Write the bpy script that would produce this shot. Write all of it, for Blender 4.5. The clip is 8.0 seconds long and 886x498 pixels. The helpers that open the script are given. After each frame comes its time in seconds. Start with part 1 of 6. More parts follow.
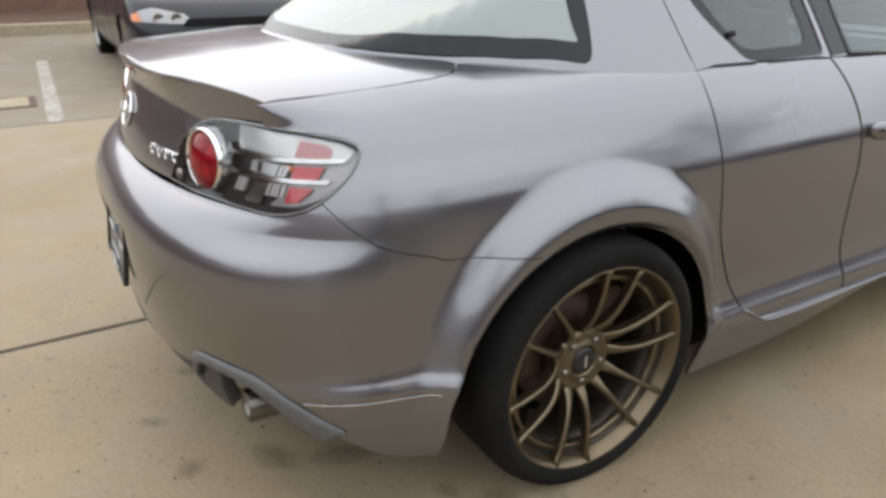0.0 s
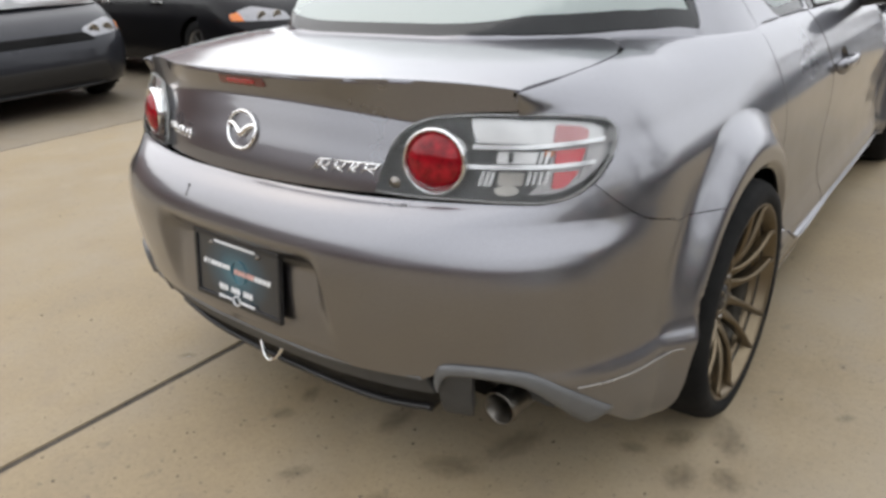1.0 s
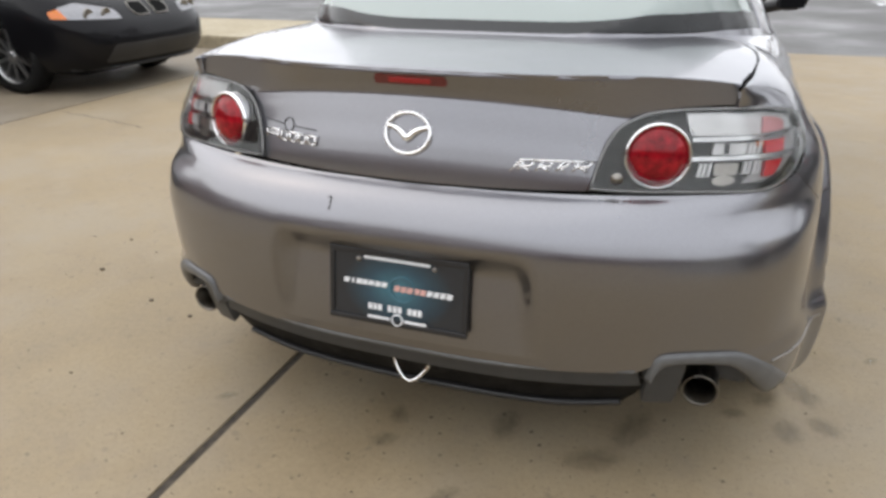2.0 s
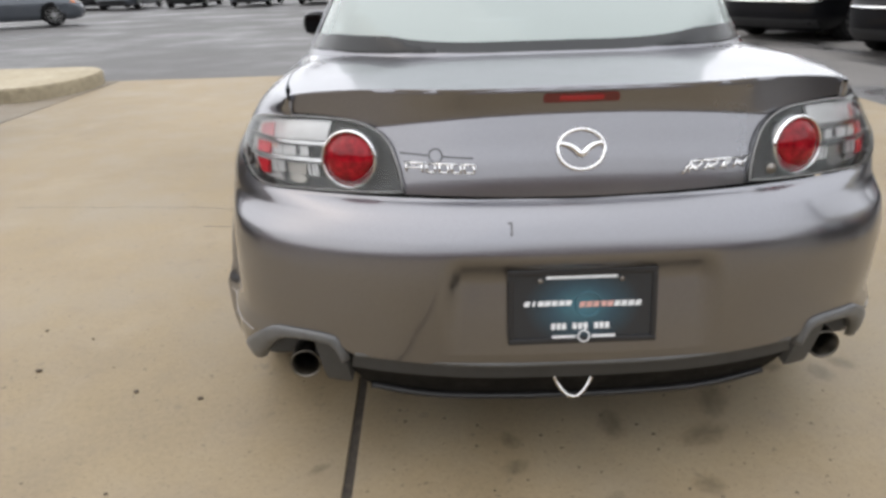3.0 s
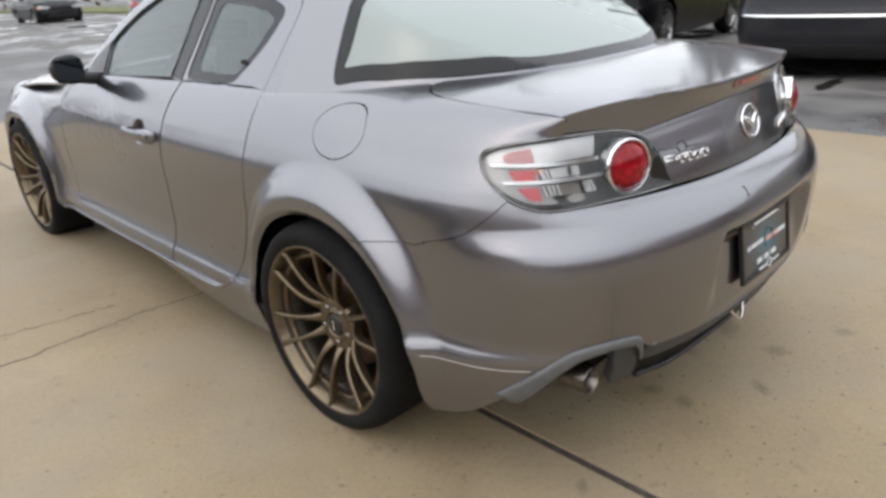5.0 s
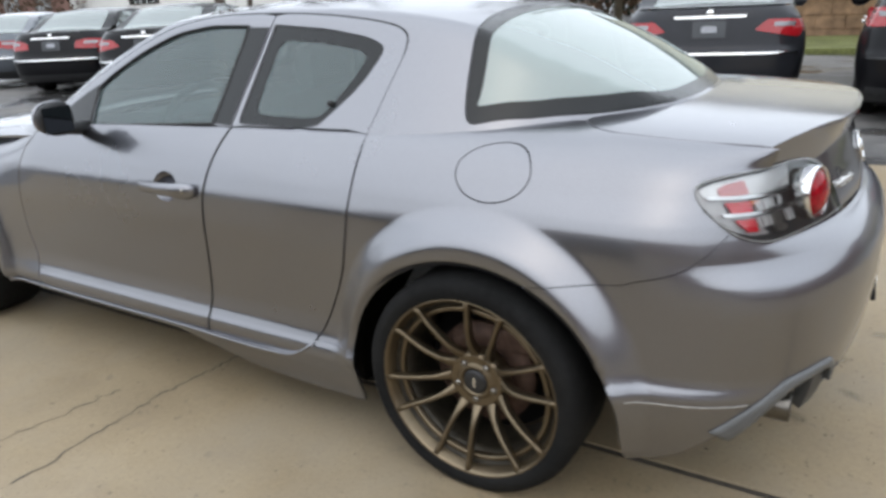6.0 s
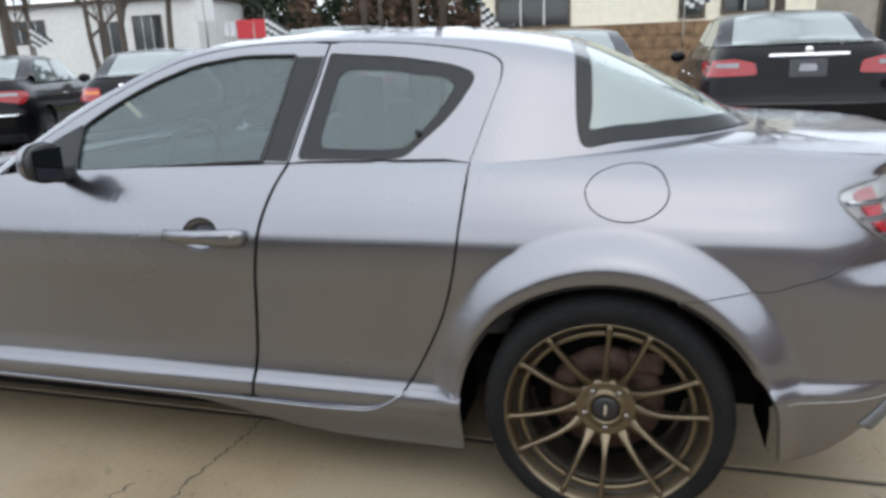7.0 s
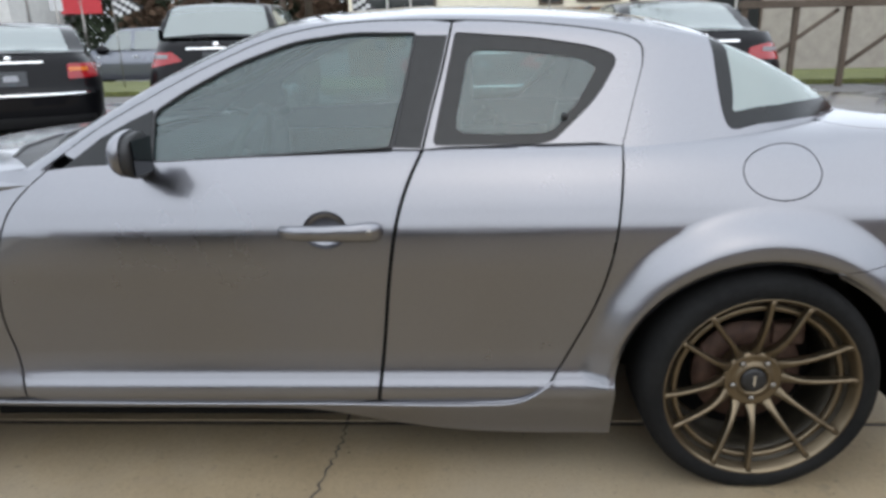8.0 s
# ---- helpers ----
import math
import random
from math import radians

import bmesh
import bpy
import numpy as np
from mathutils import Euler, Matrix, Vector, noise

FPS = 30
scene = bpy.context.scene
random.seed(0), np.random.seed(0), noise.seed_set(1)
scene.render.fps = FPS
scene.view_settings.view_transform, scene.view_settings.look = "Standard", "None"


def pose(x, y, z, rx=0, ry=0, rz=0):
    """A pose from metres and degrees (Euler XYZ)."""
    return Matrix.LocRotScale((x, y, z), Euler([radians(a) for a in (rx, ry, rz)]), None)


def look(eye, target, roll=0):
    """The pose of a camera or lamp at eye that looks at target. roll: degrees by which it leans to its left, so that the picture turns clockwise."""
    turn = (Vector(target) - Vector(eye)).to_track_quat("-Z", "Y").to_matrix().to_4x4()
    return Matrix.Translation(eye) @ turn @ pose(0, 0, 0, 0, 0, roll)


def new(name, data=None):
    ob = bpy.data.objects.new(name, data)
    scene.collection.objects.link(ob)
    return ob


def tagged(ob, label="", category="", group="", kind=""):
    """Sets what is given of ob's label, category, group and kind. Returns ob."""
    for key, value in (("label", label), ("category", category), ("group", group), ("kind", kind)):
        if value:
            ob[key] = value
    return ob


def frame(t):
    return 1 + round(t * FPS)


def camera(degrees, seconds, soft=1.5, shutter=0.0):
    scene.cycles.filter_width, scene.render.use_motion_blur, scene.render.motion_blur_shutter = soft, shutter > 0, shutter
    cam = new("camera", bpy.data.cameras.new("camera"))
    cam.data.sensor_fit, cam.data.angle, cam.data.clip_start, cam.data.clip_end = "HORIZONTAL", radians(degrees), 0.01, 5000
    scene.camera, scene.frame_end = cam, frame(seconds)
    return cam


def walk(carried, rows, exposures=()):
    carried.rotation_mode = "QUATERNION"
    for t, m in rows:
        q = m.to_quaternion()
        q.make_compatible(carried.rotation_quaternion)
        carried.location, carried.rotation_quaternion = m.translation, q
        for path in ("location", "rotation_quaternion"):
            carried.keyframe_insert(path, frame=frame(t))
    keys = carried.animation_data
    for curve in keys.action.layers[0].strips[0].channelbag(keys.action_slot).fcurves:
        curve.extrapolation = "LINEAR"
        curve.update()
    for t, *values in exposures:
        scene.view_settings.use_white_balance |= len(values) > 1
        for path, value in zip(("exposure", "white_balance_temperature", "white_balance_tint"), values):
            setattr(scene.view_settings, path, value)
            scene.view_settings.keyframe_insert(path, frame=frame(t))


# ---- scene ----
from mathutils.geometry import delaunay_2d_cdt

cam = camera(65.2, 8.0, soft=3.2, shutter=0.2)
PATH = [
    (0, (1.881, -1.018, 1.195), (0.296, -0.077, 0.42), 0.1),
    (0.5, (1.664, -1.398, 1.216), (0.297, -0.163, 0.44), -1.9),
    (1, (1.294, -1.704, 1.192), (0.123, -0.293, 0.393), -3.2),
    (1.2, (1.152, -1.791, 1.185), (0.074, -0.313, 0.377), -2.3),
    (2.3, (0.301, -2.15, 1.201), (-0.189, -0.365, 0.443), 0.1),
    (2.5, (0.13, -2.177, 1.189), (-0.263, -0.351, 0.476), 0.5),
    (3, (-0.312, -2.206, 1.193), (-0.284, -0.349, 0.451), -1.7),
    (3.5, (-0.754, -2.132, 1.192), (-0.51, -0.31, 0.404), -3.5),
    (4, (-1.201, -2.049, 1.22), (-0.619, -0.315, 0.41), -3.8),
    (4.2, (-1.333, -1.987, 1.227), (-0.57, -0.327, 0.413), -2.8),
    (5.3, (-2.001, -1.359, 1.267), (-0.551, -0.191, 0.535), -2.3),
    (5.5, (-2.072, -1.247, 1.261), (-0.535, -0.192, 0.536), -1.0),
    (6, (-2.275, -0.812, 1.28), (-0.671, 0.179, 0.613), -2.8),
    (6.5, (-2.448, -0.45, 1.282), (-0.72, 0.345, 0.664), -2.0),
    (6.9, (-2.507, -0.167, 1.252), (-0.658, 0.397, 0.74), -1.7),
    (7, (-2.528, -0.047, 1.221), (-0.672, 0.473, 0.686), -2.2),
    (7.5, (-2.546, 0.325, 1.207), (-0.673, 0.666, 0.593), -1.1),
    (8, (-2.581, 0.774, 1.237), (-0.672, 0.859, 0.645), -1.2),
]
walk(cam, [(t, look(eye, target, roll)) for t, eye, target, roll in PATH], [(0.0, -0.21, 6750, 11), (2.4, -0.26, 6750, 11.5), (4.2, -0.26, 6750, 12), (5.5, -0.29, 6500, 10), (6.5, -0.24, 6200, 8.5), (8.0, -0.30, 6200, 9)])


# ---- world, sun and exposure ----
world = bpy.data.worlds.new("world")
scene.world = world
world.use_nodes = True
wn = world.node_tree
sky = wn.nodes.new("ShaderNodeTexSky")
sky.sky_type = "NISHITA"
sky.sun_disc = False
sky.sun_elevation, sky.sun_rotation = radians(48), radians(262)
sky.air_density, sky.dust_density, sky.ozone_density = 1.0, 6.0, 1.0
cloud = wn.nodes.new("ShaderNodeMixRGB")
cloud.inputs[0].default_value = 0.87
cloud.inputs[2].default_value = (13.6, 14.3, 15.2, 1)
wn.links.new(sky.outputs[0], cloud.inputs[1])
# an overcast sky is brighter overhead than at the horizon
where = wn.nodes.new("ShaderNodeTexCoord")
split = wn.nodes.new("ShaderNodeSeparateXYZ")
lift_up = wn.nodes.new("ShaderNodeMapRange")
lift_up.inputs["To Min"].default_value, lift_up.inputs["To Max"].default_value = 1.30, 1.62
shade = wn.nodes.new("ShaderNodeVectorMath")
shade.operation = "SCALE"
wn.links.new(where.outputs["Generated"], split.inputs[0])
wn.links.new(split.outputs["Z"], lift_up.inputs["Value"])
wn.links.new(cloud.outputs[0], shade.inputs[0])
wn.links.new(lift_up.outputs[0], shade.inputs["Scale"])
wn.links.new(shade.outputs[0], wn.nodes["Background"].inputs[0])
wn.nodes["Background"].inputs[1].default_value = 0.117
sun = new("sun", bpy.data.lights.new("sun", "SUN"))
sun.data.energy, sun.data.angle, sun.data.color = 0.55, radians(110), (1.0, 0.96, 0.9)
sun.matrix_world = look((-8.2, -1.2, 9.2), (0, 0, 0))


# ---- materials ----
def nodes_of(name):
    m = bpy.data.materials.new(name)
    m.use_nodes = True
    t = m.node_tree
    return m, t, t.nodes["Principled BSDF"]


def node(t, kind, **values):
    n = t.nodes.new(kind)
    for k, v in values.items():
        n.inputs[k].default_value = v
    return n


def noisy(t, scale, detail=4.0, rough=0.6, coords="Object", stretch=(1, 1, 1)):
    tc = t.nodes.new("ShaderNodeTexCoord")
    mp = node(t, "ShaderNodeMapping", Scale=stretch)
    n = node(t, "ShaderNodeTexNoise", Scale=scale, Detail=detail, Roughness=rough)
    t.links.new(tc.outputs[coords], mp.inputs[0])
    t.links.new(mp.outputs[0], n.inputs["Vector"])
    return n.outputs["Fac"]


def ramp(t, fac, stops):
    r = t.nodes.new("ShaderNodeValToRGB")
    while len(r.color_ramp.elements) < len(stops):
        r.color_ramp.elements.new(0.5)
    for e, (p, c) in zip(r.color_ramp.elements, stops):
        e.position, e.color = p, (*c, 1)
    t.links.new(fac, r.inputs[0])
    return r.outputs[0]


def mixed(t, kind, fac, a, b):
    m = t.nodes.new("ShaderNodeMixRGB")
    m.blend_type = kind
    for v, i in ((fac, 0), (a, 1), (b, 2)):
        if isinstance(v, (int, float)):
            m.inputs[i].default_value = v
        elif isinstance(v, tuple):
            m.inputs[i].default_value = (*v, 1)
        else:
            t.links.new(v, m.inputs[i])
    return m.outputs[0]


def bumped(t, b, fac, strength, distance):
    n = node(t, "ShaderNodeBump", Strength=strength, Distance=distance)
    t.links.new(fac, n.inputs["Height"])
    t.links.new(n.outputs[0], b.inputs["Normal"])


def tint(c, k):
    return tuple(min(1.0, v * k) for v in c)


def plain(name, colour, rough=0.5, metal=0.0, coat=0.0, vary=0.12, scale=30.0, bump=0.0, shine=0.5):
    """A surface with fine grain and broader soiling."""
    m, t, b = nodes_of(name)
    fine, broad = noisy(t, scale), noisy(t, scale / 11, 3)
    c = ramp(t, fine, [(0.3, tint(colour, 1 - vary)), (0.7, tint(colour, 1 + vary))])
    c = mixed(t, "MULTIPLY", 0.6, c, ramp(t, broad, [(0.3, (1 - vary,) * 3), (0.65, (1, 1, 1))]))
    t.links.new(c, b.inputs["Base Color"])
    r = ramp(t, broad, [(0.3, (min(1, rough * 1.25),) * 3), (0.7, (rough * 0.85,) * 3)])
    t.links.new(r, b.inputs["Roughness"])
    b.inputs["Metallic"].default_value = metal
    b.inputs["Specular IOR Level"].default_value = shine
    b.inputs["Coat Weight"].default_value = coat
    b.inputs["Coat Roughness"].default_value = 0.06
    if bump:
        bumped(t, b, fine, bump, 0.002)
    return m


def car_paint(name, colour, metal=0.75, rough=0.34, coat=1.0, coat_ior=1.5, shine=0.5, wear=1.0):
    """Metallic paint: flake, clear coat and a film of road dust."""
    m, t, b = nodes_of(name)
    flake, dust_haze = noisy(t, 420.0, 2), noisy(t, 2.2, 6)
    c = ramp(t, flake, [(0.3, tint(colour, 0.92)), (0.7, tint(colour, 1.08))])
    c = mixed(t, "MIX", ramp(t, dust_haze, [(0.45, (0, 0, 0)), (0.8, (0.12,) * 3)]), c, (0.25, 0.235, 0.23) if metal > 0.5 else tint(colour, 4.0))
    t.links.new(c, b.inputs["Base Color"])
    t.links.new(ramp(t, dust_haze, [(0.3, (rough * 0.9,) * 3), (0.75, (rough * 1.3,) * 3)]), b.inputs["Roughness"])
    b.inputs["Metallic"].default_value = metal
    b.inputs["Coat Weight"].default_value = coat
    b.inputs["Coat IOR"].default_value = coat_ior
    b.inputs["Specular IOR Level"].default_value = shine
    b.inputs["Specular Tint"].default_value = (0.75, 0.75, 0.78, 1)
    t.links.new(ramp(t, dust_haze, [(0.3, (0.015 * wear,) * 3), (0.8, (0.07 * wear,) * 3)]), b.inputs["Coat Roughness"])
    return m


def glass(name, colour, rough=0.02, see=0.75, ior=1.85, dust_haze=(0.45, 0.48, 0.46)):
    """A tinted pane: mirror-like gloss over a clear tint, with pale sky haze painted in."""
    m, t, b = nodes_of(name)
    t.nodes.remove(b)
    out = t.nodes["Material Output"]
    clear = node(t, "ShaderNodeBsdfTransparent", Color=(*colour, 1))
    gloss = node(t, "ShaderNodeBsdfGlossy", Color=(0.95, 0.97, 0.96, 1), Roughness=rough)
    # diffuse film paints in the pale haze of reflected sky
    film = node(t, "ShaderNodeBsdfDiffuse", Color=(*dust_haze, 1))
    fres = node(t, "ShaderNodeFresnel", IOR=ior)
    haze = t.nodes.new("ShaderNodeMixShader")
    haze.inputs[0].default_value = 1 - see
    mix = t.nodes.new("ShaderNodeMixShader")
    t.links.new(clear.outputs[0], haze.inputs[1])
    t.links.new(film.outputs[0], haze.inputs[2])
    t.links.new(fres.outputs[0], mix.inputs[0])
    t.links.new(haze.outputs[0], mix.inputs[1])
    t.links.new(gloss.outputs[0], mix.inputs[2])
    t.links.new(mix.outputs[0], out.inputs[0])
    return m


def lens(name, colour, rough=0.06):
    m, t, b = nodes_of(name)
    b.inputs["Base Color"].default_value = (*colour, 1)
    b.inputs["Roughness"].default_value = rough
    b.inputs["Transmission Weight"].default_value = 0.0
    b.inputs["Coat Weight"].default_value = 0.5
    bumped(t, b, noisy(t, 260.0, 1), 0.08, 0.001)
    return m


def concrete_material(name, k=(1.0, 1.0, 1.0)):
    m, t, b = nodes_of(name)
    broad, mid, fine = noisy(t, 0.55, 5), noisy(t, 3.5, 6), noisy(t, 55.0, 5)
    c = ramp(t, broad, [(0.3, (0.202, 0.156, 0.096)), (0.7, (0.275, 0.213, 0.133))])
    c = mixed(t, "MULTIPLY", 0.7, c, ramp(t, mid, [(0.25, (0.72, 0.70, 0.68)), (0.6, (1, 1, 1))]))
    c = mixed(t, "MULTIPLY", 0.5, c, ramp(t, fine, [(0.3, (0.72, 0.72, 0.72)), (0.65, (1.0, 1.0, 1.0))]))
    spots = ramp(t, noisy(t, 6.0, 5, 0.6), [(0.58, (0, 0, 0)), (0.74, (0.5,) * 3)])
    c = mixed(t, "MIX", spots, c, (0.17, 0.13, 0.09))
    flecks = ramp(t, noisy(t, 38.0, 2, 0.5), [(0.68, (0, 0, 0)), (0.73, (0.75,) * 3)])
    c = mixed(t, "MIX", flecks, c, (0.10, 0.075, 0.05))
    drips = ramp(t, noisy(t, 13.0, 4, 0.55), [(0.66, (0, 0, 0)), (0.70, (0.5,) * 3)])
    c = mixed(t, "MIX", drips, c, (0.13, 0.10, 0.07))
    pale = ramp(t, noisy(t, 1.6, 5, 0.65), [(0.55, (0, 0, 0)), (0.8, (0.4,) * 3)])
    c = mixed(t, "MIX", pale, c, (0.335, 0.276, 0.197))
    grey = ramp(t, noisy(t, 1.1, 6, 0.6), [(0.45, (0, 0, 0)), (0.68, (0.55,) * 3)])
    c = mixed(t, "MIX", grey, c, (0.205, 0.178, 0.140))
    grit = ramp(t, noisy(t, 120.0, 2, 0.5), [(0.60, (1, 1, 1)), (0.72, (0.62,) * 3)])
    c = mixed(t, "MULTIPLY", 0.8, c, grit)
    c = mixed(t, "MULTIPLY", 1.0, c, k)
    t.links.new(c, b.inputs["Base Color"])
    t.links.new(ramp(t, mid, [(0.3, (0.55,) * 3), (0.7, (0.8,) * 3)]), b.inputs["Roughness"])
    bumped(t, b, fine, 0.25, 0.004)
    return m


def asphalt_material(name="asphalt", wet=False):
    m, t, b = nodes_of(name)
    broad, fine = noisy(t, 0.35, 5), noisy(t, 90.0, 4)
    c = ramp(t, broad, [(0.3, (0.068, 0.066, 0.066)), (0.7, (0.112, 0.109, 0.107))])
    c = mixed(t, "MULTIPLY", 0.7, c, ramp(t, fine, [(0.3, (0.6,) * 3), (0.7, (1.2,) * 3)]))
    if wet:
        # standing water in hollows, damp and dry patches between
        pools = noisy(t, 0.9, 5, 0.55, stretch=(1.0, 0.55, 1.0))
        damp = ramp(t, pools, [(0.44, (1.5, 1.46, 1.40)), (0.53, (0.85,) * 3), (0.62, (0.5,) * 3)])
        c = mixed(t, "MULTIPLY", 1.0, c, damp)
        t.links.new(ramp(t, pools, [(0.46, (0.8,) * 3), (0.55, (0.35,) * 3), (0.62, (0.08,) * 3)]), b.inputs["Roughness"])
    else:
        t.links.new(ramp(t, broad, [(0.35, (0.35,) * 3), (0.6, (0.8,) * 3)]), b.inputs["Roughness"])
    t.links.new(c, b.inputs["Base Color"])
    bumped(t, b, fine, 0.15 if wet else 0.4, 0.004)
    return m


PAINT = car_paint("silver_grey_paint", (0.185, 0.186, 0.203), 1.0, 0.29, 1.0, 1.70, wear=2.2)
GREYLIP = plain("grey_plastic_trim", (0.095, 0.098, 0.100), 0.42)
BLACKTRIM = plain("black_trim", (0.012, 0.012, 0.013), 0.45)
# near-black for painted-in shade of cavities; also rubber seals, liners and grilles
SHADOWGAP = plain("shade_and_seal_black", (0.006, 0.006, 0.006), 0.9, shine=0.1)
BAND = plain("black_glass_band", (0.012, 0.013, 0.014), 0.18, shine=0.32)
GLASS = glass("window_glass", (0.50, 0.63, 0.62), see=0.76, ior=1.60, dust_haze=(0.17, 0.235, 0.24))
REARGLASS = glass("rear_window_glass", (0.55, 0.64, 0.62), see=0.40, ior=2.05, dust_haze=(0.30, 0.36, 0.34))
RUBBER = plain("tyre_rubber", (0.007, 0.007, 0.007), 0.8, vary=0.3, scale=60, bump=0.2, shine=0.2)
BRONZE = plain("bronze_alloy", (0.160, 0.127, 0.084), 0.33, 0.9, vary=0.12, scale=18)
CHROME = plain("chrome", (0.80, 0.80, 0.80), 0.10, 1.0, vary=0.04)
TIPSTEEL = plain("sooty_exhaust_steel", (0.15, 0.14, 0.125), 0.3, 1.0, vary=0.3)
STEEL = plain("brushed_steel", (0.26, 0.245, 0.225), 0.28, 1.0)
# bronze darkened to paint in the shade deep inside the rim
BARREL = plain("shaded_inner_rim", (0.045, 0.038, 0.027), 0.5, 0.5, vary=0.4)
ROTOR = plain("rusty_brake_steel", (0.10, 0.06, 0.045), 0.6, 0.5, vary=0.4)
RED = lens("red_lens", (0.30, 0.005, 0.010), 0.04)
RUBY = plain("ruby_lens", (0.25, 0.004, 0.010), 0.12, vary=0.5, scale=55, shine=0.35)
# red paled to pink, which paints in the sky's glare on the lens
PINKRED = lens("glare_paled_red_lens", (0.50, 0.22, 0.23))
SIDERED = lens("bright_red_lens", (0.50, 0.012, 0.024))
AMBER = lens("amber_lens", (0.6, 0.16, 0.02))
LAMPGLASS = glass("clear_lens", (0.95, 0.955, 0.955), see=0.992, ior=1.40, dust_haze=(0.66, 0.66, 0.66))
MIRROR = plain("tinted_mirror", (0.035, 0.038, 0.042), 0.05, 1.0, vary=0.03)
LAMPDARK = plain("lamp_bowl", (0.020, 0.020, 0.020), 0.35, 0.4)
ENDGREY = plain("smoky_lamp_end", (0.34, 0.33, 0.33), 0.35, 0.5)
LAMPRIM = plain("grey_lens_edge", (0.30, 0.30, 0.30), 0.4)
BRIGHT = plain("bright_reflector", (0.60, 0.60, 0.60), 0.4, 0.45)
LAMPBAR = plain("satin_lamp_bar", (0.52, 0.52, 0.52), 0.18, 1.0)
SMOKED = plain("pale_lamp_plate", (0.56, 0.56, 0.56), 0.32, 0.5)
DEEPRED = lens("dark_red_lens", (0.10, 0.008, 0.010))
CONCRETE = concrete_material("concrete", (1.13, 1.13, 1.10))
OLDCONCRETE = concrete_material("old_grey_concrete", (0.86, 0.90, 1.0))
ASPHALT = asphalt_material()
WETASPHALT = asphalt_material("wet_asphalt", True)


# ---- mesh helpers ----


def thing(name, label, category, m=None, group=""):
    ob = new(name)
    if m is not None:
        ob.matrix_world = m
    return tagged(ob, label, category, group)


def part(name, bm, material, parent, label=""):
    me = bpy.data.meshes.new(name)
    bm.to_mesh(me)
    bm.free()
    me.materials.append(material)
    ob = new(name, me)
    ob.parent = parent
    return tagged(ob, label)


def mesh_part(name, verts, faces, material, parent, label="", normals=None, flat=False):
    me = bpy.data.meshes.new(name)
    me.from_pydata([tuple(v) for v in verts], [], faces)
    me.materials.append(material)
    if not flat:
        me.polygons.foreach_set("use_smooth", [True] * len(me.polygons))
    me.update()
    if normals is not None:
        me.normals_split_custom_set_from_vertices([tuple(n) for n in normals])
    ob = new(name, me)
    ob.parent = parent
    return tagged(ob, label)


def box(bm, lo, hi, bevel=0.0, m=None):
    r = bmesh.ops.create_cube(bm, size=1)
    vs = r["verts"]
    for v in vs:
        v.co = Vector([(l + h) / 2 + c * (h - l) for c, l, h in zip(v.co, lo, hi)])
    if bevel:
        es = list({e for v in vs for e in v.link_edges})
        vs = bmesh.ops.bevel(bm, geom=es, offset=bevel, segments=2, profile=0.6, affect="EDGES")["verts"]
    if m is not None:
        bmesh.ops.transform(bm, matrix=m, verts=[v for v in vs if v.is_valid])
    return bm


def boxes(*items):
    bm = bmesh.new()
    for it in items:
        one = box(bmesh.new(), *it)
        me = bpy.data.meshes.new("tmp")
        one.to_mesh(me)
        one.free()
        bm.from_mesh(me)
        bpy.data.meshes.remove(me)
    return bm


def lathe(profile, n=48, axis="x"):
    """A ring of (radius, along) pairs turned round the x axis."""
    verts, faces = [], []
    for i in range(n):
        a = 2 * math.pi * i / n
        for r, h in profile:
            verts.append((h, r * math.cos(a), r * math.sin(a)) if axis == "x" else (r * math.cos(a), r * math.sin(a), h))
    k = len(profile)
    for i in range(n):
        j = (i + 1) % n
        for p in range(k - 1):
            faces.append((i * k + p, i * k + p + 1, j * k + p + 1, j * k + p))
    bm = bmesh.new()
    vs = [bm.verts.new(v) for v in verts]
    for f in faces:
        try:
            bm.faces.new([vs[q] for q in f]).smooth = True
        except ValueError:
            pass
    bmesh.ops.remove_doubles(bm, verts=bm.verts, dist=1e-5)
    bmesh.ops.recalc_face_normals(bm, faces=bm.faces)
    return bm


def tube(points, radius, n=8, close=False):
    """A round rod along points."""
    bm = bmesh.new()
    pts = [Vector(p) for p in points]
    rings = []
    for i, p in enumerate(pts):
        a = pts[i - 1] if i or close else pts[i]
        b = pts[(i + 1) % len(pts)] if i + 1 < len(pts) or close else pts[i]
        d = (b - a).normalized()
        s = d.cross(Vector((0.13, 0.2, 0.97))).normalized()
        u = s.cross(d)
        r = radius(i / max(1, len(pts) - 1)) if callable(radius) else radius
        rings.append([bm.verts.new(p + r * (math.cos(t) * s + math.sin(t) * u)) for t in [2 * math.pi * k / n for k in range(n)]])
    pairs = list(zip(rings, rings[1:])) + ([(rings[-1], rings[0])] if close else [])
    for ra, rb in pairs:
        for k in range(n):
            bm.faces.new((ra[k], ra[(k + 1) % n], rb[(k + 1) % n], rb[k])).smooth = True
    if not close:
        bm.faces.new(rings[0][::-1])
        bm.faces.new(rings[-1])
    bmesh.ops.recalc_face_normals(bm, faces=bm.faces)
    return bm


def spline(pts, n=8):
    """A smooth line through 2D or 3D points."""
    pts = [Vector(p) for p in pts]
    out = []
    for i in range(len(pts) - 1):
        p0, p1, p2, p3 = pts[max(0, i - 1)], pts[i], pts[i + 1], pts[min(len(pts) - 1, i + 2)]
        for k in range(n):
            u = k / n
            out.append(0.5 * (2 * p1 + (p2 - p0) * u + (2 * p0 - 5 * p1 + 4 * p2 - p3) * u * u + (3 * p1 - p0 - 3 * p2 + p3) * u ** 3))
    return out + [pts[-1]]


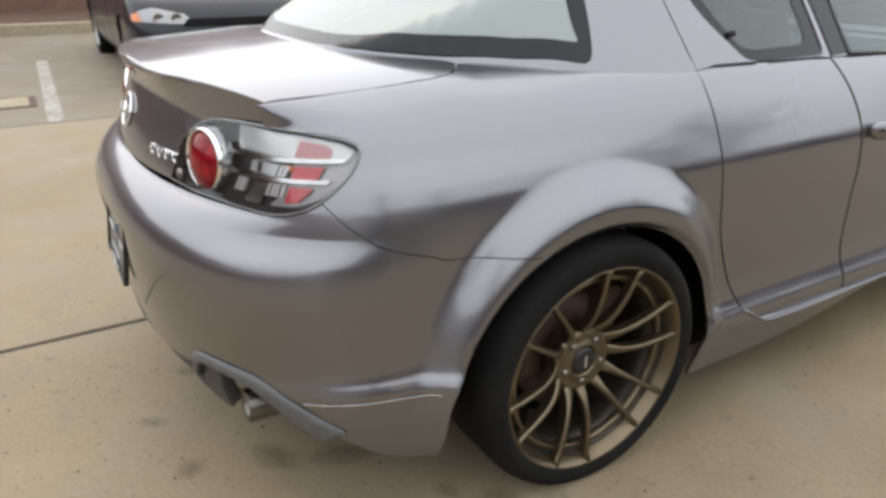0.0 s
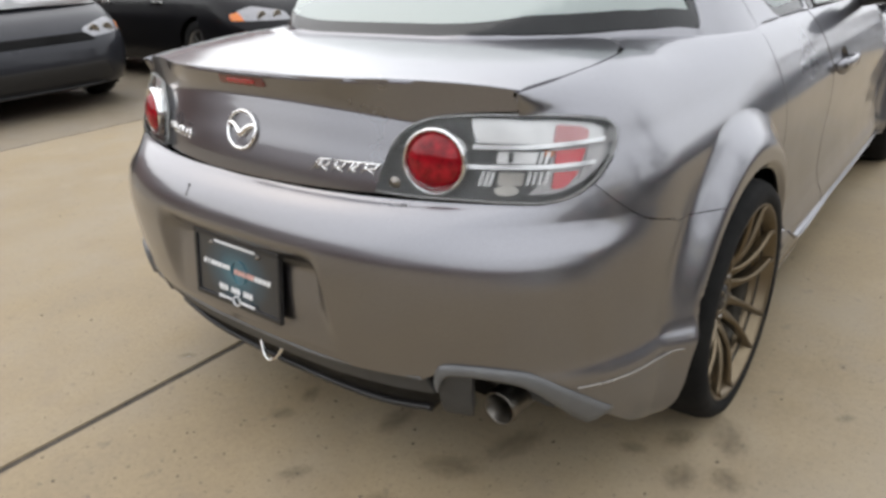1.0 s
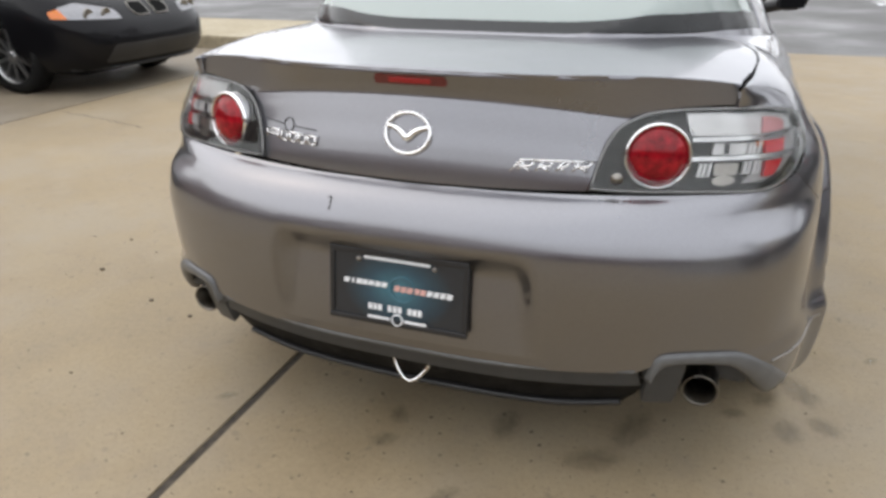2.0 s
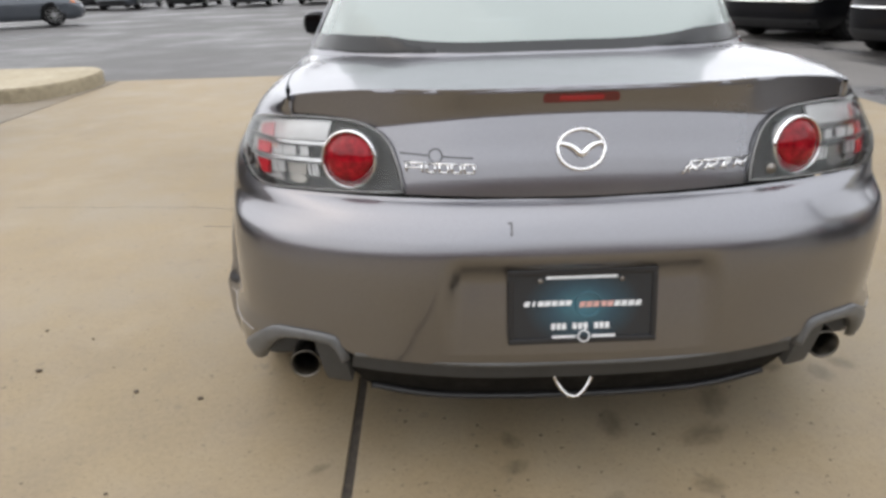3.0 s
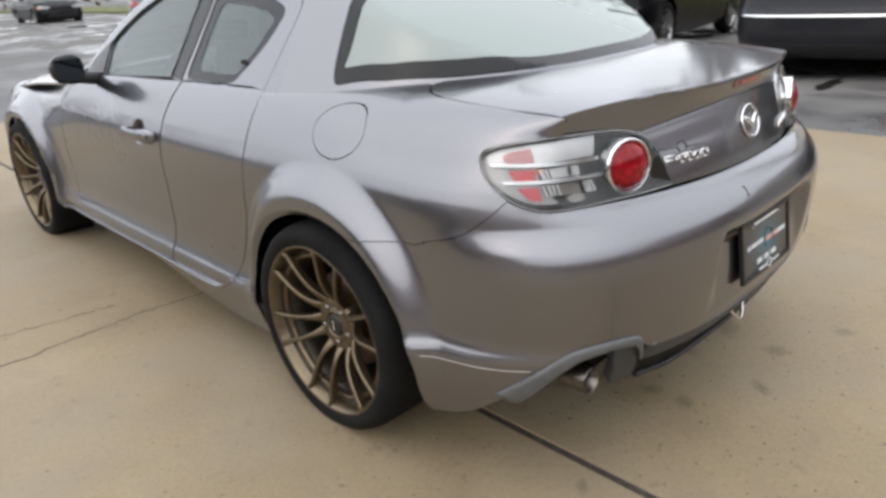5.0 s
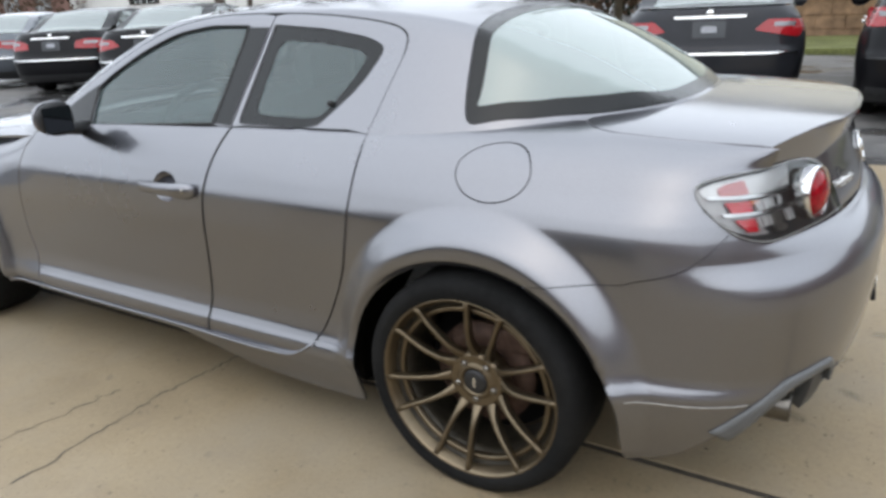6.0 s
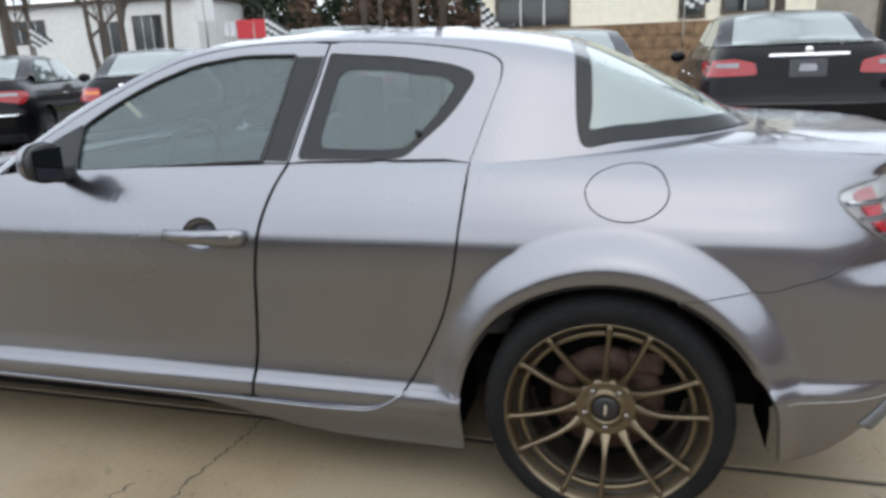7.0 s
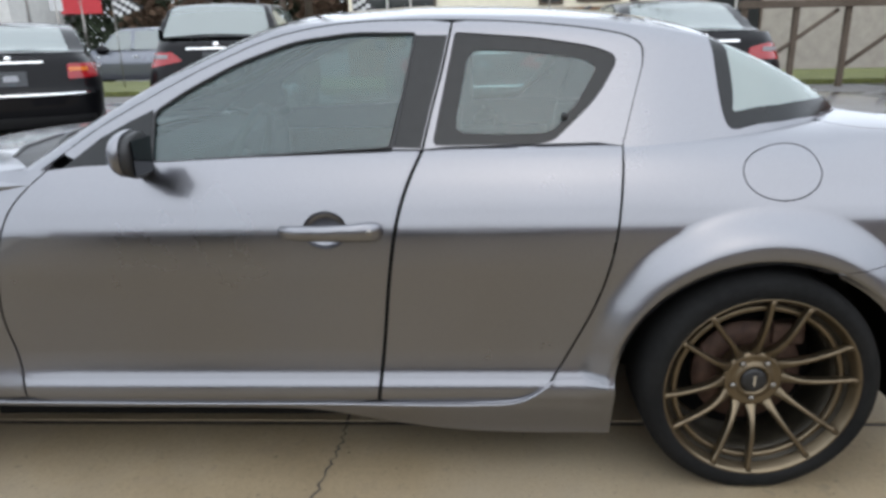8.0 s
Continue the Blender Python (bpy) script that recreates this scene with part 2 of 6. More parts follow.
def rounded(pts, r, n=5):
    """A closed polygon with its corners rounded."""
    pts = [Vector(p) for p in pts]
    out = []
    for i, p in enumerate(pts):
        a, b = pts[i - 1] - p, pts[(i + 1) % len(pts)] - p
        k = min(r if not isinstance(r, (list, tuple)) else r[i], a.length * 0.45, b.length * 0.45)
        s, e = p + a.normalized() * k, p + b.normalized() * k
        for j in range(n + 1):
            u = j / n
            out.append((1 - u) ** 2 * s + 2 * u * (1 - u) * p + u * u * e)
    return out


def dense(loop, step):
    out = []
    for a, b in zip(loop, loop[1:] + loop[:1]):
        a, b = Vector(a), Vector(b)
        n = max(1, int((b - a).length / step))
        out += [a + (b - a) * k / n for k in range(n)]
    return [p for i, p in enumerate(out) if (p - out[i - 1]).length > 1e-5]


def inside(px, py, loop):
    r = np.zeros(px.shape, bool)
    for (x0, y0), (x1, y1) in zip(loop, loop[1:] + loop[:1]):
        if y0 != y1:
            r ^= ((y0 > py) != (y1 > py)) & (px < (x1 - x0) * (py - y0) / (y1 - y0) + x0)
    return r


def panel(name, outline, lift, material, parent, label="", step=0.02, holes=(), skirt=0.012, out=None, sink=0.0, rise=None):
    """A sheet over a 2D outline, lifted onto a smooth surface, with its edges turned in.
    out: a function that tells the outward side; sink: how far under the surface it lies; rise: the step along v, where finer."""
    vstep = rise or step
    loops = [dense([Vector(p) for p in outline], step)] + [dense([Vector(p) for p in h], step) for h in holes]
    flatloops = [[(p.x, p.y) for p in lp] for lp in loops]
    pts, edges = [], []
    for lp in flatloops:
        k = len(pts)
        pts += lp
        edges += [(k + i, k + (i + 1) % len(lp)) for i in range(len(lp))]
    xs, ys = [p[0] for p in flatloops[0]], [p[1] for p in flatloops[0]]
    gx, gy = np.meshgrid(np.arange(min(xs) + step / 2, max(xs), step), np.arange(min(ys) + vstep / 2, max(ys), vstep))
    gx, gy = gx.ravel(), gy.ravel()
    ok = inside(gx, gy, flatloops[0])
    for h in flatloops[1:]:
        ok &= ~inside(gx, gy, h)
    gx, gy = gx[ok], gy[ok]
    rim = np.array(pts)
    if len(gx):
        d = np.min((gx[:, None] - rim[None, :, 0]) ** 2 + (gy[:, None] - rim[None, :, 1]) ** 2, axis=1)
        ok = d > (0.45 * vstep) ** 2
        pts += list(zip(gx[ok], gy[ok]))
    co, _, tris, origin, _, _ = delaunay_2d_cdt([Vector(p) for p in pts], edges, [], 0, 1e-6)
    co = np.array([(c.x, c.y) for c in co])
    tris = np.array([t for t in tris])
    mid = co[tris].mean(1)
    ok = inside(mid[:, 0], mid[:, 1], flatloops[0])
    for h in flatloops[1:]:
        ok &= ~inside(mid[:, 0], mid[:, 1], h)
    tris = tris[ok]
    used = sorted(set(tris.ravel().tolist()))
    again = {o: i for i, o in enumerate(used)}
    verts, normals = [], []
    e = 0.002
    for o in used:
        u, v = float(co[o][0]), float(co[o][1])
        p = lift(u, v)
        n = (lift(u + e, v) - lift(u - e, v)).cross(lift(u, v + e) - lift(u, v - e)).normalized()
        if n.dot(out(p)) < 0:
            n = -n
        verts.append(p - n * sink)
        normals.append(n)
    faces = []
    for t in tris:
        a, b, c = (again[int(k)] for k in t)
        if (verts[b] - verts[a]).cross(verts[c] - verts[a]).dot(normals[a] + normals[b] + normals[c]) < 0:
            b, c = c, b
        faces.append((a, b, c))
    if skirt:
        count = {}
        for f in faces:
            for a, b in zip(f, f[1:] + f[:1]):
                count[(a, b)] = 1
        for a, b in [k for k in count if (k[1], k[0]) not in count]:
            side = (verts[b] - verts[a]).cross(normals[a]).normalized()
            k = len(verts)
            verts += [verts[a], verts[b], verts[b] - normals[b] * skirt, verts[a] - normals[a] * skirt]
            normals += [(normals[a] * 0.6 + side).normalized(), (normals[b] * 0.6 + side).normalized(), side, side]
            faces.append((k + 1, k, k + 3, k + 2))
    return mesh_part(name, verts, faces, material, parent, label, normals)


# ---- ground ----
def sheet(name, loop, z, material, label, bevel=0.0, depth=0.0):
    """A flat slab over a plan outline."""
    bm = bmesh.new()
    f = bm.faces.new([bm.verts.new((x, y, z)) for x, y in loop])
    f.normal_update()
    if f.normal.z < 0:
        f.normal_flip()
    if depth:
        ext = bmesh.ops.extrude_face_region(bm, geom=[f])
        for v in [g for g in ext["geom"] if isinstance(g, bmesh.types.BMVert)]:
            v.co.z += depth
        if bevel:
            top = [e for e in bm.edges if all(v.co.z > z + depth - 1e-4 for v in e.verts)]
            bmesh.ops.bevel(bm, geom=top, offset=bevel, segments=2, affect="EDGES")
    bmesh.ops.recalc_face_normals(bm, faces=bm.faces)
    me = bpy.data.meshes.new(name)
    bm.to_mesh(me)
    bm.free()
    me.materials.append(material)
    return tagged(new(name, me), label, kind="structure")


sheet("ground", [(-400, -400), (400, -400), (400, 400), (-400, 400)], -0.03, ASPHALT, "worn grey asphalt")
LOT = 0.08
lot = bmesh.new()
rows = [[lot.verts.new((x, y, z)) for y in (-30, 60)] for x, z in ((3.70, -0.03), (3.78, -0.012), (4.35, LOT), (12.7, LOT))]
for ra, rb in zip(rows, rows[1:]):
    lot.faces.new((ra[0], rb[0], rb[1], ra[1])).smooth = True
bmesh.ops.recalc_face_normals(lot, faces=lot.faces)
lot_mesh = bpy.data.meshes.new("road")
lot.to_mesh(lot_mesh)
lot.free()
lot_mesh.materials.append(WETASPHALT)
tagged(new("road", lot_mesh), "damp asphalt of the raised parking row", kind="structure")
JOINT = 0.026
slabs = []
for xa, xb in ((-12.0, -8.2), (-8.2, -4.3), (-4.3, -0.547), (-0.547, 3.72)):
    for ya, yb in ((-9.0, -5.2), (-5.2, 7.05)):
        slabs.append((xa, xb, ya, yb))
pave = tagged(new("pavement"), "beige concrete paving with dark joints", kind="structure")
for xa, xb, ya, yb in slabs:
    j = JOINT / 2
    jy = 0.001
    top = [(xa + j, ya + jy), (xb - j, ya + jy), (xb - j, yb - jy), (xa + j, yb - jy)]
    bm = bmesh.new()
    box(bm, (xa + j, ya + jy, -0.12), (xb - j, yb - jy, 0.0), 0.004)
    part("slab", bm, OLDCONCRETE if xb < -4 else CONCRETE, pave, "greyer old concrete" if xb < -4 else "")


FILLER = plain("dark_joint_filler", (0.050, 0.040, 0.030), 0.9, vary=0.5, scale=40, bump=0.6)
for x in (-8.2, -4.3, -0.547):
    part("joint_filler", boxes(((x - JOINT / 2 - 0.001, -9.0, -0.03), (x + JOINT / 2 + 0.001, 7.05, -0.005))), FILLER, pave, "dark dirt in the joint")


# ---- shape of the coupe: smooth functions of a few section numbers ----
def curve(pairs):
    """A smooth curve through (position, value) pairs, held flat outside them."""
    xs = [p[0] for p in pairs]
    ys = [p[1] for p in pairs]
    n = len(xs)
    h = [xs[i + 1] - xs[i] for i in range(n - 1)]
    d = [(ys[i + 1] - ys[i]) / h[i] for i in range(n - 1)]
    m = [d[0]] + [0.0 if d[i - 1] * d[i] <= 0 else 2 * d[i - 1] * d[i] / (d[i - 1] + d[i]) for i in range(1, n - 1)] + [d[-1]]

    def at(x):
        if x <= xs[0]:
            return ys[0]
        if x >= xs[-1]:
            return ys[-1]
        i = 0
        while x > xs[i + 1]:
            i += 1
        u = (x - xs[i]) / h[i]
        return ((2 * u ** 3 - 3 * u * u + 1) * ys[i] + (u ** 3 - 2 * u * u + u) * h[i] * m[i]
                + (3 * u * u - 2 * u ** 3) * ys[i + 1] + (u ** 3 - u * u) * h[i] * m[i + 1])
    return at


def smooth(a, b, x):
    u = min(1.0, max(0.0, (x - a) / (b - a)))
    return u * u * (3 - 2 * u)


def smin(a, b, k):
    u = max(0.0, k - abs(a - b)) / k
    return min(a, b) - u * u * k / 4


HUB_Z, WHEELBASE, REAR0 = 0.307, 2.70, -0.35
door_x = curve([(0.18, 0.80), (0.235, 0.840), (0.268, 0.848), (0.290, 0.8455), (0.315, 0.835), (0.340, 0.826), (0.40, 0.8185), (0.55, 0.824), (0.66, 0.832), (0.73, 0.830), (0.79, 0.815), (0.85, 0.792), (0.90, 0.765), (0.94, 0.735), (0.97, 0.69)])
haunch_x = curve([(0.18, 0.82), (0.25, 0.845), (0.345, 0.856), (0.385, 0.8565), (0.398, 0.8555), (0.413, 0.8505), (0.428, 0.8435), (0.450, 0.839), (0.50, 0.837), (0.64, 0.832), (0.715, 0.827), (0.76, 0.821), (0.79, 0.811), (0.815, 0.797), (0.845, 0.777), (0.88, 0.756), (0.92, 0.725), (0.95, 0.68), (0.975, 0.60)])
rear_b = curve([(0.18, 0.44), (0.26, 0.48), (0.33, 0.515), (0.42, 0.54), (0.52, 0.556), (0.60, 0.562), (0.64, 0.560), (0.67, 0.553), (0.70, 0.539), (0.72, 0.524), (0.737, 0.503), (0.75, 0.478), (0.80, 0.465), (0.88, 0.45), (0.95, 0.42)])
corner_b = curve([(0.18, 0.44), (0.26, 0.48), (0.33, 0.515), (0.42, 0.54), (0.52, 0.556), (0.60, 0.560), (0.642, 0.554), (0.667, 0.542), (0.690, 0.519), (0.706, 0.498), (0.718, 0.487), (0.75, 0.481), (0.80, 0.469), (0.88, 0.45), (0.95, 0.42)])
rear_n = curve([(0.3, 2.7), (0.6, 2.6), (0.72, 2.4), (0.80, 2.2), (0.9, 2.15)])
corner_n = curve([(0.56, 0.0), (0.66, 0.04), (0.74, 0.13), (0.82, 0.32), (0.9, 0.5)])
front_x = curve([(0.18, 0.80), (0.30, 0.845), (0.5, 0.84), (0.65, 0.83), (0.72, 0.80), (0.80, 0.74), (0.85, 0.66), (0.9, 0.55)])


def arch_r(y, z, cy):
    """Distance from a wheel arch's centre, 0.37 at the edge of the opening."""
    return math.hypot((y - cy) * 0.945, z - 0.285)


def flare(y, z, cy):
    r = arch_r(y, z, cy)
    up = max(0.0, (z - 0.285) / max(r, 0.01))
    out = 0.455 + 0.06 * up ** 1.5
    return (0.05 * (1 - smooth(out - 0.10, out, r)) - 0.016 * (1 - smooth(0.365, 0.39, r))) * smooth(0.14, 0.26, z)


def side_x(y, z):
    """Half width of the body at y and z."""
    k = smooth(-0.35, 0.35, y)
    x = haunch_x(z) * (1 - k) + door_x(z) * k
    f = smooth(1.9, 2.6, y)
    x = x * (1 - f) + front_x(z) * f
    x -= 0.16 * max(0.0, (y - 2.6) / 0.9) ** 2.4
    x += flare(y, z, 0.0) + 0.9 * flare(y, z, WHEELBASE)
    return x


def pocket(x, z):
    """Depth of the number plate pocket in the bumper."""
    half = 0.298 - 0.10 * (z - 0.42)
    return 0.046 * (1 - smooth(half - 0.036, half + 0.020, abs(x))) * max(0.0, min(1.0, (z - 0.41) / 0.20)) * (1 - smooth(0.572, 0.652, z))


def hull(s, z, side=1):
    """The body's outer skin. s: 0 at the tail's middle, 1 where the flank begins, then metres forward."""
    if s >= 1:
        y = REAR0 + s - 1
        return Vector((side * side_x(y, z), y, z))
    th = (1 - s) * math.pi / 2
    n, a, b = rear_n(z) + corner_n(z) * smooth(0.40, 0.62, s), haunch_x(z), rear_b(z) + (corner_b(z) - rear_b(z)) * smooth(0.34, 0.68, s)
    x = a * max(0.0, math.cos(th)) ** (2 / n)
    y = REAR0 - b * max(0.0, math.sin(th)) ** (2 / n)
    # the bumper's shelf runs out to a point round the corner
    k = 0.010 * smooth(0.38, 0.60, s) * (1 - smooth(0.68, 0.84, s)) * (1 - smooth(0.664, 0.702, z)) * smooth(0.40, 0.62, z)
    x, y = x * (1 + k), REAR0 + (y - REAR0) * (1 + k)
    x += flare(y, z, 0.0)
    y += pocket(x, z)
    return Vector((side * x, y, z))


belt_x = curve([(-0.46, 0.10), (-0.42, 0.20), (-0.385, 0.30), (-0.335, 0.415), (-0.25, 0.52), (-0.12, 0.628), (0.0, 0.682), (0.085, 0.703), (0.35, 0.735), (0.9, 0.742), (1.5, 0.735), (2.0, 0.70), (2.4, 0.6)])
roof_z = curve([(-0.6, 0.85), (-0.46, 0.955), (-0.39, 1.000), (-0.25, 1.086), (-0.03, 1.20), (0.15, 1.268), (0.4, 1.308), (0.65, 1.325), (0.9, 1.330), (1.1, 1.322), (1.3, 1.308), (1.6, 1.206), (1.9, 1.052), (2.1, 0.94), (2.4, 0.79)])


def cabin_z(x, y):
    """Height of roof, screens and pillars over the plan."""
    ax = abs(x)
    top = roof_z(y) - 0.04 * (ax / 0.6) ** 2 - 0.015 * (ax / 0.6) ** 4
    return smin(top, 0.935 + (belt_x(y) - ax) / 0.54, 0.045)


def cabin_x(y, z):
    """Half width of the cabin at y and z."""
    lo, hi = 0.0, 0.95
    for _ in range(40):
        mid = (lo + hi) / 2
        if cabin_z(mid, y) > z:
            lo = mid
        else:
            hi = mid
    return lo


def base_y(x, rise):
    """Where the rear window meets the deck at x: the cabin stands 'rise' above the deck."""
    lo, hi = -0.45, 0.15
    for _ in range(40):
        mid = (lo + hi) / 2
        if cabin_z(x, mid) > deck_z(x, mid) + rise:
            hi = mid
        else:
            lo = mid
    return hi


deck_zc = curve([(-0.86, 0.972), (-0.80, 0.974), (-0.70, 0.978), (-0.5, 0.990), (-0.335, 0.998), (0.0, 1.0), (0.3, 1.0)])


def deck_z(x, y):
    """Height of the boot lid's top and of the shoulders beside it."""
    ax = abs(x)
    rho = ax / (0.80 - 0.10 * max(0.0, (REAR0 - y) / 0.45) ** 2)
    return deck_zc(y) - 0.020 * rho ** 2 - 0.082 * rho ** 8


face_y = curve([(0.74, -0.834), (0.78, -0.829), (0.82, -0.819), (0.86, -0.806), (0.89, -0.797), (0.91, -0.791), (0.92, -0.7885), (0.935, -0.7905), (0.955, -0.797), (0.975, -0.804)])


def tail_y(x, z):
    """The boot lid's rear face, which drops towards its sides."""
    a = z + 0.17 * x * x
    if a > 0.925:
        a = 0.925 + (a - 0.925) * (1 - 0.85 * smooth(0.24, 0.42, abs(x)))
    return face_y(a) + 0.37 * x * x


def lid_edge(y):
    """Inner edge of the shoulder beside the flank at y."""
    return edge_x(y), edge_y(y)


edge_x = curve([(-0.66, 0.621), (-0.615, 0.628), (-0.55, 0.641), (-0.47, 0.648), (-0.36, 0.656), (-0.26, 0.650), (-0.215, 0.628), (-0.19, 0.596), (-0.17, 0.566), (-0.13, 0.594), (-0.08, 0.630), (0.0, 0.668), (0.09, 0.692), (0.2, 0.714), (0.372, 0.729)])
edge_y = curve([(-0.66, -0.672), (-0.615, -0.635), (-0.55, -0.570), (-0.47, -0.500), (-0.36, -0.400), (-0.26, -0.310), (-0.215, -0.250), (-0.19, -0.220), (-0.17, -0.200), (-0.13, -0.142), (-0.08, -0.078), (0.0, 0.000), (0.09, 0.090), (0.2, 0.2), (0.372, 0.372)])


def shoulder_skin(s, v, side=1):
    """The flank up to 0.90 m, then rolled over to the lid and the rear window; v = 1 at the inner edge."""
    if v <= 0.90:
        return hull(s, v, side)
    a, below = hull(s, 0.90), hull(s, 0.895)
    bx, by = lid_edge(a.y)
    b = Vector((bx, by, deck_z(bx, by)))
    t0 = (a - below) * 20 * (b - a).length / 0.1 * 0.9
    flat = Vector((b.x - a.x, b.y - a.y, 0))
    t1 = (flat + Vector((0, 0, deck_z(bx - 0.02, by) - deck_z(bx + 0.02, by))) * flat.length / 0.04) * 1.0
    u = (v - 0.90) * 10
    p = (2 * u ** 3 - 3 * u * u + 1) * a + (u ** 3 - 2 * u * u + u) * t0 + (3 * u * u - 2 * u ** 3) * b + (u ** 3 - u * u) * t1
    # the lid's lip runs on into the corner and fades
    lip = 0.006 * (1 - smooth(0.60, 0.95, s)) * smooth(0.0, 0.6, u) * (1 - u * u)
    return Vector((side * (p.x + 0.35 * lip), p.y - 0.94 * lip, p.z))


def outward(p):
    return Vector((p.x, (p.y - 1.3) * 0.4 if p.y < -0.3 else 0.0, 0.35))


def upward(p):
    return Vector((p.x * 0.2, 0, 1))


def rearward(p):
    return Vector((p.x * 0.3, -1, 0))


# ---- the coupe: panels ----
def s_of(x, z):
    lo, hi = 0.0, 1.0
    for _ in range(40):
        mid = (lo + hi) / 2
        if hull(mid, z).x < x:
            lo = mid
        else:
            hi = mid
    return (lo + hi) / 2


def s_y(y):
    return 1 + y - REAR0


def arch(cy, z0, z1, front_first=True, grow=0.0):
    """Points along a wheel opening's edge from height z0 (front) over the top to z1 (rear), as (y, z)."""
    r = 0.37 + grow
    a0, a1 = math.asin((z0 - 0.285) / r), math.pi - math.asin((z1 - 0.285) / r)
    pts = [(cy + r / 0.945 * math.cos(a0 + (a1 - a0) * k / 40), 0.285 + r * math.sin(a0 + (a1 - a0) * k / 40)) for k in range(41)]
    return pts if front_first else pts[::-1]


def inset(loop, d):
    """A closed loop moved inwards by d."""
    n = len(loop)
    area = sum(loop[i - 1][0] * loop[i][1] - loop[i][0] * loop[i - 1][1] for i in range(n))
    res = []
    for i in range(n):
        a, b, c = Vector(loop[i - 1]), Vector(loop[i]), Vector(loop[(i + 1) % n])
        t = ((b - a).normalized() + (c - b).normalized())
        if t.length < 1e-6:
            continue
        t.normalize()
        nrm = Vector((-t.y, t.x)) * (1 if area > 0 else -1)
        res.append(tuple(b + nrm * d))
    return res


# the tail lamp's border, shared by lamp, bumper and side panel: a drawn-down inner corner, a round end about the car's corner
LAMP_XZ = [(0.372, 0.760), (0.383, 0.815), (0.400, 0.858), (0.424, 0.882), (0.462, 0.897), (0.515, 0.903), (0.580, 0.906), (0.637, 0.905), (0.682, 0.899), (0.727, 0.884), (0.743, 0.862), (0.7505, 0.832), (0.7485, 0.803),
           (0.735, 0.777), (0.715, 0.763), (0.685, 0.755), (0.640, 0.754), (0.540, 0.756), (0.460, 0.757)]
lamp_pts = [Vector((s_of(x, z), z)) for x, z in LAMP_XZ]
LAMP_LOOP = [tuple(p) for p in spline(lamp_pts + lamp_pts[:1], 3)[:-1]]
LAMP_HOLE = inset(LAMP_LOOP, -0.0032)


coupe = thing("parked_coupe", "silver-grey two-door coupe with bronze wheels parked on concrete", "car")
REAR_SEAM = spline([(0.372, 0.95), (0.392, 0.75), (0.415, 0.62), (0.455, 0.50), (0.54, 0.335), (0.60, 0.272), (0.655, 0.252)], 6)
MID_SEAM = spline([(0.905, 0.945), (0.945, 0.86), (0.975, 0.76), (1.00, 0.60), (1.02, 0.42), (1.042, 0.235)], 6)
FRONT_SEAM = spline([(1.93, 0.905), (2.03, 0.80), (2.08, 0.62), (2.095, 0.50), (2.075, 0.38), (2.06, 0.262)], 6)
GAP = 0.0035


def belt(y):
    return 0.947 + 0.012 * (0.9 - y) * (1 if y < 0.9 else 3)


def shifted(line, d):
    return [(p[0] + d, p[1]) for p in line]


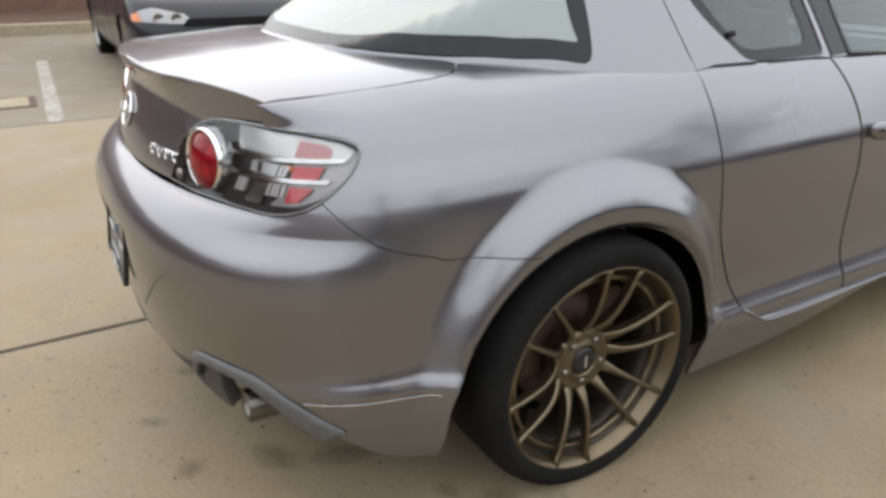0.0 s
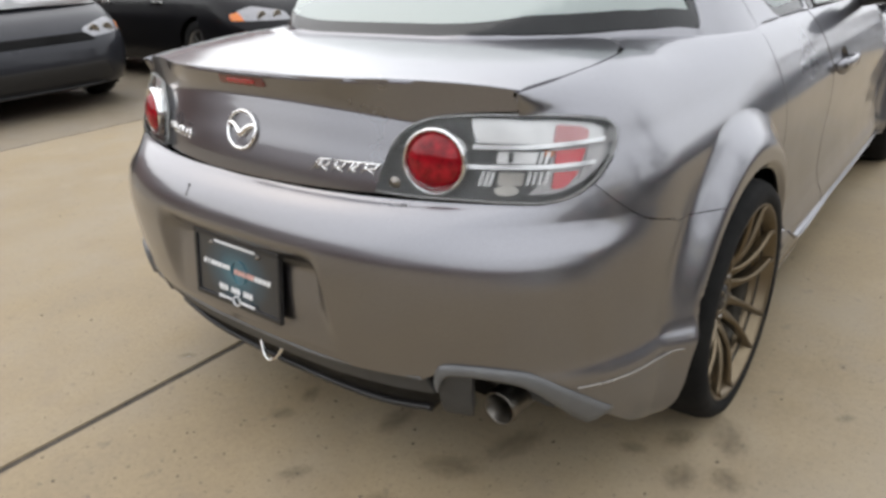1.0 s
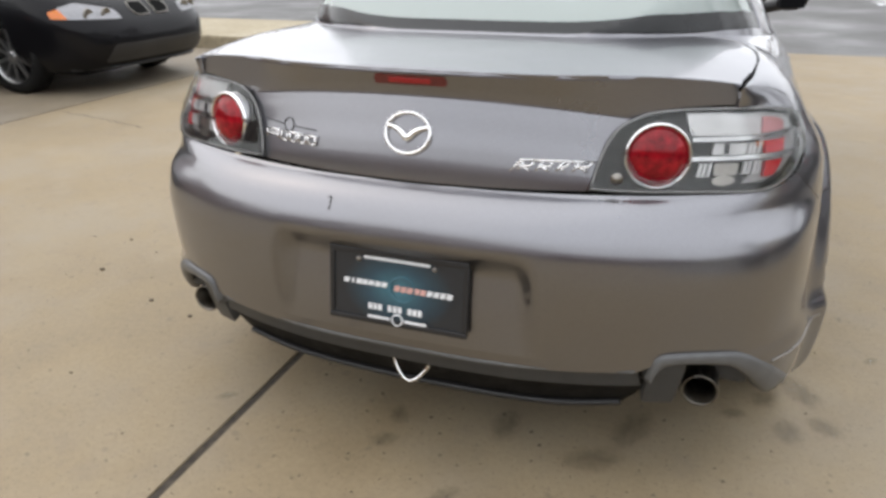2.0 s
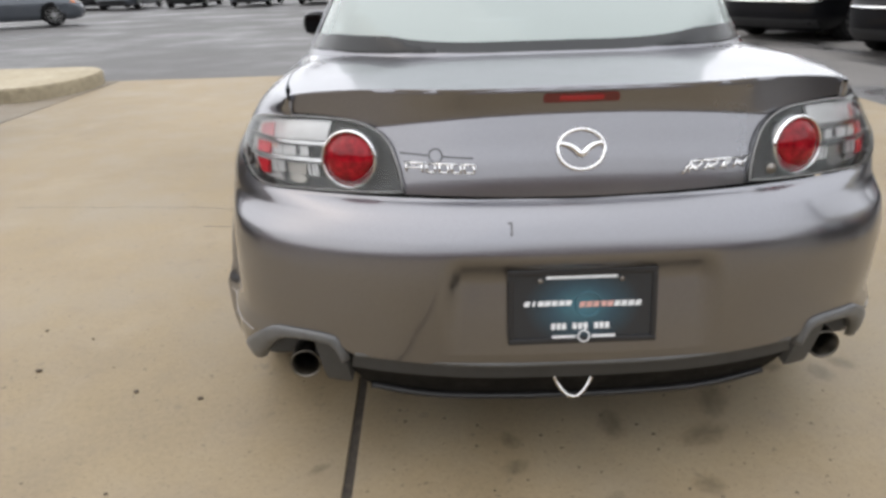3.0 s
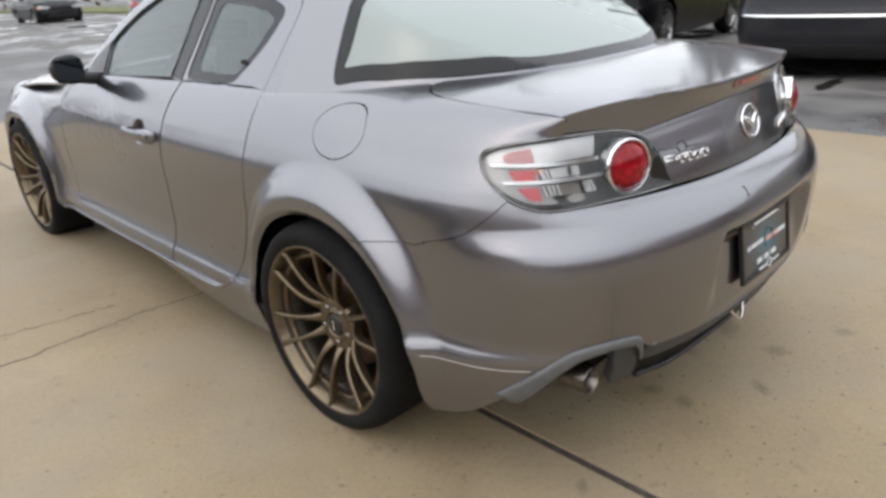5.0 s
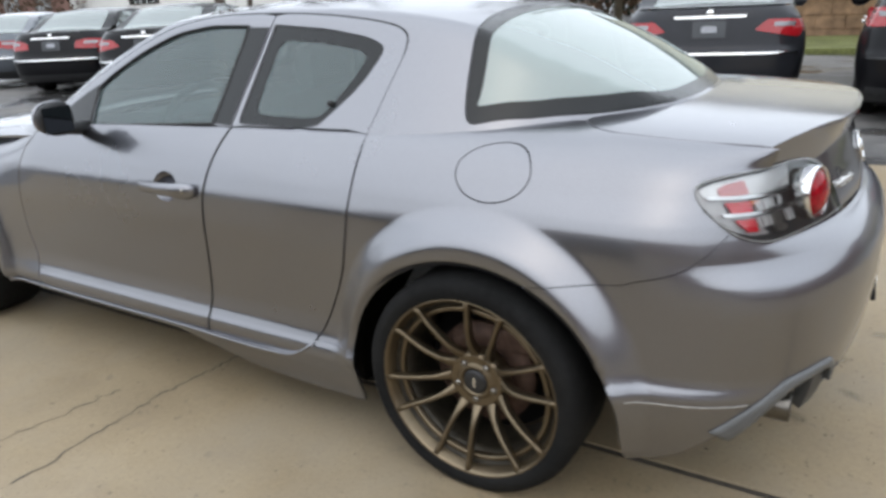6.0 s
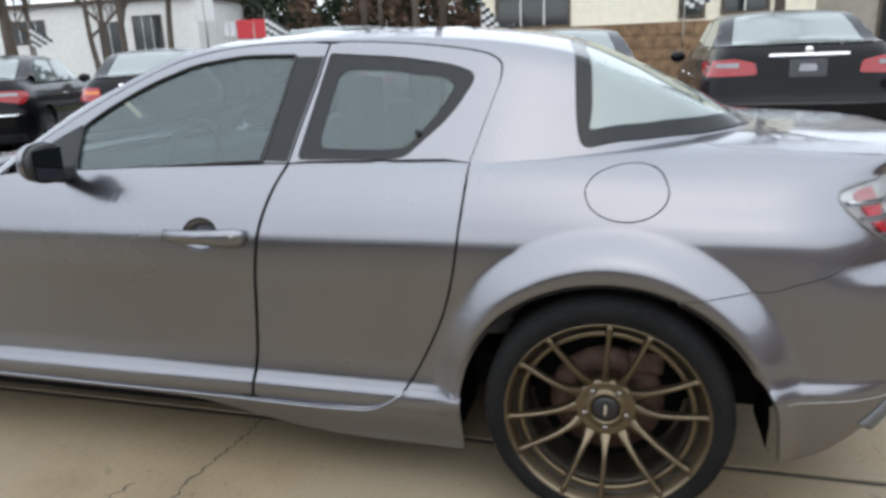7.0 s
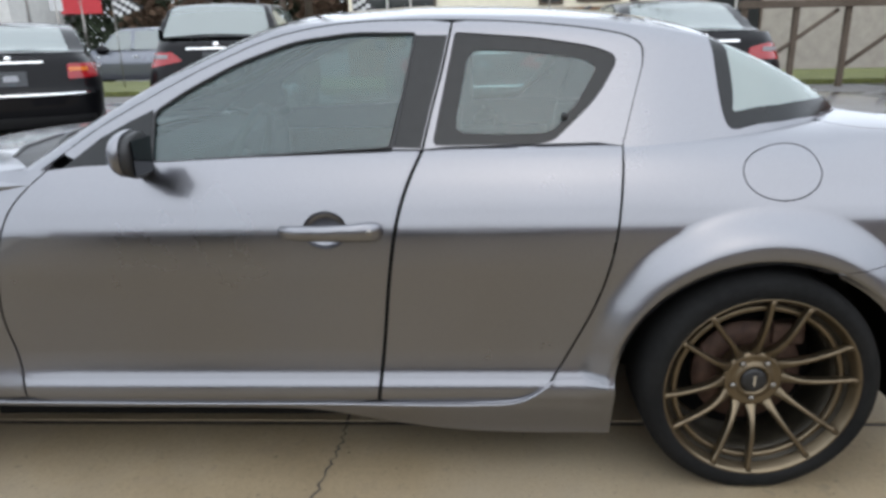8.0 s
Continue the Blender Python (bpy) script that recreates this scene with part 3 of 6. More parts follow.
for side, tag in ((-1, "left"), (1, "right")):
    def skin(u, v, side=side):
        return hull(u, v, side)

    def to_s(line):
        return [(s_y(p[0]), p[1]) for p in line]

    # rear side panel: door seam, sill, wheel opening, bumper seam, lamp edge, shoulder
    bump_seam = [LAMP_HOLE[38], (s_of(0.775, 0.745), 0.745), (s_of(0.806, 0.705), 0.705), (s_y(-0.40), 0.672), (s_y(-0.36), 0.655), (s_y(-0.25), 0.645), (s_y(-0.16), 0.633)]
    bump_seam = [tuple(p) for p in spline(bump_seam, 5)]
    lamp_top = LAMP_HOLE[21:38][::-1] + [(s_of(0.614, 0.909), 0.911)]
    over = [p for p in arch(0.0, 0.312, 0.632)]
    edge = to_s([p for p in shifted(REAR_SEAM, -GAP) if 0.312 < p[1] < 0.90] + [(0.55, 0.312)] + over)
    s0 = s_of(0.614, 0.913)
    edge += bump_seam[::-1] + lamp_top + [(s0 + (s_y(0.372) - s0) * k / 60, 0.9999) for k in range(61)]

    def over_skin(u, v, side=side):
        return shoulder_skin(u, v, side)
    panel("quarter_panel", edge, over_skin, PAINT, coupe, "silver-grey rear side panel with flared wheel arch", 0.010, out=outward, rise=0.007,
          holes=[rounded([(s_y(-0.035 + 0.1035 * math.cos(a)), 0.877 + 0.0700 * math.sin(a)) for a in [k * math.pi / 14 for k in range(28)]], 0.004)] if side < 0 else ())
    if side < 0:
        panel("fuel_flap", [(s_y(-0.035 + 0.1000 * math.cos(a)), 0.877 + 0.0665 * math.sin(a)) for a in [k * math.pi / 20 for k in range(40)]], over_skin, PAINT, coupe, "round fuel filler flap", 0.016, out=outward)
    # doors
    def door_edge(rear, front, low):
        a = [(p[0] + GAP, p[1]) for p in rear if p[1] >= low]
        b = [(p[0] - GAP, p[1]) for p in front if p[1] >= low][::-1]
        top = [(b[-1][0] + (a[0][0] - b[-1][0]) * k / 12, belt(b[-1][0] + (a[0][0] - b[-1][0]) * k / 12)) for k in range(1, 12)]
        foot = [(a[-1][0] + (b[0][0] - a[-1][0]) * k / 12, low) for k in range(1, 12)]
        return to_s(a + foot + b + top)
    back = panel("rear_door", door_edge(REAR_SEAM, shifted(MID_SEAM, -0.002), 0.250), skin, PAINT, coupe, "rear half-door without outer handle", 0.016, out=outward, rise=0.007)
    cup_hole = [(s_y(1.165 + 0.060 * math.cos(a)), 0.746 + 0.050 * math.sin(a)) for a in [k * math.pi / 14 for k in range(28)]]
    part("door_seal", tube([hull(s_y(p[0]), p[1], side) - Vector((side * 0.012, 0, 0)) for p in MID_SEAM], 0.008, 6), SHADOWGAP, coupe, "black rubber seal between the doors")
    front = panel("front_door", door_edge(shifted(MID_SEAM, 0.002), FRONT_SEAM, 0.250), skin, PAINT, coupe, "", 0.016, out=outward, holes=[cup_hole], skirt=0.008, rise=0.007)
    # sill with the moulding that grows towards the rear wheel
    sill = spline([(0.388, 0.318), (0.53, 0.318), (0.572, 0.304), (0.618, 0.272), (0.67, 0.2535), (0.74, 0.2495), (0.85, 0.2475), (1.0, 0.2475), (1.6, 0.2475), (2.06, 0.25), (2.28, 0.25)], 5)
    foot = spline([(2.28, 0.232), (1.8, 0.230), (1.4, 0.228), (1.24, 0.222), (1.14, 0.205), (1.02, 0.178), (0.86, 0.153), (0.7, 0.142), (0.55, 0.139), (0.388, 0.142)], 5)

    def sill_skin(u, v, side=side):
        p = hull(u, max(v, 0.25), side)
        p.x -= side * flare(p.y, p.z, 0.0) * (0.35 + 0.5 * smooth(0.31, 0.23, v))
        k = smooth(0.25, 0.14, v)
        return Vector((p.x + side * (0.009 * smooth(1.25, 0.8, p.y) - 0.028 * k), p.y, v))
    panel("side_skirt", to_s(sill + foot), sill_skin, PAINT, coupe, "painted sill moulding, deeper towards the rear wheel", 0.016, out=outward, skirt=0.010)
    ledge = [sill_skin(s_y(y), z) + Vector((side * 0.003, 0, -0.006)) for y, z in spline([(0.56, 0.309), (0.618, 0.272), (0.67, 0.2535), (0.74, 0.2495), (0.85, 0.2475), (1.2, 0.2475), (1.6, 0.2475), (2.06, 0.25), (2.26, 0.25)], 4)]
    part("sill_lip", tube(ledge, 0.0045, 8), PAINT, coupe, "rounded upper lip of the sill")
    # front wing
    wing = [(p[0] + GAP, p[1]) for p in FRONT_SEAM] + [(2.30, 0.25)]
    wing += [p for p in arch(WHEELBASE, 0.262, 0.262, True)][::-1] + [(3.2, 0.262), (3.42, 0.40), (3.4, 0.66), (3.0, 0.80), (2.5, 0.865), (2.0, 0.905)]
    panel("front_wing", to_s(wing), skin, PAINT, coupe, "", 0.03, out=outward)


def whole_skin(u, v):
    return hull(abs(u), v, 1 if u >= 0 else -1)


# rear bumper: one piece round the tail
half = [(0.0, 0.748), (s_of(0.2, 0.748), 0.748), (s_of(0.42, 0.750), 0.750), (s_of(0.56, 0.750), 0.750)] + [(u, v - 0.001) for u, v in LAMP_HOLE[39:49][::-1]]
half += [(u - 0.0005, v - 0.0022) for u, v in bump_seam]
half += [(s_y(p[0]), p[1]) for p in arch(0.0, 0.36, 0.30) if p[0] < -0.15 and p[1] < 0.622]
half += [(s_y(-0.405), 0.212), (s_y(-0.46), 0.218), (s_of(0.818, 0.26), 0.250), (s_of(0.795, 0.30), 0.300), (s_of(0.755, 0.36), 0.36), (s_of(0.70, 0.40), 0.395),
         (s_of(0.645, 0.425), 0.425), (s_of(0.56, 0.425), 0.425), (s_of(0.53, 0.415), 0.415), (s_of(0.50, 0.395), 0.395), (s_of(0.25, 0.375), 0.378), (0.0, 0.375)]
bumper = panel("rear_bumper", half + [(-u, v) for u, v in half[::-1] if u > 0], whole_skin, PAINT, coupe, "painted rear bumper with a recess for the plate", 0.009, out=outward, rise=0.006)

# boot lid: tail face and top are two skins of one lid
lid_top_z = lambda x: deck_z(x, tail_y(x, 0.974 - 0.09 * x * x)) - 0.002
lid = [(0.0, 0.7525), (0.2, 0.7525), (0.366, 0.7525), (0.376, 0.79), (0.388, 0.832), (0.404, 0.864), (0.430, 0.889), (0.47, 0.902), (0.52, 0.908), (0.57, 0.911), (0.612, 0.912), (0.618, lid_top_z(0.618))] + [(x, lid_top_z(x)) for x in (0.59, 0.56, 0.5, 0.45, 0.38, 0.3, 0.22, 0.15, 0.07, 0.0)]
boot = panel("boot_lid", [(-x, z) for x, z in lid[::-1] if x > 0] + lid, lambda x, z: Vector((x, tail_y(x, z), z)), PAINT, coupe, "boot lid with a raised rear lip", 0.008, out=rearward, rise=0.004)


def top_skin(x, y):
    return Vector((x, y, deck_z(x, y)))


lip = [(x, tail_y(x, z)) for x, z in lid[-11:]]
deck = lip[::-1] + [(0.618, -0.63), (0.640, -0.53), (0.649, -0.45), (0.650, -0.39), (0.643, -0.314), (0.621, -0.254), (0.592, -0.224), (0.562, -0.206)] + [(x, base_y(x, -0.006)) for x in (0.53, 0.50, 0.46, 0.42, 0.37, 0.30, 0.22, 0.11, 0.0)]
panel("lid_top", [(-x, y) for x, y in deck[::-1] if x > 0.001] + deck, top_skin, PAINT, boot, "", 0.018, out=upward)
# cabin: roof and pillars in one sheet, with openings for the glass
def cab(x, y):
    return Vector((x, y, cabin_z(x, y)))


def on_side(line):
    """Side view (y, z) to plan (x, y)."""
    return [(cabin_x(p[0], p[1]), p[0]) for p in line]


WIN_FRONT = [(0.985, 0.950), (1.645, 0.918), (1.650, 1.045), (1.562, 1.101), (1.423, 1.170), (1.267, 1.224), (1.10, 1.245), (0.927, 1.241)]
WIN_REAR = [(0.880, 0.953), (0.60, 0.953), (0.555, 0.960), (0.432, 1.068), (0.369, 1.172), (0.441, 1.200), (0.60, 1.226), (0.818, 1.243)]
DOORS_TOP = spline([(0.372, 0.95), (0.326, 1.095), (0.306, 1.165), (0.318, 1.212), (0.40, 1.240), (0.60, 1.265), (0.83, 1.277), (1.10, 1.276), (1.30, 1.246), (1.45, 1.192), (1.60, 1.122), (1.80, 1.015), (1.93, 0.928), (2.03, 0.860)], 5)

REAR_GLASS = [(x, base_y(x, 0.003 + 0.011 * smooth(0.48, 0.66, x))) for x in (0.0, 0.11, 0.22, 0.30, 0.37, 0.42, 0.46, 0.50, 0.53, 0.56, 0.59, 0.615, 0.635)] + [(0.665, 0.03), (0.682, 0.078), (0.662, 0.098), (0.61, 0.108), (0.50, 0.119), (0.46, 0.132), (0.3, 0.15), (0.0, 0.16)]
SCREEN = [(0.0, 2.02), (0.3, 1.99), (0.52, 1.90), (0.635, 1.80), (0.60, 1.55), (0.55, 1.32), (0.5, 1.27), (0.3, 1.235), (0.0, 1.225)]


def both(loop):
    return [(-x, y) for x, y in loop[::-1] if x > 0.001] + loop


rear_loop = spline(both(REAR_GLASS) + both(REAR_GLASS)[:1], 3)[:-1]
for _ in range(4):
    rear_loop = [(rear_loop[i - 1] + rear_loop[i] * 2 + rear_loop[(i + 1) % len(rear_loop)]) / 4 for i in range(len(rear_loop))]
rear_loop = [tuple(p) for p in rear_loop]
screen_loop = [tuple(p) for p in rounded(both(SCREEN), 0.05)]
ring = on_side([(p[0], p[1]) for p in DOORS_TOP])
cab_half = [(0.0, 2.10), (0.4, 2.08), (0.62, 2.05)] + ring[::-1] + [(0.744, 0.368), (0.740, 0.30), (0.730, 0.2), (0.711, 0.10), (0.690, 0.05), (0.672, 0.0), (0.652, -0.10), (0.605, -0.205), (0.52, -0.285), (0.42, -0.34), (0.31, -0.388), (0.17, -0.42), (0.0, -0.435)]
panel("roof", both(cab_half), cab, PAINT, coupe, "painted roof with its pillars", 0.016, holes=[rear_loop, screen_loop], out=upward)


def inset_on(loop, d, lift):
    """A closed plan loop moved inwards by d metres measured along the lifted surface."""
    n = len(loop)
    inner = inset(loop, 0.004)
    res = []
    for a, b in zip(loop, inner):
        a, step = Vector(a), (Vector(b) - Vector(a))
        last, gone, p = lift(*a), 0.0, a
        while gone < d:
            p = p + step * 0.5
            now = lift(*p)
            gone += (now - last).length
            last = now
        res.append(p)
    # even out the line
    for _ in range(6):
        res = [(res[i - 1] + res[i] * 2 + res[(i + 1) % n]) / 4 for i in range(n)]
    return [tuple(p) for p in res]


for nm, loop, wide, text in (("rear_window", rear_loop, 0.045, "tinted rear window with a black border"), ("windscreen", screen_loop, 0.05, "")):
    small = inset_on(loop, wide, cab)
    frame_part = panel(nm, inset(loop, 0.0015), cab, BAND, coupe, text, 0.016, holes=[small], out=upward, sink=0.003)
    pane = panel("pane", inset(small, -0.002), cab, REARGLASS if nm == "rear_window" else GLASS, frame_part, "tinted glass", 0.03, out=upward, skirt=0.0, sink=0.005)
    pane.visible_shadow = False

for side in (-1, 1):
    def flank(u, v, side=side):
        return Vector((side * cabin_x(u, v), u, v))

    low = lambda y: belt(y) + 0.003
    seam = spline([(0.905, 0.948), (0.88, 1.05), (0.85, 1.16), (0.826, 1.272)], 5)
    # upper door frames, each a part of its own
    rear_edge = [(p[0] + GAP, p[1] - GAP) for p in DOORS_TOP if p[0] < 0.82] + [(p[0] - GAP, p[1] - GAP) for p in seam[::-1]]
    rear_edge += [(0.905 - (0.905 - 0.376) * k / 8, low(0.905 - (0.905 - 0.376) * k / 8)) for k in range(1, 8)]
    rear_hole = [tuple(p) for p in rounded(WIN_REAR, [0.02, 0.1, 0.06, 0.06, 0.035, 0.05, 0.05, 0.01])]
    panel("rear_door_frame", rear_edge, flank, PAINT, coupe, "", 0.014, holes=[rear_hole], out=outward)
    front_edge = [(p[0] + GAP, p[1] - GAP) for p in seam] + [(p[0], p[1] - GAP) for p in DOORS_TOP if 0.835 < p[0] < 1.925]
    front_edge += [(1.93 - (1.93 - 0.91) * k / 12, low(1.93 - (1.93 - 0.91) * k / 12)) for k in range(1, 12)]
    front_hole = [tuple(p) for p in rounded(WIN_FRONT, [0.01, 0.02, 0.02, 0.05, 0.05, 0.05, 0.05, 0.01])]
    panel("front_door_frame", front_edge, flank, PAINT, coupe, "", 0.014, holes=[front_hole], out=outward)
    # black pillar covers and borders round the side glass
    strip = [(0.998, 0.951)] + [(0.998 - 0.075 * k / 6, 0.951 + 0.285 * k / 6) for k in range(1, 7)] + [(p[0] + GAP + 0.002, p[1] - 0.001) for p in seam[::-1] if p[1] < 1.24]
    panel("pillar_cover", strip, flank, BAND, coupe, "matt black cover of the middle pillar", 0.02, out=outward, sink=-0.0015)
    glass_in = [tuple(p) for p in rounded([(0.822, 0.984), (0.62, 0.980), (0.555, 0.985), (0.475, 1.075), (0.432, 1.148), (0.47, 1.168), (0.62, 1.190), (0.780, 1.199)], 0.04)]
    border = panel("rear_side_window", inset(rear_hole, 0.002), flank, BAND, coupe, "rear side window with a broad black border", 0.014, holes=[glass_in], out=outward, sink=0.004)
    p1 = panel("pane", inset(glass_in, -0.003), flank, GLASS, border, "tinted glass", 0.03, out=outward, skirt=0, sink=0.006)
    p2 = panel("front_side_window", inset(front_hole, 0.003), flank, GLASS, coupe, "tinted side window, closed", 0.03, out=outward, skirt=0, sink=0.006)
    latch = lathe([(0.0, 0.012), (0.006, 0.012), (0.009, 0.006), (0.009, 0.0)], 16)
    bmesh.ops.transform(latch, matrix=Matrix.Translation(flank(0.525, 1.022)) @ (Matrix.Rotation(math.pi, 4, "Z") if side < 0 else Matrix.Identity(4)), verts=latch.verts)
    part("window_latch", latch, BLACKTRIM, border, "small black latch knob")
    p1.visible_shadow = p2.visible_shadow = False
    top_seal = [p for p in DOORS_TOP if p[1] > 0.96]
    part("door_top_seal", tube([flank(p[0], p[1] - 0.002) - Vector((side * 0.004, 0, 0.003)) for p in top_seal], 0.0055, 6), SHADOWGAP, coupe, "dark gap over the doors")
    seal = tube([flank(*p) + Vector((side * 0.001, 0, 0)) for p in dense(front_hole, 0.05)], 0.0045, 6, True)
    part("window_seal", seal, BLACKTRIM, coupe, "black rubber window seal")

for side in (-1, 1):
    panel("mirror_triangle", [(1.652, 0.918), (1.70, 0.914), (1.78, 0.909), (1.90, 0.905), (1.80, 0.980), (1.72, 1.022), (1.654, 1.052)], lambda u, v, side=side: Vector((side * cabin_x(u, v), u, v)), BAND, coupe, "dark corner trim ahead of the door glass", 0.02, out=outward, sink=-0.003)

# bonnet and nose, seen over the doors only
def nose(x, y):
    r = min(1.0, abs(x) / 0.80)
    return Vector((x, y, 0.935 - 0.02 * r ** 2 - 0.06 * r ** 8 - 0.10 * max(0, (y - 2.0) / 1.5) - 0.19 * max(0.0, (y - 2.3) / 1.2) ** 2.6))


panel("bonnet", both([(0.0, 2.33), (0.3, 2.275), (0.55, 2.16), (0.69, 2.03), (0.72, 2.3), (0.69, 2.8), (0.60, 3.2), (0.4, 3.42), (0.0, 3.5)]), nose, PAINT, coupe, "", 0.04, out=upward)
for side in (-1, 1):
    panel("wing_top", [(0.692, 1.94), (0.78, 1.94), (0.775, 2.3), (0.775, 2.7), (0.73, 3.05), (0.64, 3.35), (0.605, 3.2), (0.695, 2.8), (0.726, 2.3)], lambda u, v, side=side: Vector((side * u, v, nose(u, v).z)), PAINT, coupe, "", 0.03, out=upward)
cowl = both([(0.0, 2.36), (0.3, 2.30), (0.55, 2.19), (0.668, 2.05), (0.672, 1.96), (0.655, 1.90), (0.60, 1.88), (0.5, 1.95), (0.3, 2.02), (0.0, 2.05)])
panel("cowl", cowl, lambda x, y: nose(x, y) - Vector((0, 0, 0.014)), BLACKTRIM, coupe, "black plastic cowl under the windscreen", 0.04, out=upward)
for side in (-1, 1):
    part("wiper", tube([(side * 0.62, 1.98, 0.935), (side * 0.35, 2.10, 0.945), (side * 0.05 - 0.1, 2.14, 0.945)], 0.008, 6), BLACKTRIM, coupe, "black wiper arm")
front_bumper = box(bmesh.new(), (-0.70, 3.28, 0.22), (0.70, 3.52, 0.66), 0.09)
part("front_bumper", front_bumper, PAINT, coupe)

# near-black blocks paint in the shade inside the shell: floor, wheel wells, lamp backs
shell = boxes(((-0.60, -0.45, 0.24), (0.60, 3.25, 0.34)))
part("underbody", shell, SHADOWGAP, coupe, "near-black underside with its shade painted in")
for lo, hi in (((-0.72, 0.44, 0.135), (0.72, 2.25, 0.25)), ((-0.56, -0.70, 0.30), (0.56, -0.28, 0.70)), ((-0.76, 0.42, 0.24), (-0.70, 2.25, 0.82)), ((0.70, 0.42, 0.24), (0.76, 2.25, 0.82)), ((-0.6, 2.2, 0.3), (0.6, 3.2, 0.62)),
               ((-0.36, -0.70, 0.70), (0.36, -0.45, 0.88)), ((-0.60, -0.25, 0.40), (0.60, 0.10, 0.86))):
    part("shade_block", boxes((lo, hi)), SHADOWGAP, coupe)

# ---- wheels ----
def wheel(parent, x, y, side):
    w = new("wheel")
    w.parent = parent
    w.matrix_world = Matrix.Translation((x, y, HUB_Z)) @ (Matrix.Rotation(math.pi, 4, "Z") if side < 0 else Matrix.Identity(4))
    tagged(w, "low-profile tyre on a bronze multi-spoke alloy wheel")
    tyre = [(0.252, 0.004), (0.262, 0.014), (0.280, 0.020), (0.298, 0.017), (0.311, 0.004), (0.3195, -0.018), (0.322, -0.06), (0.322, -0.17), (0.3195, -0.205), (0.298, -0.235), (0.25, -0.235)]
    rubber = lathe(tyre, 96)
    for v in rubber.verts:
        v.co.z = max(v.co.z, -HUB_Z + 0.0005)
    part("tyre", rubber, RUBBER, w)
    rim = [(0.254, 0.004), (0.2625, 0.011), (0.2605, 0.0145), (0.2565, 0.013), (0.252, 0.004), (0.246, -0.008), (0.243, -0.016)]
    part("rim", lathe(rim, 96), BRONZE, w, "bronze rim with a stepped lip")
    part("barrel", lathe([(0.243, -0.016), (0.239, -0.030), (0.231, -0.030), (0.216, -0.034), (0.211, -0.062), (0.210, -0.07), (0.220, -0.12), (0.222, -0.20), (0.240, -0.225)], 64), BARREL, w, "inner barrel in bronze darkened by painted shade")
    part("rim_step", lathe([(0.2315, -0.031), (0.230, -0.021), (0.227, -0.0185), (0.219, -0.0185), (0.216, -0.022), (0.2145, -0.036)], 96), BRONZE, w, "inner step of the rim")
    hub = [(0.034, -0.060), (0.038, -0.042), (0.045, -0.040), (0.050, -0.046), (0.062, -0.049), (0.070, -0.045), (0.079, -0.048), (0.086, -0.057), (0.083, -0.10)]
    part("hub", lathe(hub, 48), BRONZE, w)
    cap = [(0.0, -0.038), (0.026, -0.038), (0.033, -0.041), (0.036, -0.048)]
    part("centre_cap", lathe(cap, 32), BLACKTRIM, w, "black centre cap")
    part("cap_mark", boxes(((-0.0382, -0.003, -0.015), (-0.0368, 0.003, 0.015))), CHROME, w)
    for k in range(5):
        a = math.radians(90 + 72 * k + 180)
        nut = lathe([(0.0, -0.040), (0.006, -0.040), (0.0095, -0.043), (0.010, -0.056)], 8)
        bmesh.ops.translate(nut, vec=(0, 0.057 * math.cos(a), 0.057 * math.sin(a)), verts=nut.verts)
        part("wheel_nut", nut, STEEL, w)
    # twelve spokes in pairs: they rise steeply from the sunken hub and run flat out to the lip
    rise = curve([(0.060, -0.054), (0.072, -0.050), (0.085, -0.040), (0.10, -0.029), (0.12, -0.018), (0.15, -0.007), (0.19, 0.001), (0.225, 0.005), (0.243, 0.007), (0.256, 0.0125)])
    breadth = curve([(0.060, 0.0162), (0.072, 0.0175), (0.085, 0.0150), (0.10, 0.0108), (0.12, 0.0082), (0.15, 0.0070), (0.19, 0.0066), (0.225, 0.0066), (0.243, 0.0076), (0.256, 0.0098)])
    for k in range(12):
        sgn = 1 if k % 2 else -1
        a = math.radians(60 * (k // 2) + sgn * 14.4 + 17 - 90)
        bm = bmesh.new()
        rows = []
        for i in range(15):
            r = 0.060 + 0.196 * (i / 14) ** 1.15
            h, wd, dp = rise(r), breadth(r), 0.036 - 0.014 * i / 14
            bend = sgn * r * math.sin(radians(2.8 * smooth(0.07, 0.24, r)))
            rows.append([bm.verts.new((h + o, q + bend, r)) for q, o in ((-wd * 0.45, 0.0), (wd * 0.45, 0.0), (wd * 0.85, -0.003), (wd, -0.008), (wd * 0.8, -dp), (-wd * 0.8, -dp), (-wd, -0.008), (-wd * 0.85, -0.003))])
        for ra, rb in zip(rows, rows[1:]):
            for i in range(8):
                bm.faces.new((ra[i], ra[(i + 1) % 8], rb[(i + 1) % 8], rb[i])).smooth = i not in (3, 5)
        bm.faces.new(rows[-1])
        bmesh.ops.recalc_face_normals(bm, faces=bm.faces)
        bmesh.ops.rotate(bm, cent=(0, 0, 0), matrix=Matrix.Rotation(a, 3, "X"), verts=bm.verts)
        part("spoke", bm, BRONZE, w)
    disc = lathe([(0.03, -0.115), (0.07, -0.115), (0.075, -0.105), (0.150, -0.105), (0.150, -0.128), (0.06, -0.128)], 48)
    part("brake_disc", disc, ROTOR, w, "rust-brown brake disc")
    cal = boxes(((-0.135, 0.055, 0.085), (-0.085, 0.145, 0.150), 0.012))
    part("brake_caliper", cal, ROTOR, w)
    # near-black disc paints in the shade behind the spokes
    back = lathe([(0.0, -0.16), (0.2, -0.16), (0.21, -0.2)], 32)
    part("wheel_shade_disc", back, SHADOWGAP, w)
    return w


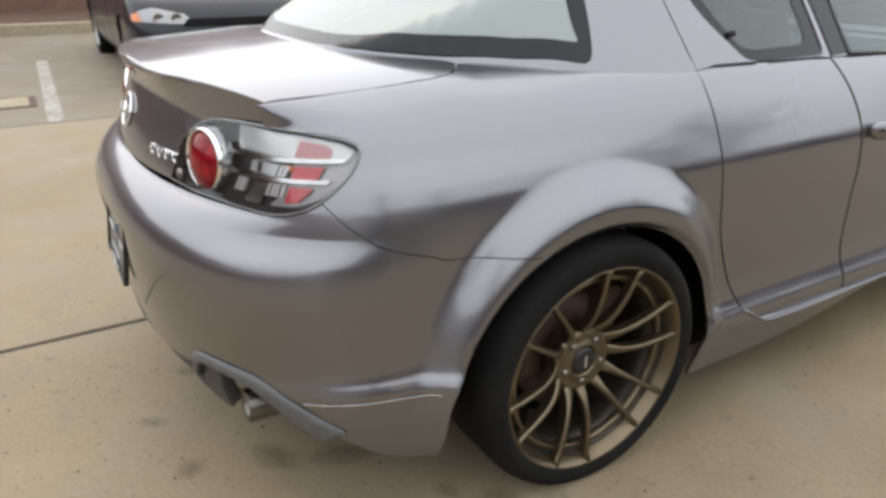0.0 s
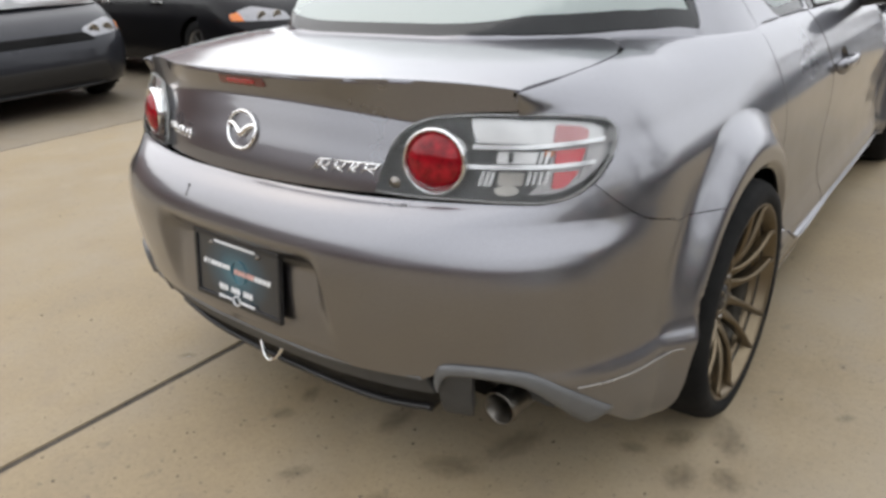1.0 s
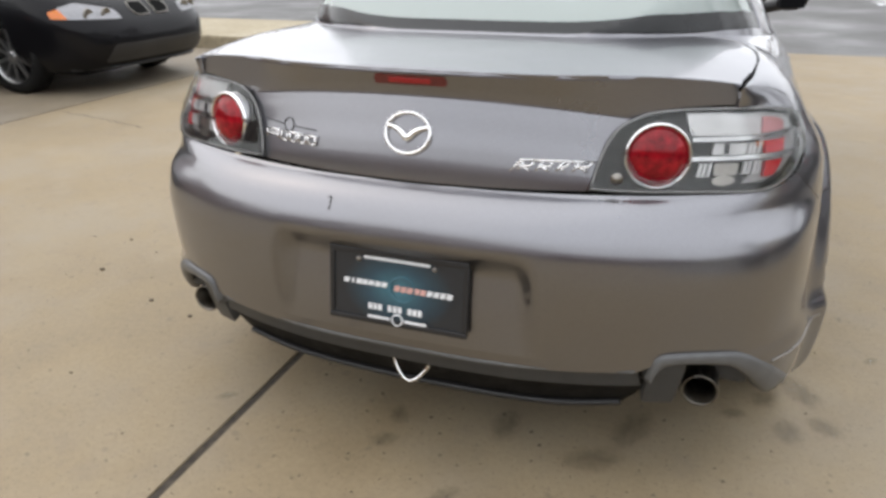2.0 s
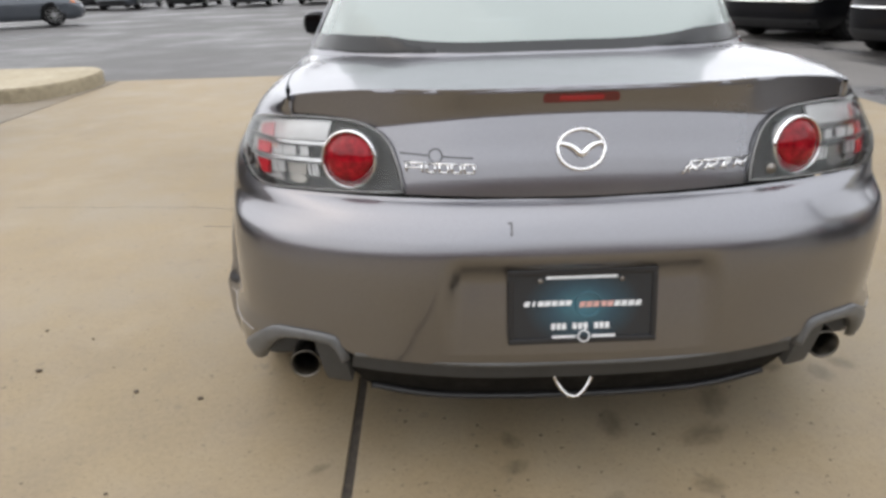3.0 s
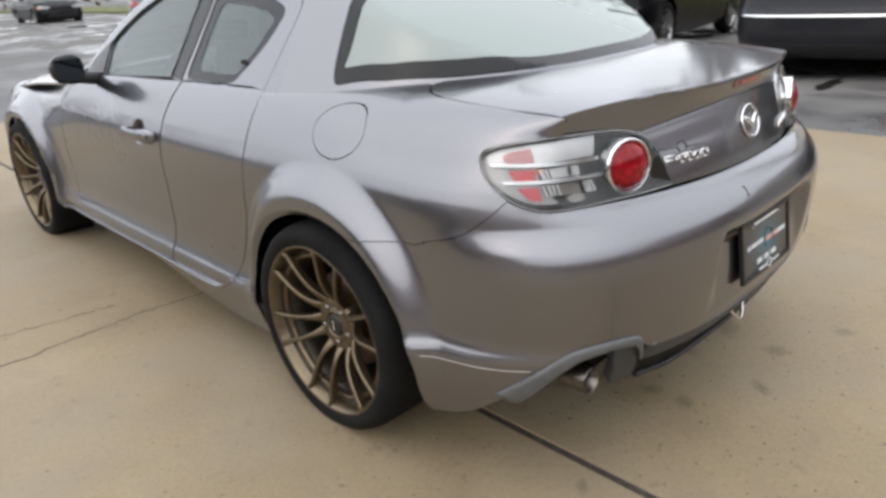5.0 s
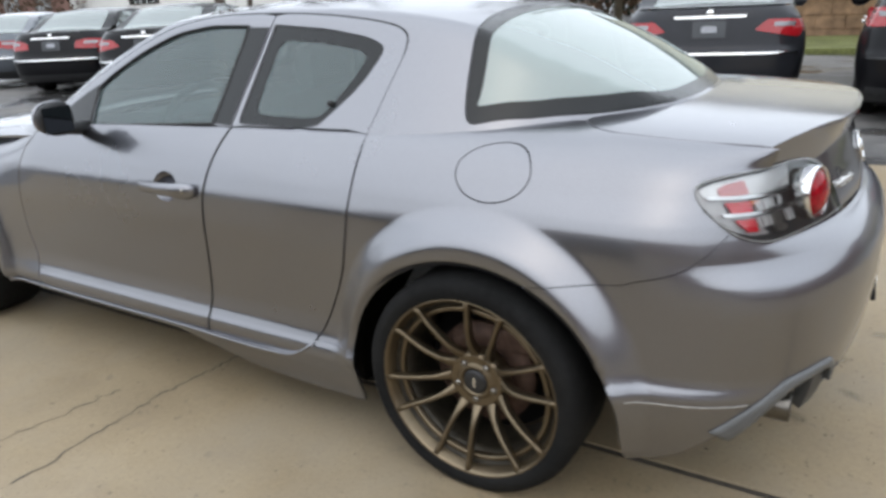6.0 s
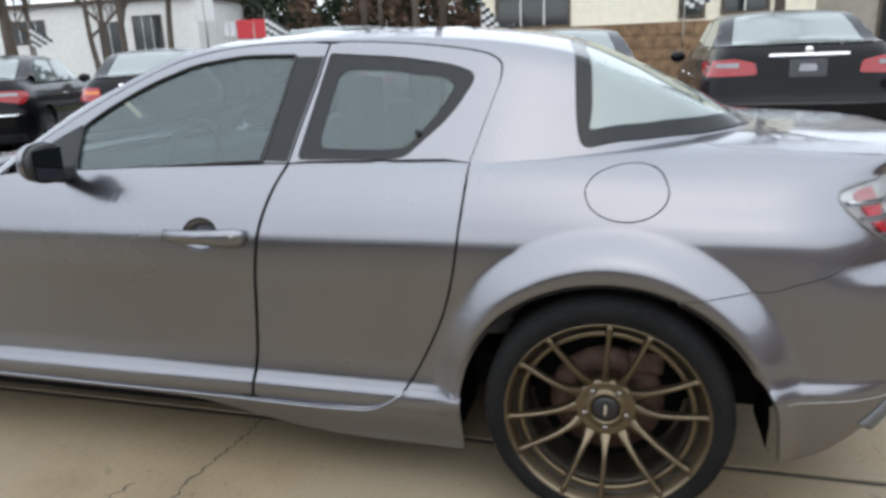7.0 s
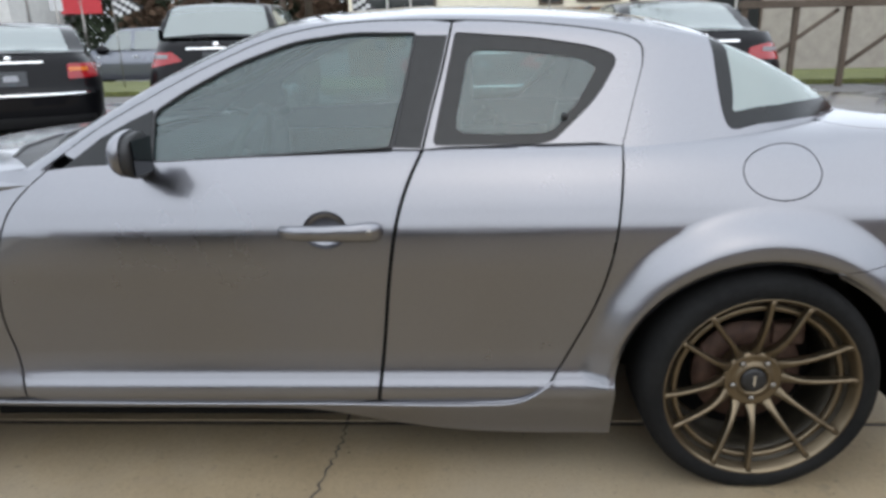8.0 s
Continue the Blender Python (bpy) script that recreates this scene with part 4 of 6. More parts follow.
for x, y, side in ((-0.872, 0.0, -1), (0.872, 0.0, 1), (-0.860, WHEELBASE, -1), (0.860, WHEELBASE, 1)):
    wheel(coupe, x, y, side)

# ---- tail: lamps, badge, plate, exhausts, diffuser ----
def lamp_skin(side):
    def f(u, v):
        p = hull(u, v, side)
        return p
    return f


for side in (-1, 1):
    skin = lamp_skin(side)
    ol = LAMP_LOOP
    body = panel("tail_lamp", ol, skin, LAMPDARK, coupe, "clear-glass tail lamp with a round red light and chrome bars", 0.014, out=outward, sink=0.022, skirt=0.03)
    def bulged(u, v, skin=skin):
        p = skin(u, v)
        return p + (p - Vector((0, -0.25, p.z))).normalized() * 0.007 * max(0.0, 1 - ((v - 0.79) / 0.105) ** 2)
    panel("cover", ol, bulged, LAMPGLASS, body, "clear outer lens", 0.012, out=outward, sink=-0.003, skirt=0.03).visible_shadow = False
    # round red light
    c = hull(s_of(0.487, 0.824), 0.824, side)
    c.y -= 0.015
    aim = (hull(s_of(0.53, 0.825), 0.825, side) - hull(s_of(0.46, 0.825), 0.825, side)).cross(Vector((0, 0, 1))).normalized()
    if aim.y > 0:
        aim = -aim
    aim = (aim + Vector((0, -0.25, 0.12))).normalized()
    turn = aim.to_track_quat("X", "Z").to_matrix().to_4x4()
    ringm = lathe([(0.0650, -0.03), (0.0650, -0.004), (0.0635, 0.003), (0.0605, 0.005), (0.0580, 0.003), (0.056, -0.004)], 48)
    bmesh.ops.transform(ringm, matrix=Matrix.Translation(c) @ turn, verts=ringm.verts)
    part("bezel", ringm, CHROME, body, "chrome bezel")
    dome = lathe([(0.0, 0.019), (0.012, 0.0185), (0.024, 0.0165), (0.036, 0.0125), (0.046, 0.007), (0.053, 0.001), (0.057, -0.004), (0.057, -0.02)], 48)
    bmesh.ops.transform(dome, matrix=Matrix.Translation(c) @ turn, verts=dome.verts)
    part("red_light", dome, RUBY, body, "round red lens")
    # bars and reflectors behind the clear lens
    def patch(name, pts, mt, sink, label="", r=0.004, skirt=0.008):
        return panel(name, [tuple(p) for p in rounded([(s_of(x, z), z) for x, z in pts], r, 3)], skin, mt, body, label, 0.010, out=outward, sink=sink, skirt=skirt)
    patch("upper_plate", [(0.545, 0.857), (0.738, 0.857), (0.735, 0.872), (0.718, 0.886), (0.674, 0.8975), (0.60, 0.9030), (0.530, 0.9015)], SMOKED, 0.015, "pale silver upper plate")
    patch("red_reflector", [(0.678, 0.858), (0.720, 0.858), (0.718, 0.873), (0.706, 0.882), (0.675, 0.889)], PINKRED, 0.011, "red upper reflector with pale glare painted in", 0.006)
    patch("red_reflector", [(0.687, 0.821), (0.721, 0.821), (0.721, 0.844), (0.684, 0.844)], SIDERED, 0.008)
    patch("red_reflector", [(0.688, 0.777), (0.708, 0.779), (0.722, 0.807), (0.688, 0.807)], SIDERED, 0.008, "", 0.006)
    # pale patch paints in sky reflected at the lens's outer end
    patch("outer_glare_plate", [(0.652, 0.768), (0.698, 0.770), (0.728, 0.784), (0.747, 0.806), (0.752, 0.832), (0.747, 0.858), (0.732, 0.878), (0.696, 0.894), (0.640, 0.903), (0.640, 0.862), (0.680, 0.855), (0.680, 0.800)], ENDGREY, 0.019, "pale grey patch painting the sky's glare at the outer end", 0.006)
    patch("end_plate", [(0.724, 0.792), (0.738, 0.800), (0.7475, 0.815), (0.7475, 0.850), (0.742, 0.855), (0.724, 0.855)], ENDGREY, 0.014, "pale silver outer end", 0.006)
    patch("indicator", [(0.672, 0.835), (0.682, 0.835), (0.682, 0.844), (0.668, 0.844)], AMBER, 0.010, "thin amber strip", 0.002)
    patch("mirror_plate", [(0.588, 0.822), (0.652, 0.822), (0.655, 0.843), (0.590, 0.843)], BRIGHT, 0.015, "bright reflector")
    patch("mirror_plate", [(0.596, 0.784), (0.640, 0.784), (0.642, 0.806), (0.596, 0.806)], STEEL, 0.016, "bright reflector")
    patch("bulb_bracket", [(0.610, 0.824), (0.618, 0.824), (0.618, 0.842), (0.610, 0.842)], LAMPDARK, 0.012, "", 0.001)
    for k in range(4):
        x = 0.646 + 0.0095 * k
        patch("reflector_rib", [(x, 0.785), (x + 0.0045, 0.785), (x + 0.0075, 0.809), (x + 0.0025, 0.809)], BRIGHT, 0.008 + 0.002 * (k % 2), "", 0.001)
    for k in range(3):
        x = 0.654 + 0.009 * k
        patch("reflector_rib", [(x - 0.002, 0.822), (x + 0.003, 0.822), (x + 0.006, 0.843), (x + 0.001, 0.843)], BRIGHT, 0.008 + 0.002 * (k % 2), "", 0.001)
        x = 0.566 + 0.009 * k
        patch("reflector_rib", [(x - 0.003, 0.782), (x + 0.002, 0.782), (x + 0.006, 0.807), (x + 0.001, 0.807)], BRIGHT, 0.009 + 0.002 * (k % 2), "", 0.001)
    oval = [(0.615 + 0.022 * math.cos(a), 0.775 + 0.009 * math.sin(a)) for a in [k * math.pi / 8 for k in range(16)]]
    patch("reverse_light", oval, STEEL, 0.012, "oval chrome reversing light")
    for z0, z1 in ((0.846, 0.854), (0.8105, 0.8185)):
        bar = [(s_of(0.545, z0), z0), (s_of(0.650, z0), z0 + 0.002), (s_of(0.739, z0), z0 + 0.004), (s_of(0.739, z1), z1 + 0.003), (s_of(0.650, z1), z1 + 0.002), (s_of(0.545, z1), z1)]
        panel("chrome_bar", bar, skin, LAMPBAR, body, "", 0.012, out=outward, sink=0.002, skirt=0.012)
    sealp = tube([skin(*p) for p in dense(ol, 0.03)], 0.0022, 6, True)
    part("lamp_seal", sealp, LAMPRIM, body, "dark seal round the lamp")

# key lock beside the right-hand lamp
lock = lathe([(0.0, 0.006), (0.006, 0.006), (0.007, 0.003), (0.011, 0.004), (0.012, 0.0)], 20)
bmesh.ops.transform(lock, matrix=Matrix.Translation((0.418, tail_y(0.418, 0.783) - 0.024, 0.783)) @ Matrix.Rotation(radians(-78), 4, "Z"), verts=lock.verts)
part("boot_lock", lock, STEEL, boot, "metal key lock")

# third brake light in the lip
brake = rounded([(-0.077, 0.9405), (0.077, 0.9405), (0.079, 0.952), (0.074, 0.961), (-0.074, 0.961), (-0.079, 0.952)], 0.006)
panel("brake_light", brake, lambda x, z: Vector((x, tail_y(x, z), z)), DEEPRED, boot, "narrow red brake light", 0.012, out=rearward, sink=-0.002, skirt=0.006)
panel("brake_light_strip", rounded([(-0.045, 0.946), (0.045, 0.946), (0.045, 0.955), (-0.045, 0.955)], 0.003), lambda x, z: Vector((x, tail_y(x, z), z)), RED, boot, "", 0.012, out=rearward, sink=-0.004, skirt=0.003)


def on_tail(x, z, off=0.004):
    return Vector((x, tail_y(x, z) - off, z))


# round chrome emblem as a plain shape: oval ring with a winged bar
emblem = new("emblem")
emblem.parent = boot
tagged(emblem, "oval chrome emblem")
cz = 0.847
oval = tube([on_tail(0.0485 * math.cos(a), cz + 0.0395 * math.sin(a)) for a in [k * math.pi / 24 for k in range(48)]], 0.0043, 8, True)
part("ring", oval, CHROME, emblem)
wings = [(-0.046, cz + 0.012), (-0.030, cz + 0.010), (-0.014, cz + 0.002), (0.0, cz - 0.010), (0.014, cz + 0.002), (0.030, cz + 0.010), (0.046, cz + 0.012)]
part("wings", tube([on_tail(*p) for p in spline(wings, 4)], lambda u: 0.0042 + 0.0036 * math.sin(math.pi * u), 8), CHROME, emblem)


def mark(name, strokes, radius, material, parent, label, place):
    """Badge strokes laid on a surface: plain bars in place of the lettering."""
    bm = bmesh.new()
    for st in strokes:
        one = tube([place(*p) for p in st], radius, 6)
        me = bpy.data.meshes.new("tmp")
        one.to_mesh(me)
        one.free()
        bm.from_mesh(me)
        bpy.data.meshes.remove(me)
    return part(name, bm, material, parent, label)


x0 = -0.366
mark("badge_bar", [[(x0, 0.8195), (x0 + 0.042, 0.8190)], [(x0 + 0.050, 0.8190), (x0 + 0.110, 0.8180)], [(x0 + 0.118, 0.8180), (x0 + 0.150, 0.8175)]], 0.0026, CHROME, boot, "chrome maker's badge", on_tail)
for k, (xa, wd) in enumerate(((0.0, 0.036), (0.044, 0.020), (0.071, 0.020), (0.097, 0.020), (0.123, 0.022))):
    xa += x0
    mark("badge_bar", [[(xa + 0.002, 0.8185), (xa + 0.002, 0.8005)], [(xa + wd, 0.8165), (xa + wd, 0.8000)], [(xa + 0.002, 0.8015 if k else 0.810), (xa + wd, 0.8010 if k else 0.810)]], 0.0021, CHROME, boot, "chrome maker's badge", on_tail)
mark("badge_bar", [[(0.214, 0.786), (0.236, 0.8105), (0.262, 0.8115)], [(0.250, 0.8100), (0.375, 0.8080)]], 0.0024, CHROME, boot, "chrome model badge", on_tail)
for xa, wd in ((0.228, 0.026), (0.264, 0.026), (0.302, 0.018), (0.332, 0.030)):
    mark("badge_bar", [[(xa, 0.789), (xa + 0.013, 0.8075)], [(xa + 0.006, 0.7985), (xa + wd, 0.7990), (xa + wd + 0.006, 0.8070)], [(xa + 0.4 * wd, 0.7985), (xa + wd, 0.7890)]], 0.0022, CHROME, boot, "chrome model badge", on_tail)
DECAL = plain("dark_decal", (0.03, 0.03, 0.035), 0.5)
mark("dealer_decal", [[(-0.376, 0.838), (-0.318, 0.834)], [(-0.285, 0.832), (-0.222, 0.830)], [(-0.301 + 0.014 * math.cos(a), 0.834 + 0.014 * math.sin(a)) for a in [k * math.pi / 8 for k in range(17)]]], 0.0016, DECAL, boot, "dark dealer decal above the badge", lambda x, z: on_tail(x, z, 0.0005))

# chipped mark in the bumper's upper edge
NICK = plain("scraped_paint", (0.10, 0.10, 0.10), 0.6)
mark("paint_scrape", [[(-0.150, 0.712), (-0.151, 0.69)], [(-0.158, 0.714), (-0.150, 0.713)]], 0.002, NICK, bumper, "small scrape in the paint", lambda x, z: hull(s_of(abs(x), z), z, -1) + Vector((0, -0.0003, 0)))

# number plate: dealer plate with bars for its lettering
def plate_material():
    """Near-black print that lightens to teal about the middle."""
    m, t, b = nodes_of("plate_print")
    tc = t.nodes.new("ShaderNodeTexCoord")
    mp = node(t, "ShaderNodeMapping", Scale=(8.0, 11.0, 1.0))
    gr = t.nodes.new("ShaderNodeTexGradient")
    gr.gradient_type = "SPHERICAL"
    t.links.new(tc.outputs["Object"], mp.inputs[0])
    t.links.new(mp.outputs[0], gr.inputs[0])
    c = ramp(t, gr.outputs["Fac"], [(0.0, (0.010, 0.014, 0.020)), (0.45, (0.016, 0.05, 0.075)), (1.0, (0.05, 0.17, 0.22))])
    c = mixed(t, "MULTIPLY", 0.5, c, ramp(t, noisy(t, 60.0), [(0.3, (0.7,) * 3), (0.7, (1.0,) * 3)]))
    t.links.new(c, b.inputs["Base Color"])
    b.inputs["Roughness"].default_value = 0.3
    b.inputs["Coat Weight"].default_value = 0.5
    return m


PLATE = plate_material()
TEAL = plain("plate_teal_print", (0.03, 0.13, 0.18), 0.3, coat=0.6, vary=0.3, scale=12)
WHITEPRINT = plain("white_print", (0.72, 0.74, 0.76), 0.4)
PINKPRINT = plain("pink_print", (0.62, 0.36, 0.32), 0.4)
plate = new("number_plate")
plate.parent = bumper
plate.matrix_world = Matrix.Translation((0.0, -0.890, 0.527)) @ Matrix.Rotation(radians(90 - 8), 4, "X")
tagged(plate, "black and teal dealer plate in a dark frame")
part("plate_board", boxes(((-0.150, -0.074, -0.004), (0.150, 0.074, 0.003), 0.003)), PLATE, plate)
fr = boxes(((-0.159, -0.083, -0.005), (0.159, -0.070, 0.008), 0.003), ((-0.159, 0.070, -0.005), (0.159, 0.083, 0.008), 0.003), ((-0.159, -0.07, -0.005), (-0.147, 0.07, 0.0075), 0.003), ((0.147, -0.07, -0.005), (0.159, 0.07, 0.0075), 0.003))
part("plate_frame", fr, BLACKTRIM, plate, "black plate frame")

def flat_bar(x, y, w, h, material, z=0.0045, slant=0.0):
    bm = boxes(((-w / 2, -h / 2, 0.0), (w / 2, h / 2, 0.0008)))
    for v in bm.verts:
        v.co.x += v.co.y * slant + x
        v.co.y += y
        v.co.z += z
    part("print_bar", bm, material, plate)


for k, wd in enumerate((0.012, 0.005, 0.013, 0.012, 0.012, 0.012, 0.012)):
    flat_bar(-0.118 + 0.0147 * k, 0.008, wd, 0.011, WHITEPRINT, slant=0.25)
for k in range(9):
    flat_bar(0.0 + 0.0148 * k, 0.004, 0.012, 0.012, PINKPRINT if k < 5 else WHITEPRINT, slant=0.25)
for k in range(11):
    if k not in (3, 7):
        flat_bar(-0.062 + 0.0115 * k, -0.044, 0.0088, 0.014, WHITEPRINT)
flat_bar(-0.002, 0.0645, 0.15, 0.006, WHITEPRINT)
flat_bar(-0.04, -0.066, 0.05, 0.006, WHITEPRINT, 0.0085)
flat_bar(0.045, -0.066, 0.05, 0.006, WHITEPRINT, 0.0085)
for cx, cy, r, z in ((0.012, 0.004, 0.027, 0.005), (0.003, -0.066, 0.012, 0.0085)):
    gear = tube([Vector((cx + r * math.cos(a), cy + r * math.sin(a), z)) for a in [k * math.pi / 18 for k in range(36)]], 0.0016, 5, True)
    part("print_ring", gear, WHITEPRINT if r < 0.02 else TEAL, plate)
for cx in (-0.09, 0.083):
    bolt = lathe([(0, 0.008), (0.004, 0.008), (0.0055, 0.005), (0.0055, 0.002)], 10, "z")
    bmesh.ops.translate(bolt, vec=(cx, 0.058, 0), verts=bolt.verts)
    part("plate_screw", bolt, STEEL, plate)

# diffuser: dark insert, its lower lip and the towing hook
PANELGREY = plain("dark_grey_bumper_plastic", (0.032, 0.034, 0.036), 0.45)
def under_skin(d):
    return lambda u, v: hull(abs(u), v, 1 if u >= 0 else -1) + Vector((0, d, 0))


dz = [(0.0, 0.385), (s_of(0.25, 0.385), 0.387), (s_of(0.495, 0.39), 0.40), (s_of(0.52, 0.34), 0.34), (s_of(0.47, 0.27), 0.275), (s_of(0.3, 0.25), 0.248), (0.0, 0.24)]
MESHBLACK = plain("black_mesh_plastic", (0.006, 0.006, 0.006), 0.6, vary=0.5, scale=160, bump=0.6, shine=0.15)
panel("diffuser", dz + [(-u, v) for u, v in dz[::-1] if u > 0], under_skin(0.028), MESHBLACK, bumper, "black mesh insert under the bumper", 0.014, out=rearward, skirt=0.02)
for side in (-1, 1):
    def at(x, z, d=0.0, side=side):
        p = hull(s_of(x, z), z, side)
        return p + Vector((0, d, 0))
    # ribbon of trim: up the opening's inner side, over the pipe and down to the corner
    upper = spline([(0.520, 0.378), (0.524, 0.402), (0.531, 0.428), (0.551, 0.441), (0.61, 0.442), (0.677, 0.434), (0.707, 0.421), (0.735, 0.401), (0.772, 0.365), (0.806, 0.318)], 5)
    lower = spline([(0.526, 0.366), (0.532, 0.384), (0.541, 0.402), (0.558, 0.414), (0.61, 0.415), (0.668, 0.404), (0.690, 0.391), (0.712, 0.370), (0.738, 0.333), (0.766, 0.285)], 5)
    bm = bmesh.new()
    rows = []
    for up_p, lo_p in zip(upper, lower):
        a3, b3 = at(up_p[0], up_p[1]), at(lo_p[0], lo_p[1])
        n = (a3 - Vector((0, -0.3, a3.z)))
        n.z = 0.0
        n.normalize()
        rows.append([bm.verts.new(a3 + (b3 - a3) * c + n * o) for c, o in ((0.0, -0.004), (0.06, 0.006), (0.3, 0.009), (0.7, 0.009), (0.94, 0.005), (1.0, -0.004), (0.97, -0.018), (0.03, -0.018))])
    for ra, rb in zip(rows, rows[1:]):
        for k in range(8):
            bm.faces.new((ra[k], ra[(k + 1) % 8], rb[(k + 1) % 8], rb[k])).smooth = True
    bm.faces.new(rows[0])
    bm.faces.new(rows[-1][::-1])
    bmesh.ops.recalc_face_normals(bm, faces=bm.faces)
    part("exhaust_surround", bm, GREYLIP, bumper, "pale grey trim round the exhaust opening")
    well = boxes(((-0.105, 0.05, 0.02), (0.095, 0.13, 0.12), 0.02))
    bmesh.ops.translate(well, vec=(side * 0.63, -0.74, 0.30), verts=well.verts)
    part("exhaust_recess", well, PANELGREY, bumper, "dark grey recess round the pipe")
    flat = [(s_of(x, z), z) for x, z in ((0.514, 0.298), (0.519, 0.345), (0.527, 0.392), (0.538, 0.416), (0.592, 0.416), (0.586, 0.365), (0.575, 0.296))]
    panel("recess_panel", [tuple(p) for p in rounded(flat, 0.006, 3)], lambda u, v, side=side: hull(u, v, side) + Vector((0, 0.008, 0)), PANELGREY, bumper, "dark grey panel beside the exhaust", 0.012, out=rearward, skirt=0.03)
    pipe = lathe([(0.030, 0.10), (0.0325, 0.0), (0.0365, -0.003), (0.0375, 0.0), (0.0375, 0.16), (0.028, 0.24)], 32)
    bmesh.ops.transform(pipe, matrix=Matrix.Translation((side * 0.628, -0.752, 0.328)) @ Matrix.Rotation(radians(90), 4, "Z"), verts=pipe.verts)
    part("exhaust_tip", pipe, TIPSTEEL, coupe, "steel exhaust tip")
    plug = lathe([(0.0, 0.09), (0.031, 0.09), (0.031, 0.1)], 24)
    bmesh.ops.transform(plug, matrix=Matrix.Translation((side * 0.628, -0.752, 0.328)) @ Matrix.Rotation(radians(90), 4, "Z"), verts=plug.verts)
    part("exhaust_bore", plug, SHADOWGAP, coupe)
    # bright edge of the corner moulding
    edge = [hull(s, 0.385, side) for s in (s_of(0.762, 0.385), s_of(0.79, 0.385), s_of(0.815, 0.385), s_of(0.832, 0.385), 0.93, 0.955)]
    edge = [p + (p - Vector((0, -0.3, p.z))).normalized() * 0.001 for p in edge]
    part("corner_moulding", tube(spline(edge, 4), 0.0026, 6), STEEL, bumper, "raised moulding line")
low_lip = [(0.0, 0.246), (s_of(0.3, 0.25), 0.252), (s_of(0.47, 0.27), 0.28)]
lipline = spline([hull(u, v, -1) + Vector((0, 0.022, 0)) for u, v in low_lip[::-1]] + [hull(u, v, 1) + Vector((0, 0.022, 0)) for u, v in low_lip[1:]], 6)
part("diffuser_lip", tube(lipline, 0.008, 8), BLACKTRIM, bumper, "dark lower lip")
low = [(0.0, 0.387), (s_of(0.25, 0.387), 0.389), (s_of(0.498, 0.39), 0.402), (s_of(0.510, 0.352), 0.352), (s_of(0.25, 0.335), 0.335), (0.0, 0.332)]
panel("diffuser_panel", low + [(-u, v) for u, v in low[::-1] if u > 0], under_skin(0.008), PANELGREY, bumper, "dark grey lower edge of the bumper", 0.014, out=rearward, skirt=0.025)
strip = [(0.0, 0.381), (s_of(0.25, 0.381), 0.383), (s_of(0.495, 0.39), 0.397)]
stripline = spline([hull(u, v, -1) + Vector((0, 0.004, 0)) for u, v in strip[::-1]] + [hull(u, v, 1) + Vector((0, 0.004, 0)) for u, v in strip[1:]], 6)
part("diffuser_strip", tube(stripline, 0.007, 8), GREYLIP, bumper, "grey strip under the bumper edge")

hook = spline([(-0.042, -0.832, 0.318), (-0.036, -0.836, 0.302), (-0.020, -0.844, 0.281), (0.0, -0.848, 0.271), (0.020, -0.844, 0.280), (0.036, -0.836, 0.299), (0.044, -0.832, 0.314)], 5)
part("towing_eye", tube(hook, 0.0042, 8), CHROME, bumper, "bare metal towing eye")

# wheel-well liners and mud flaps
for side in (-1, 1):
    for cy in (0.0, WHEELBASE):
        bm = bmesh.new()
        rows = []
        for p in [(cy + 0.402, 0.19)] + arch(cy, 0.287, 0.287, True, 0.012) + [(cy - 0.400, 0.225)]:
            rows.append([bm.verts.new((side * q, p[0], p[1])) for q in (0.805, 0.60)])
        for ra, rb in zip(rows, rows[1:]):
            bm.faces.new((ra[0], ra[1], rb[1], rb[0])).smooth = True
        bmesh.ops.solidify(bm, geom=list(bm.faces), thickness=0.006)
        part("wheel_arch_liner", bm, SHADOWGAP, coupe)

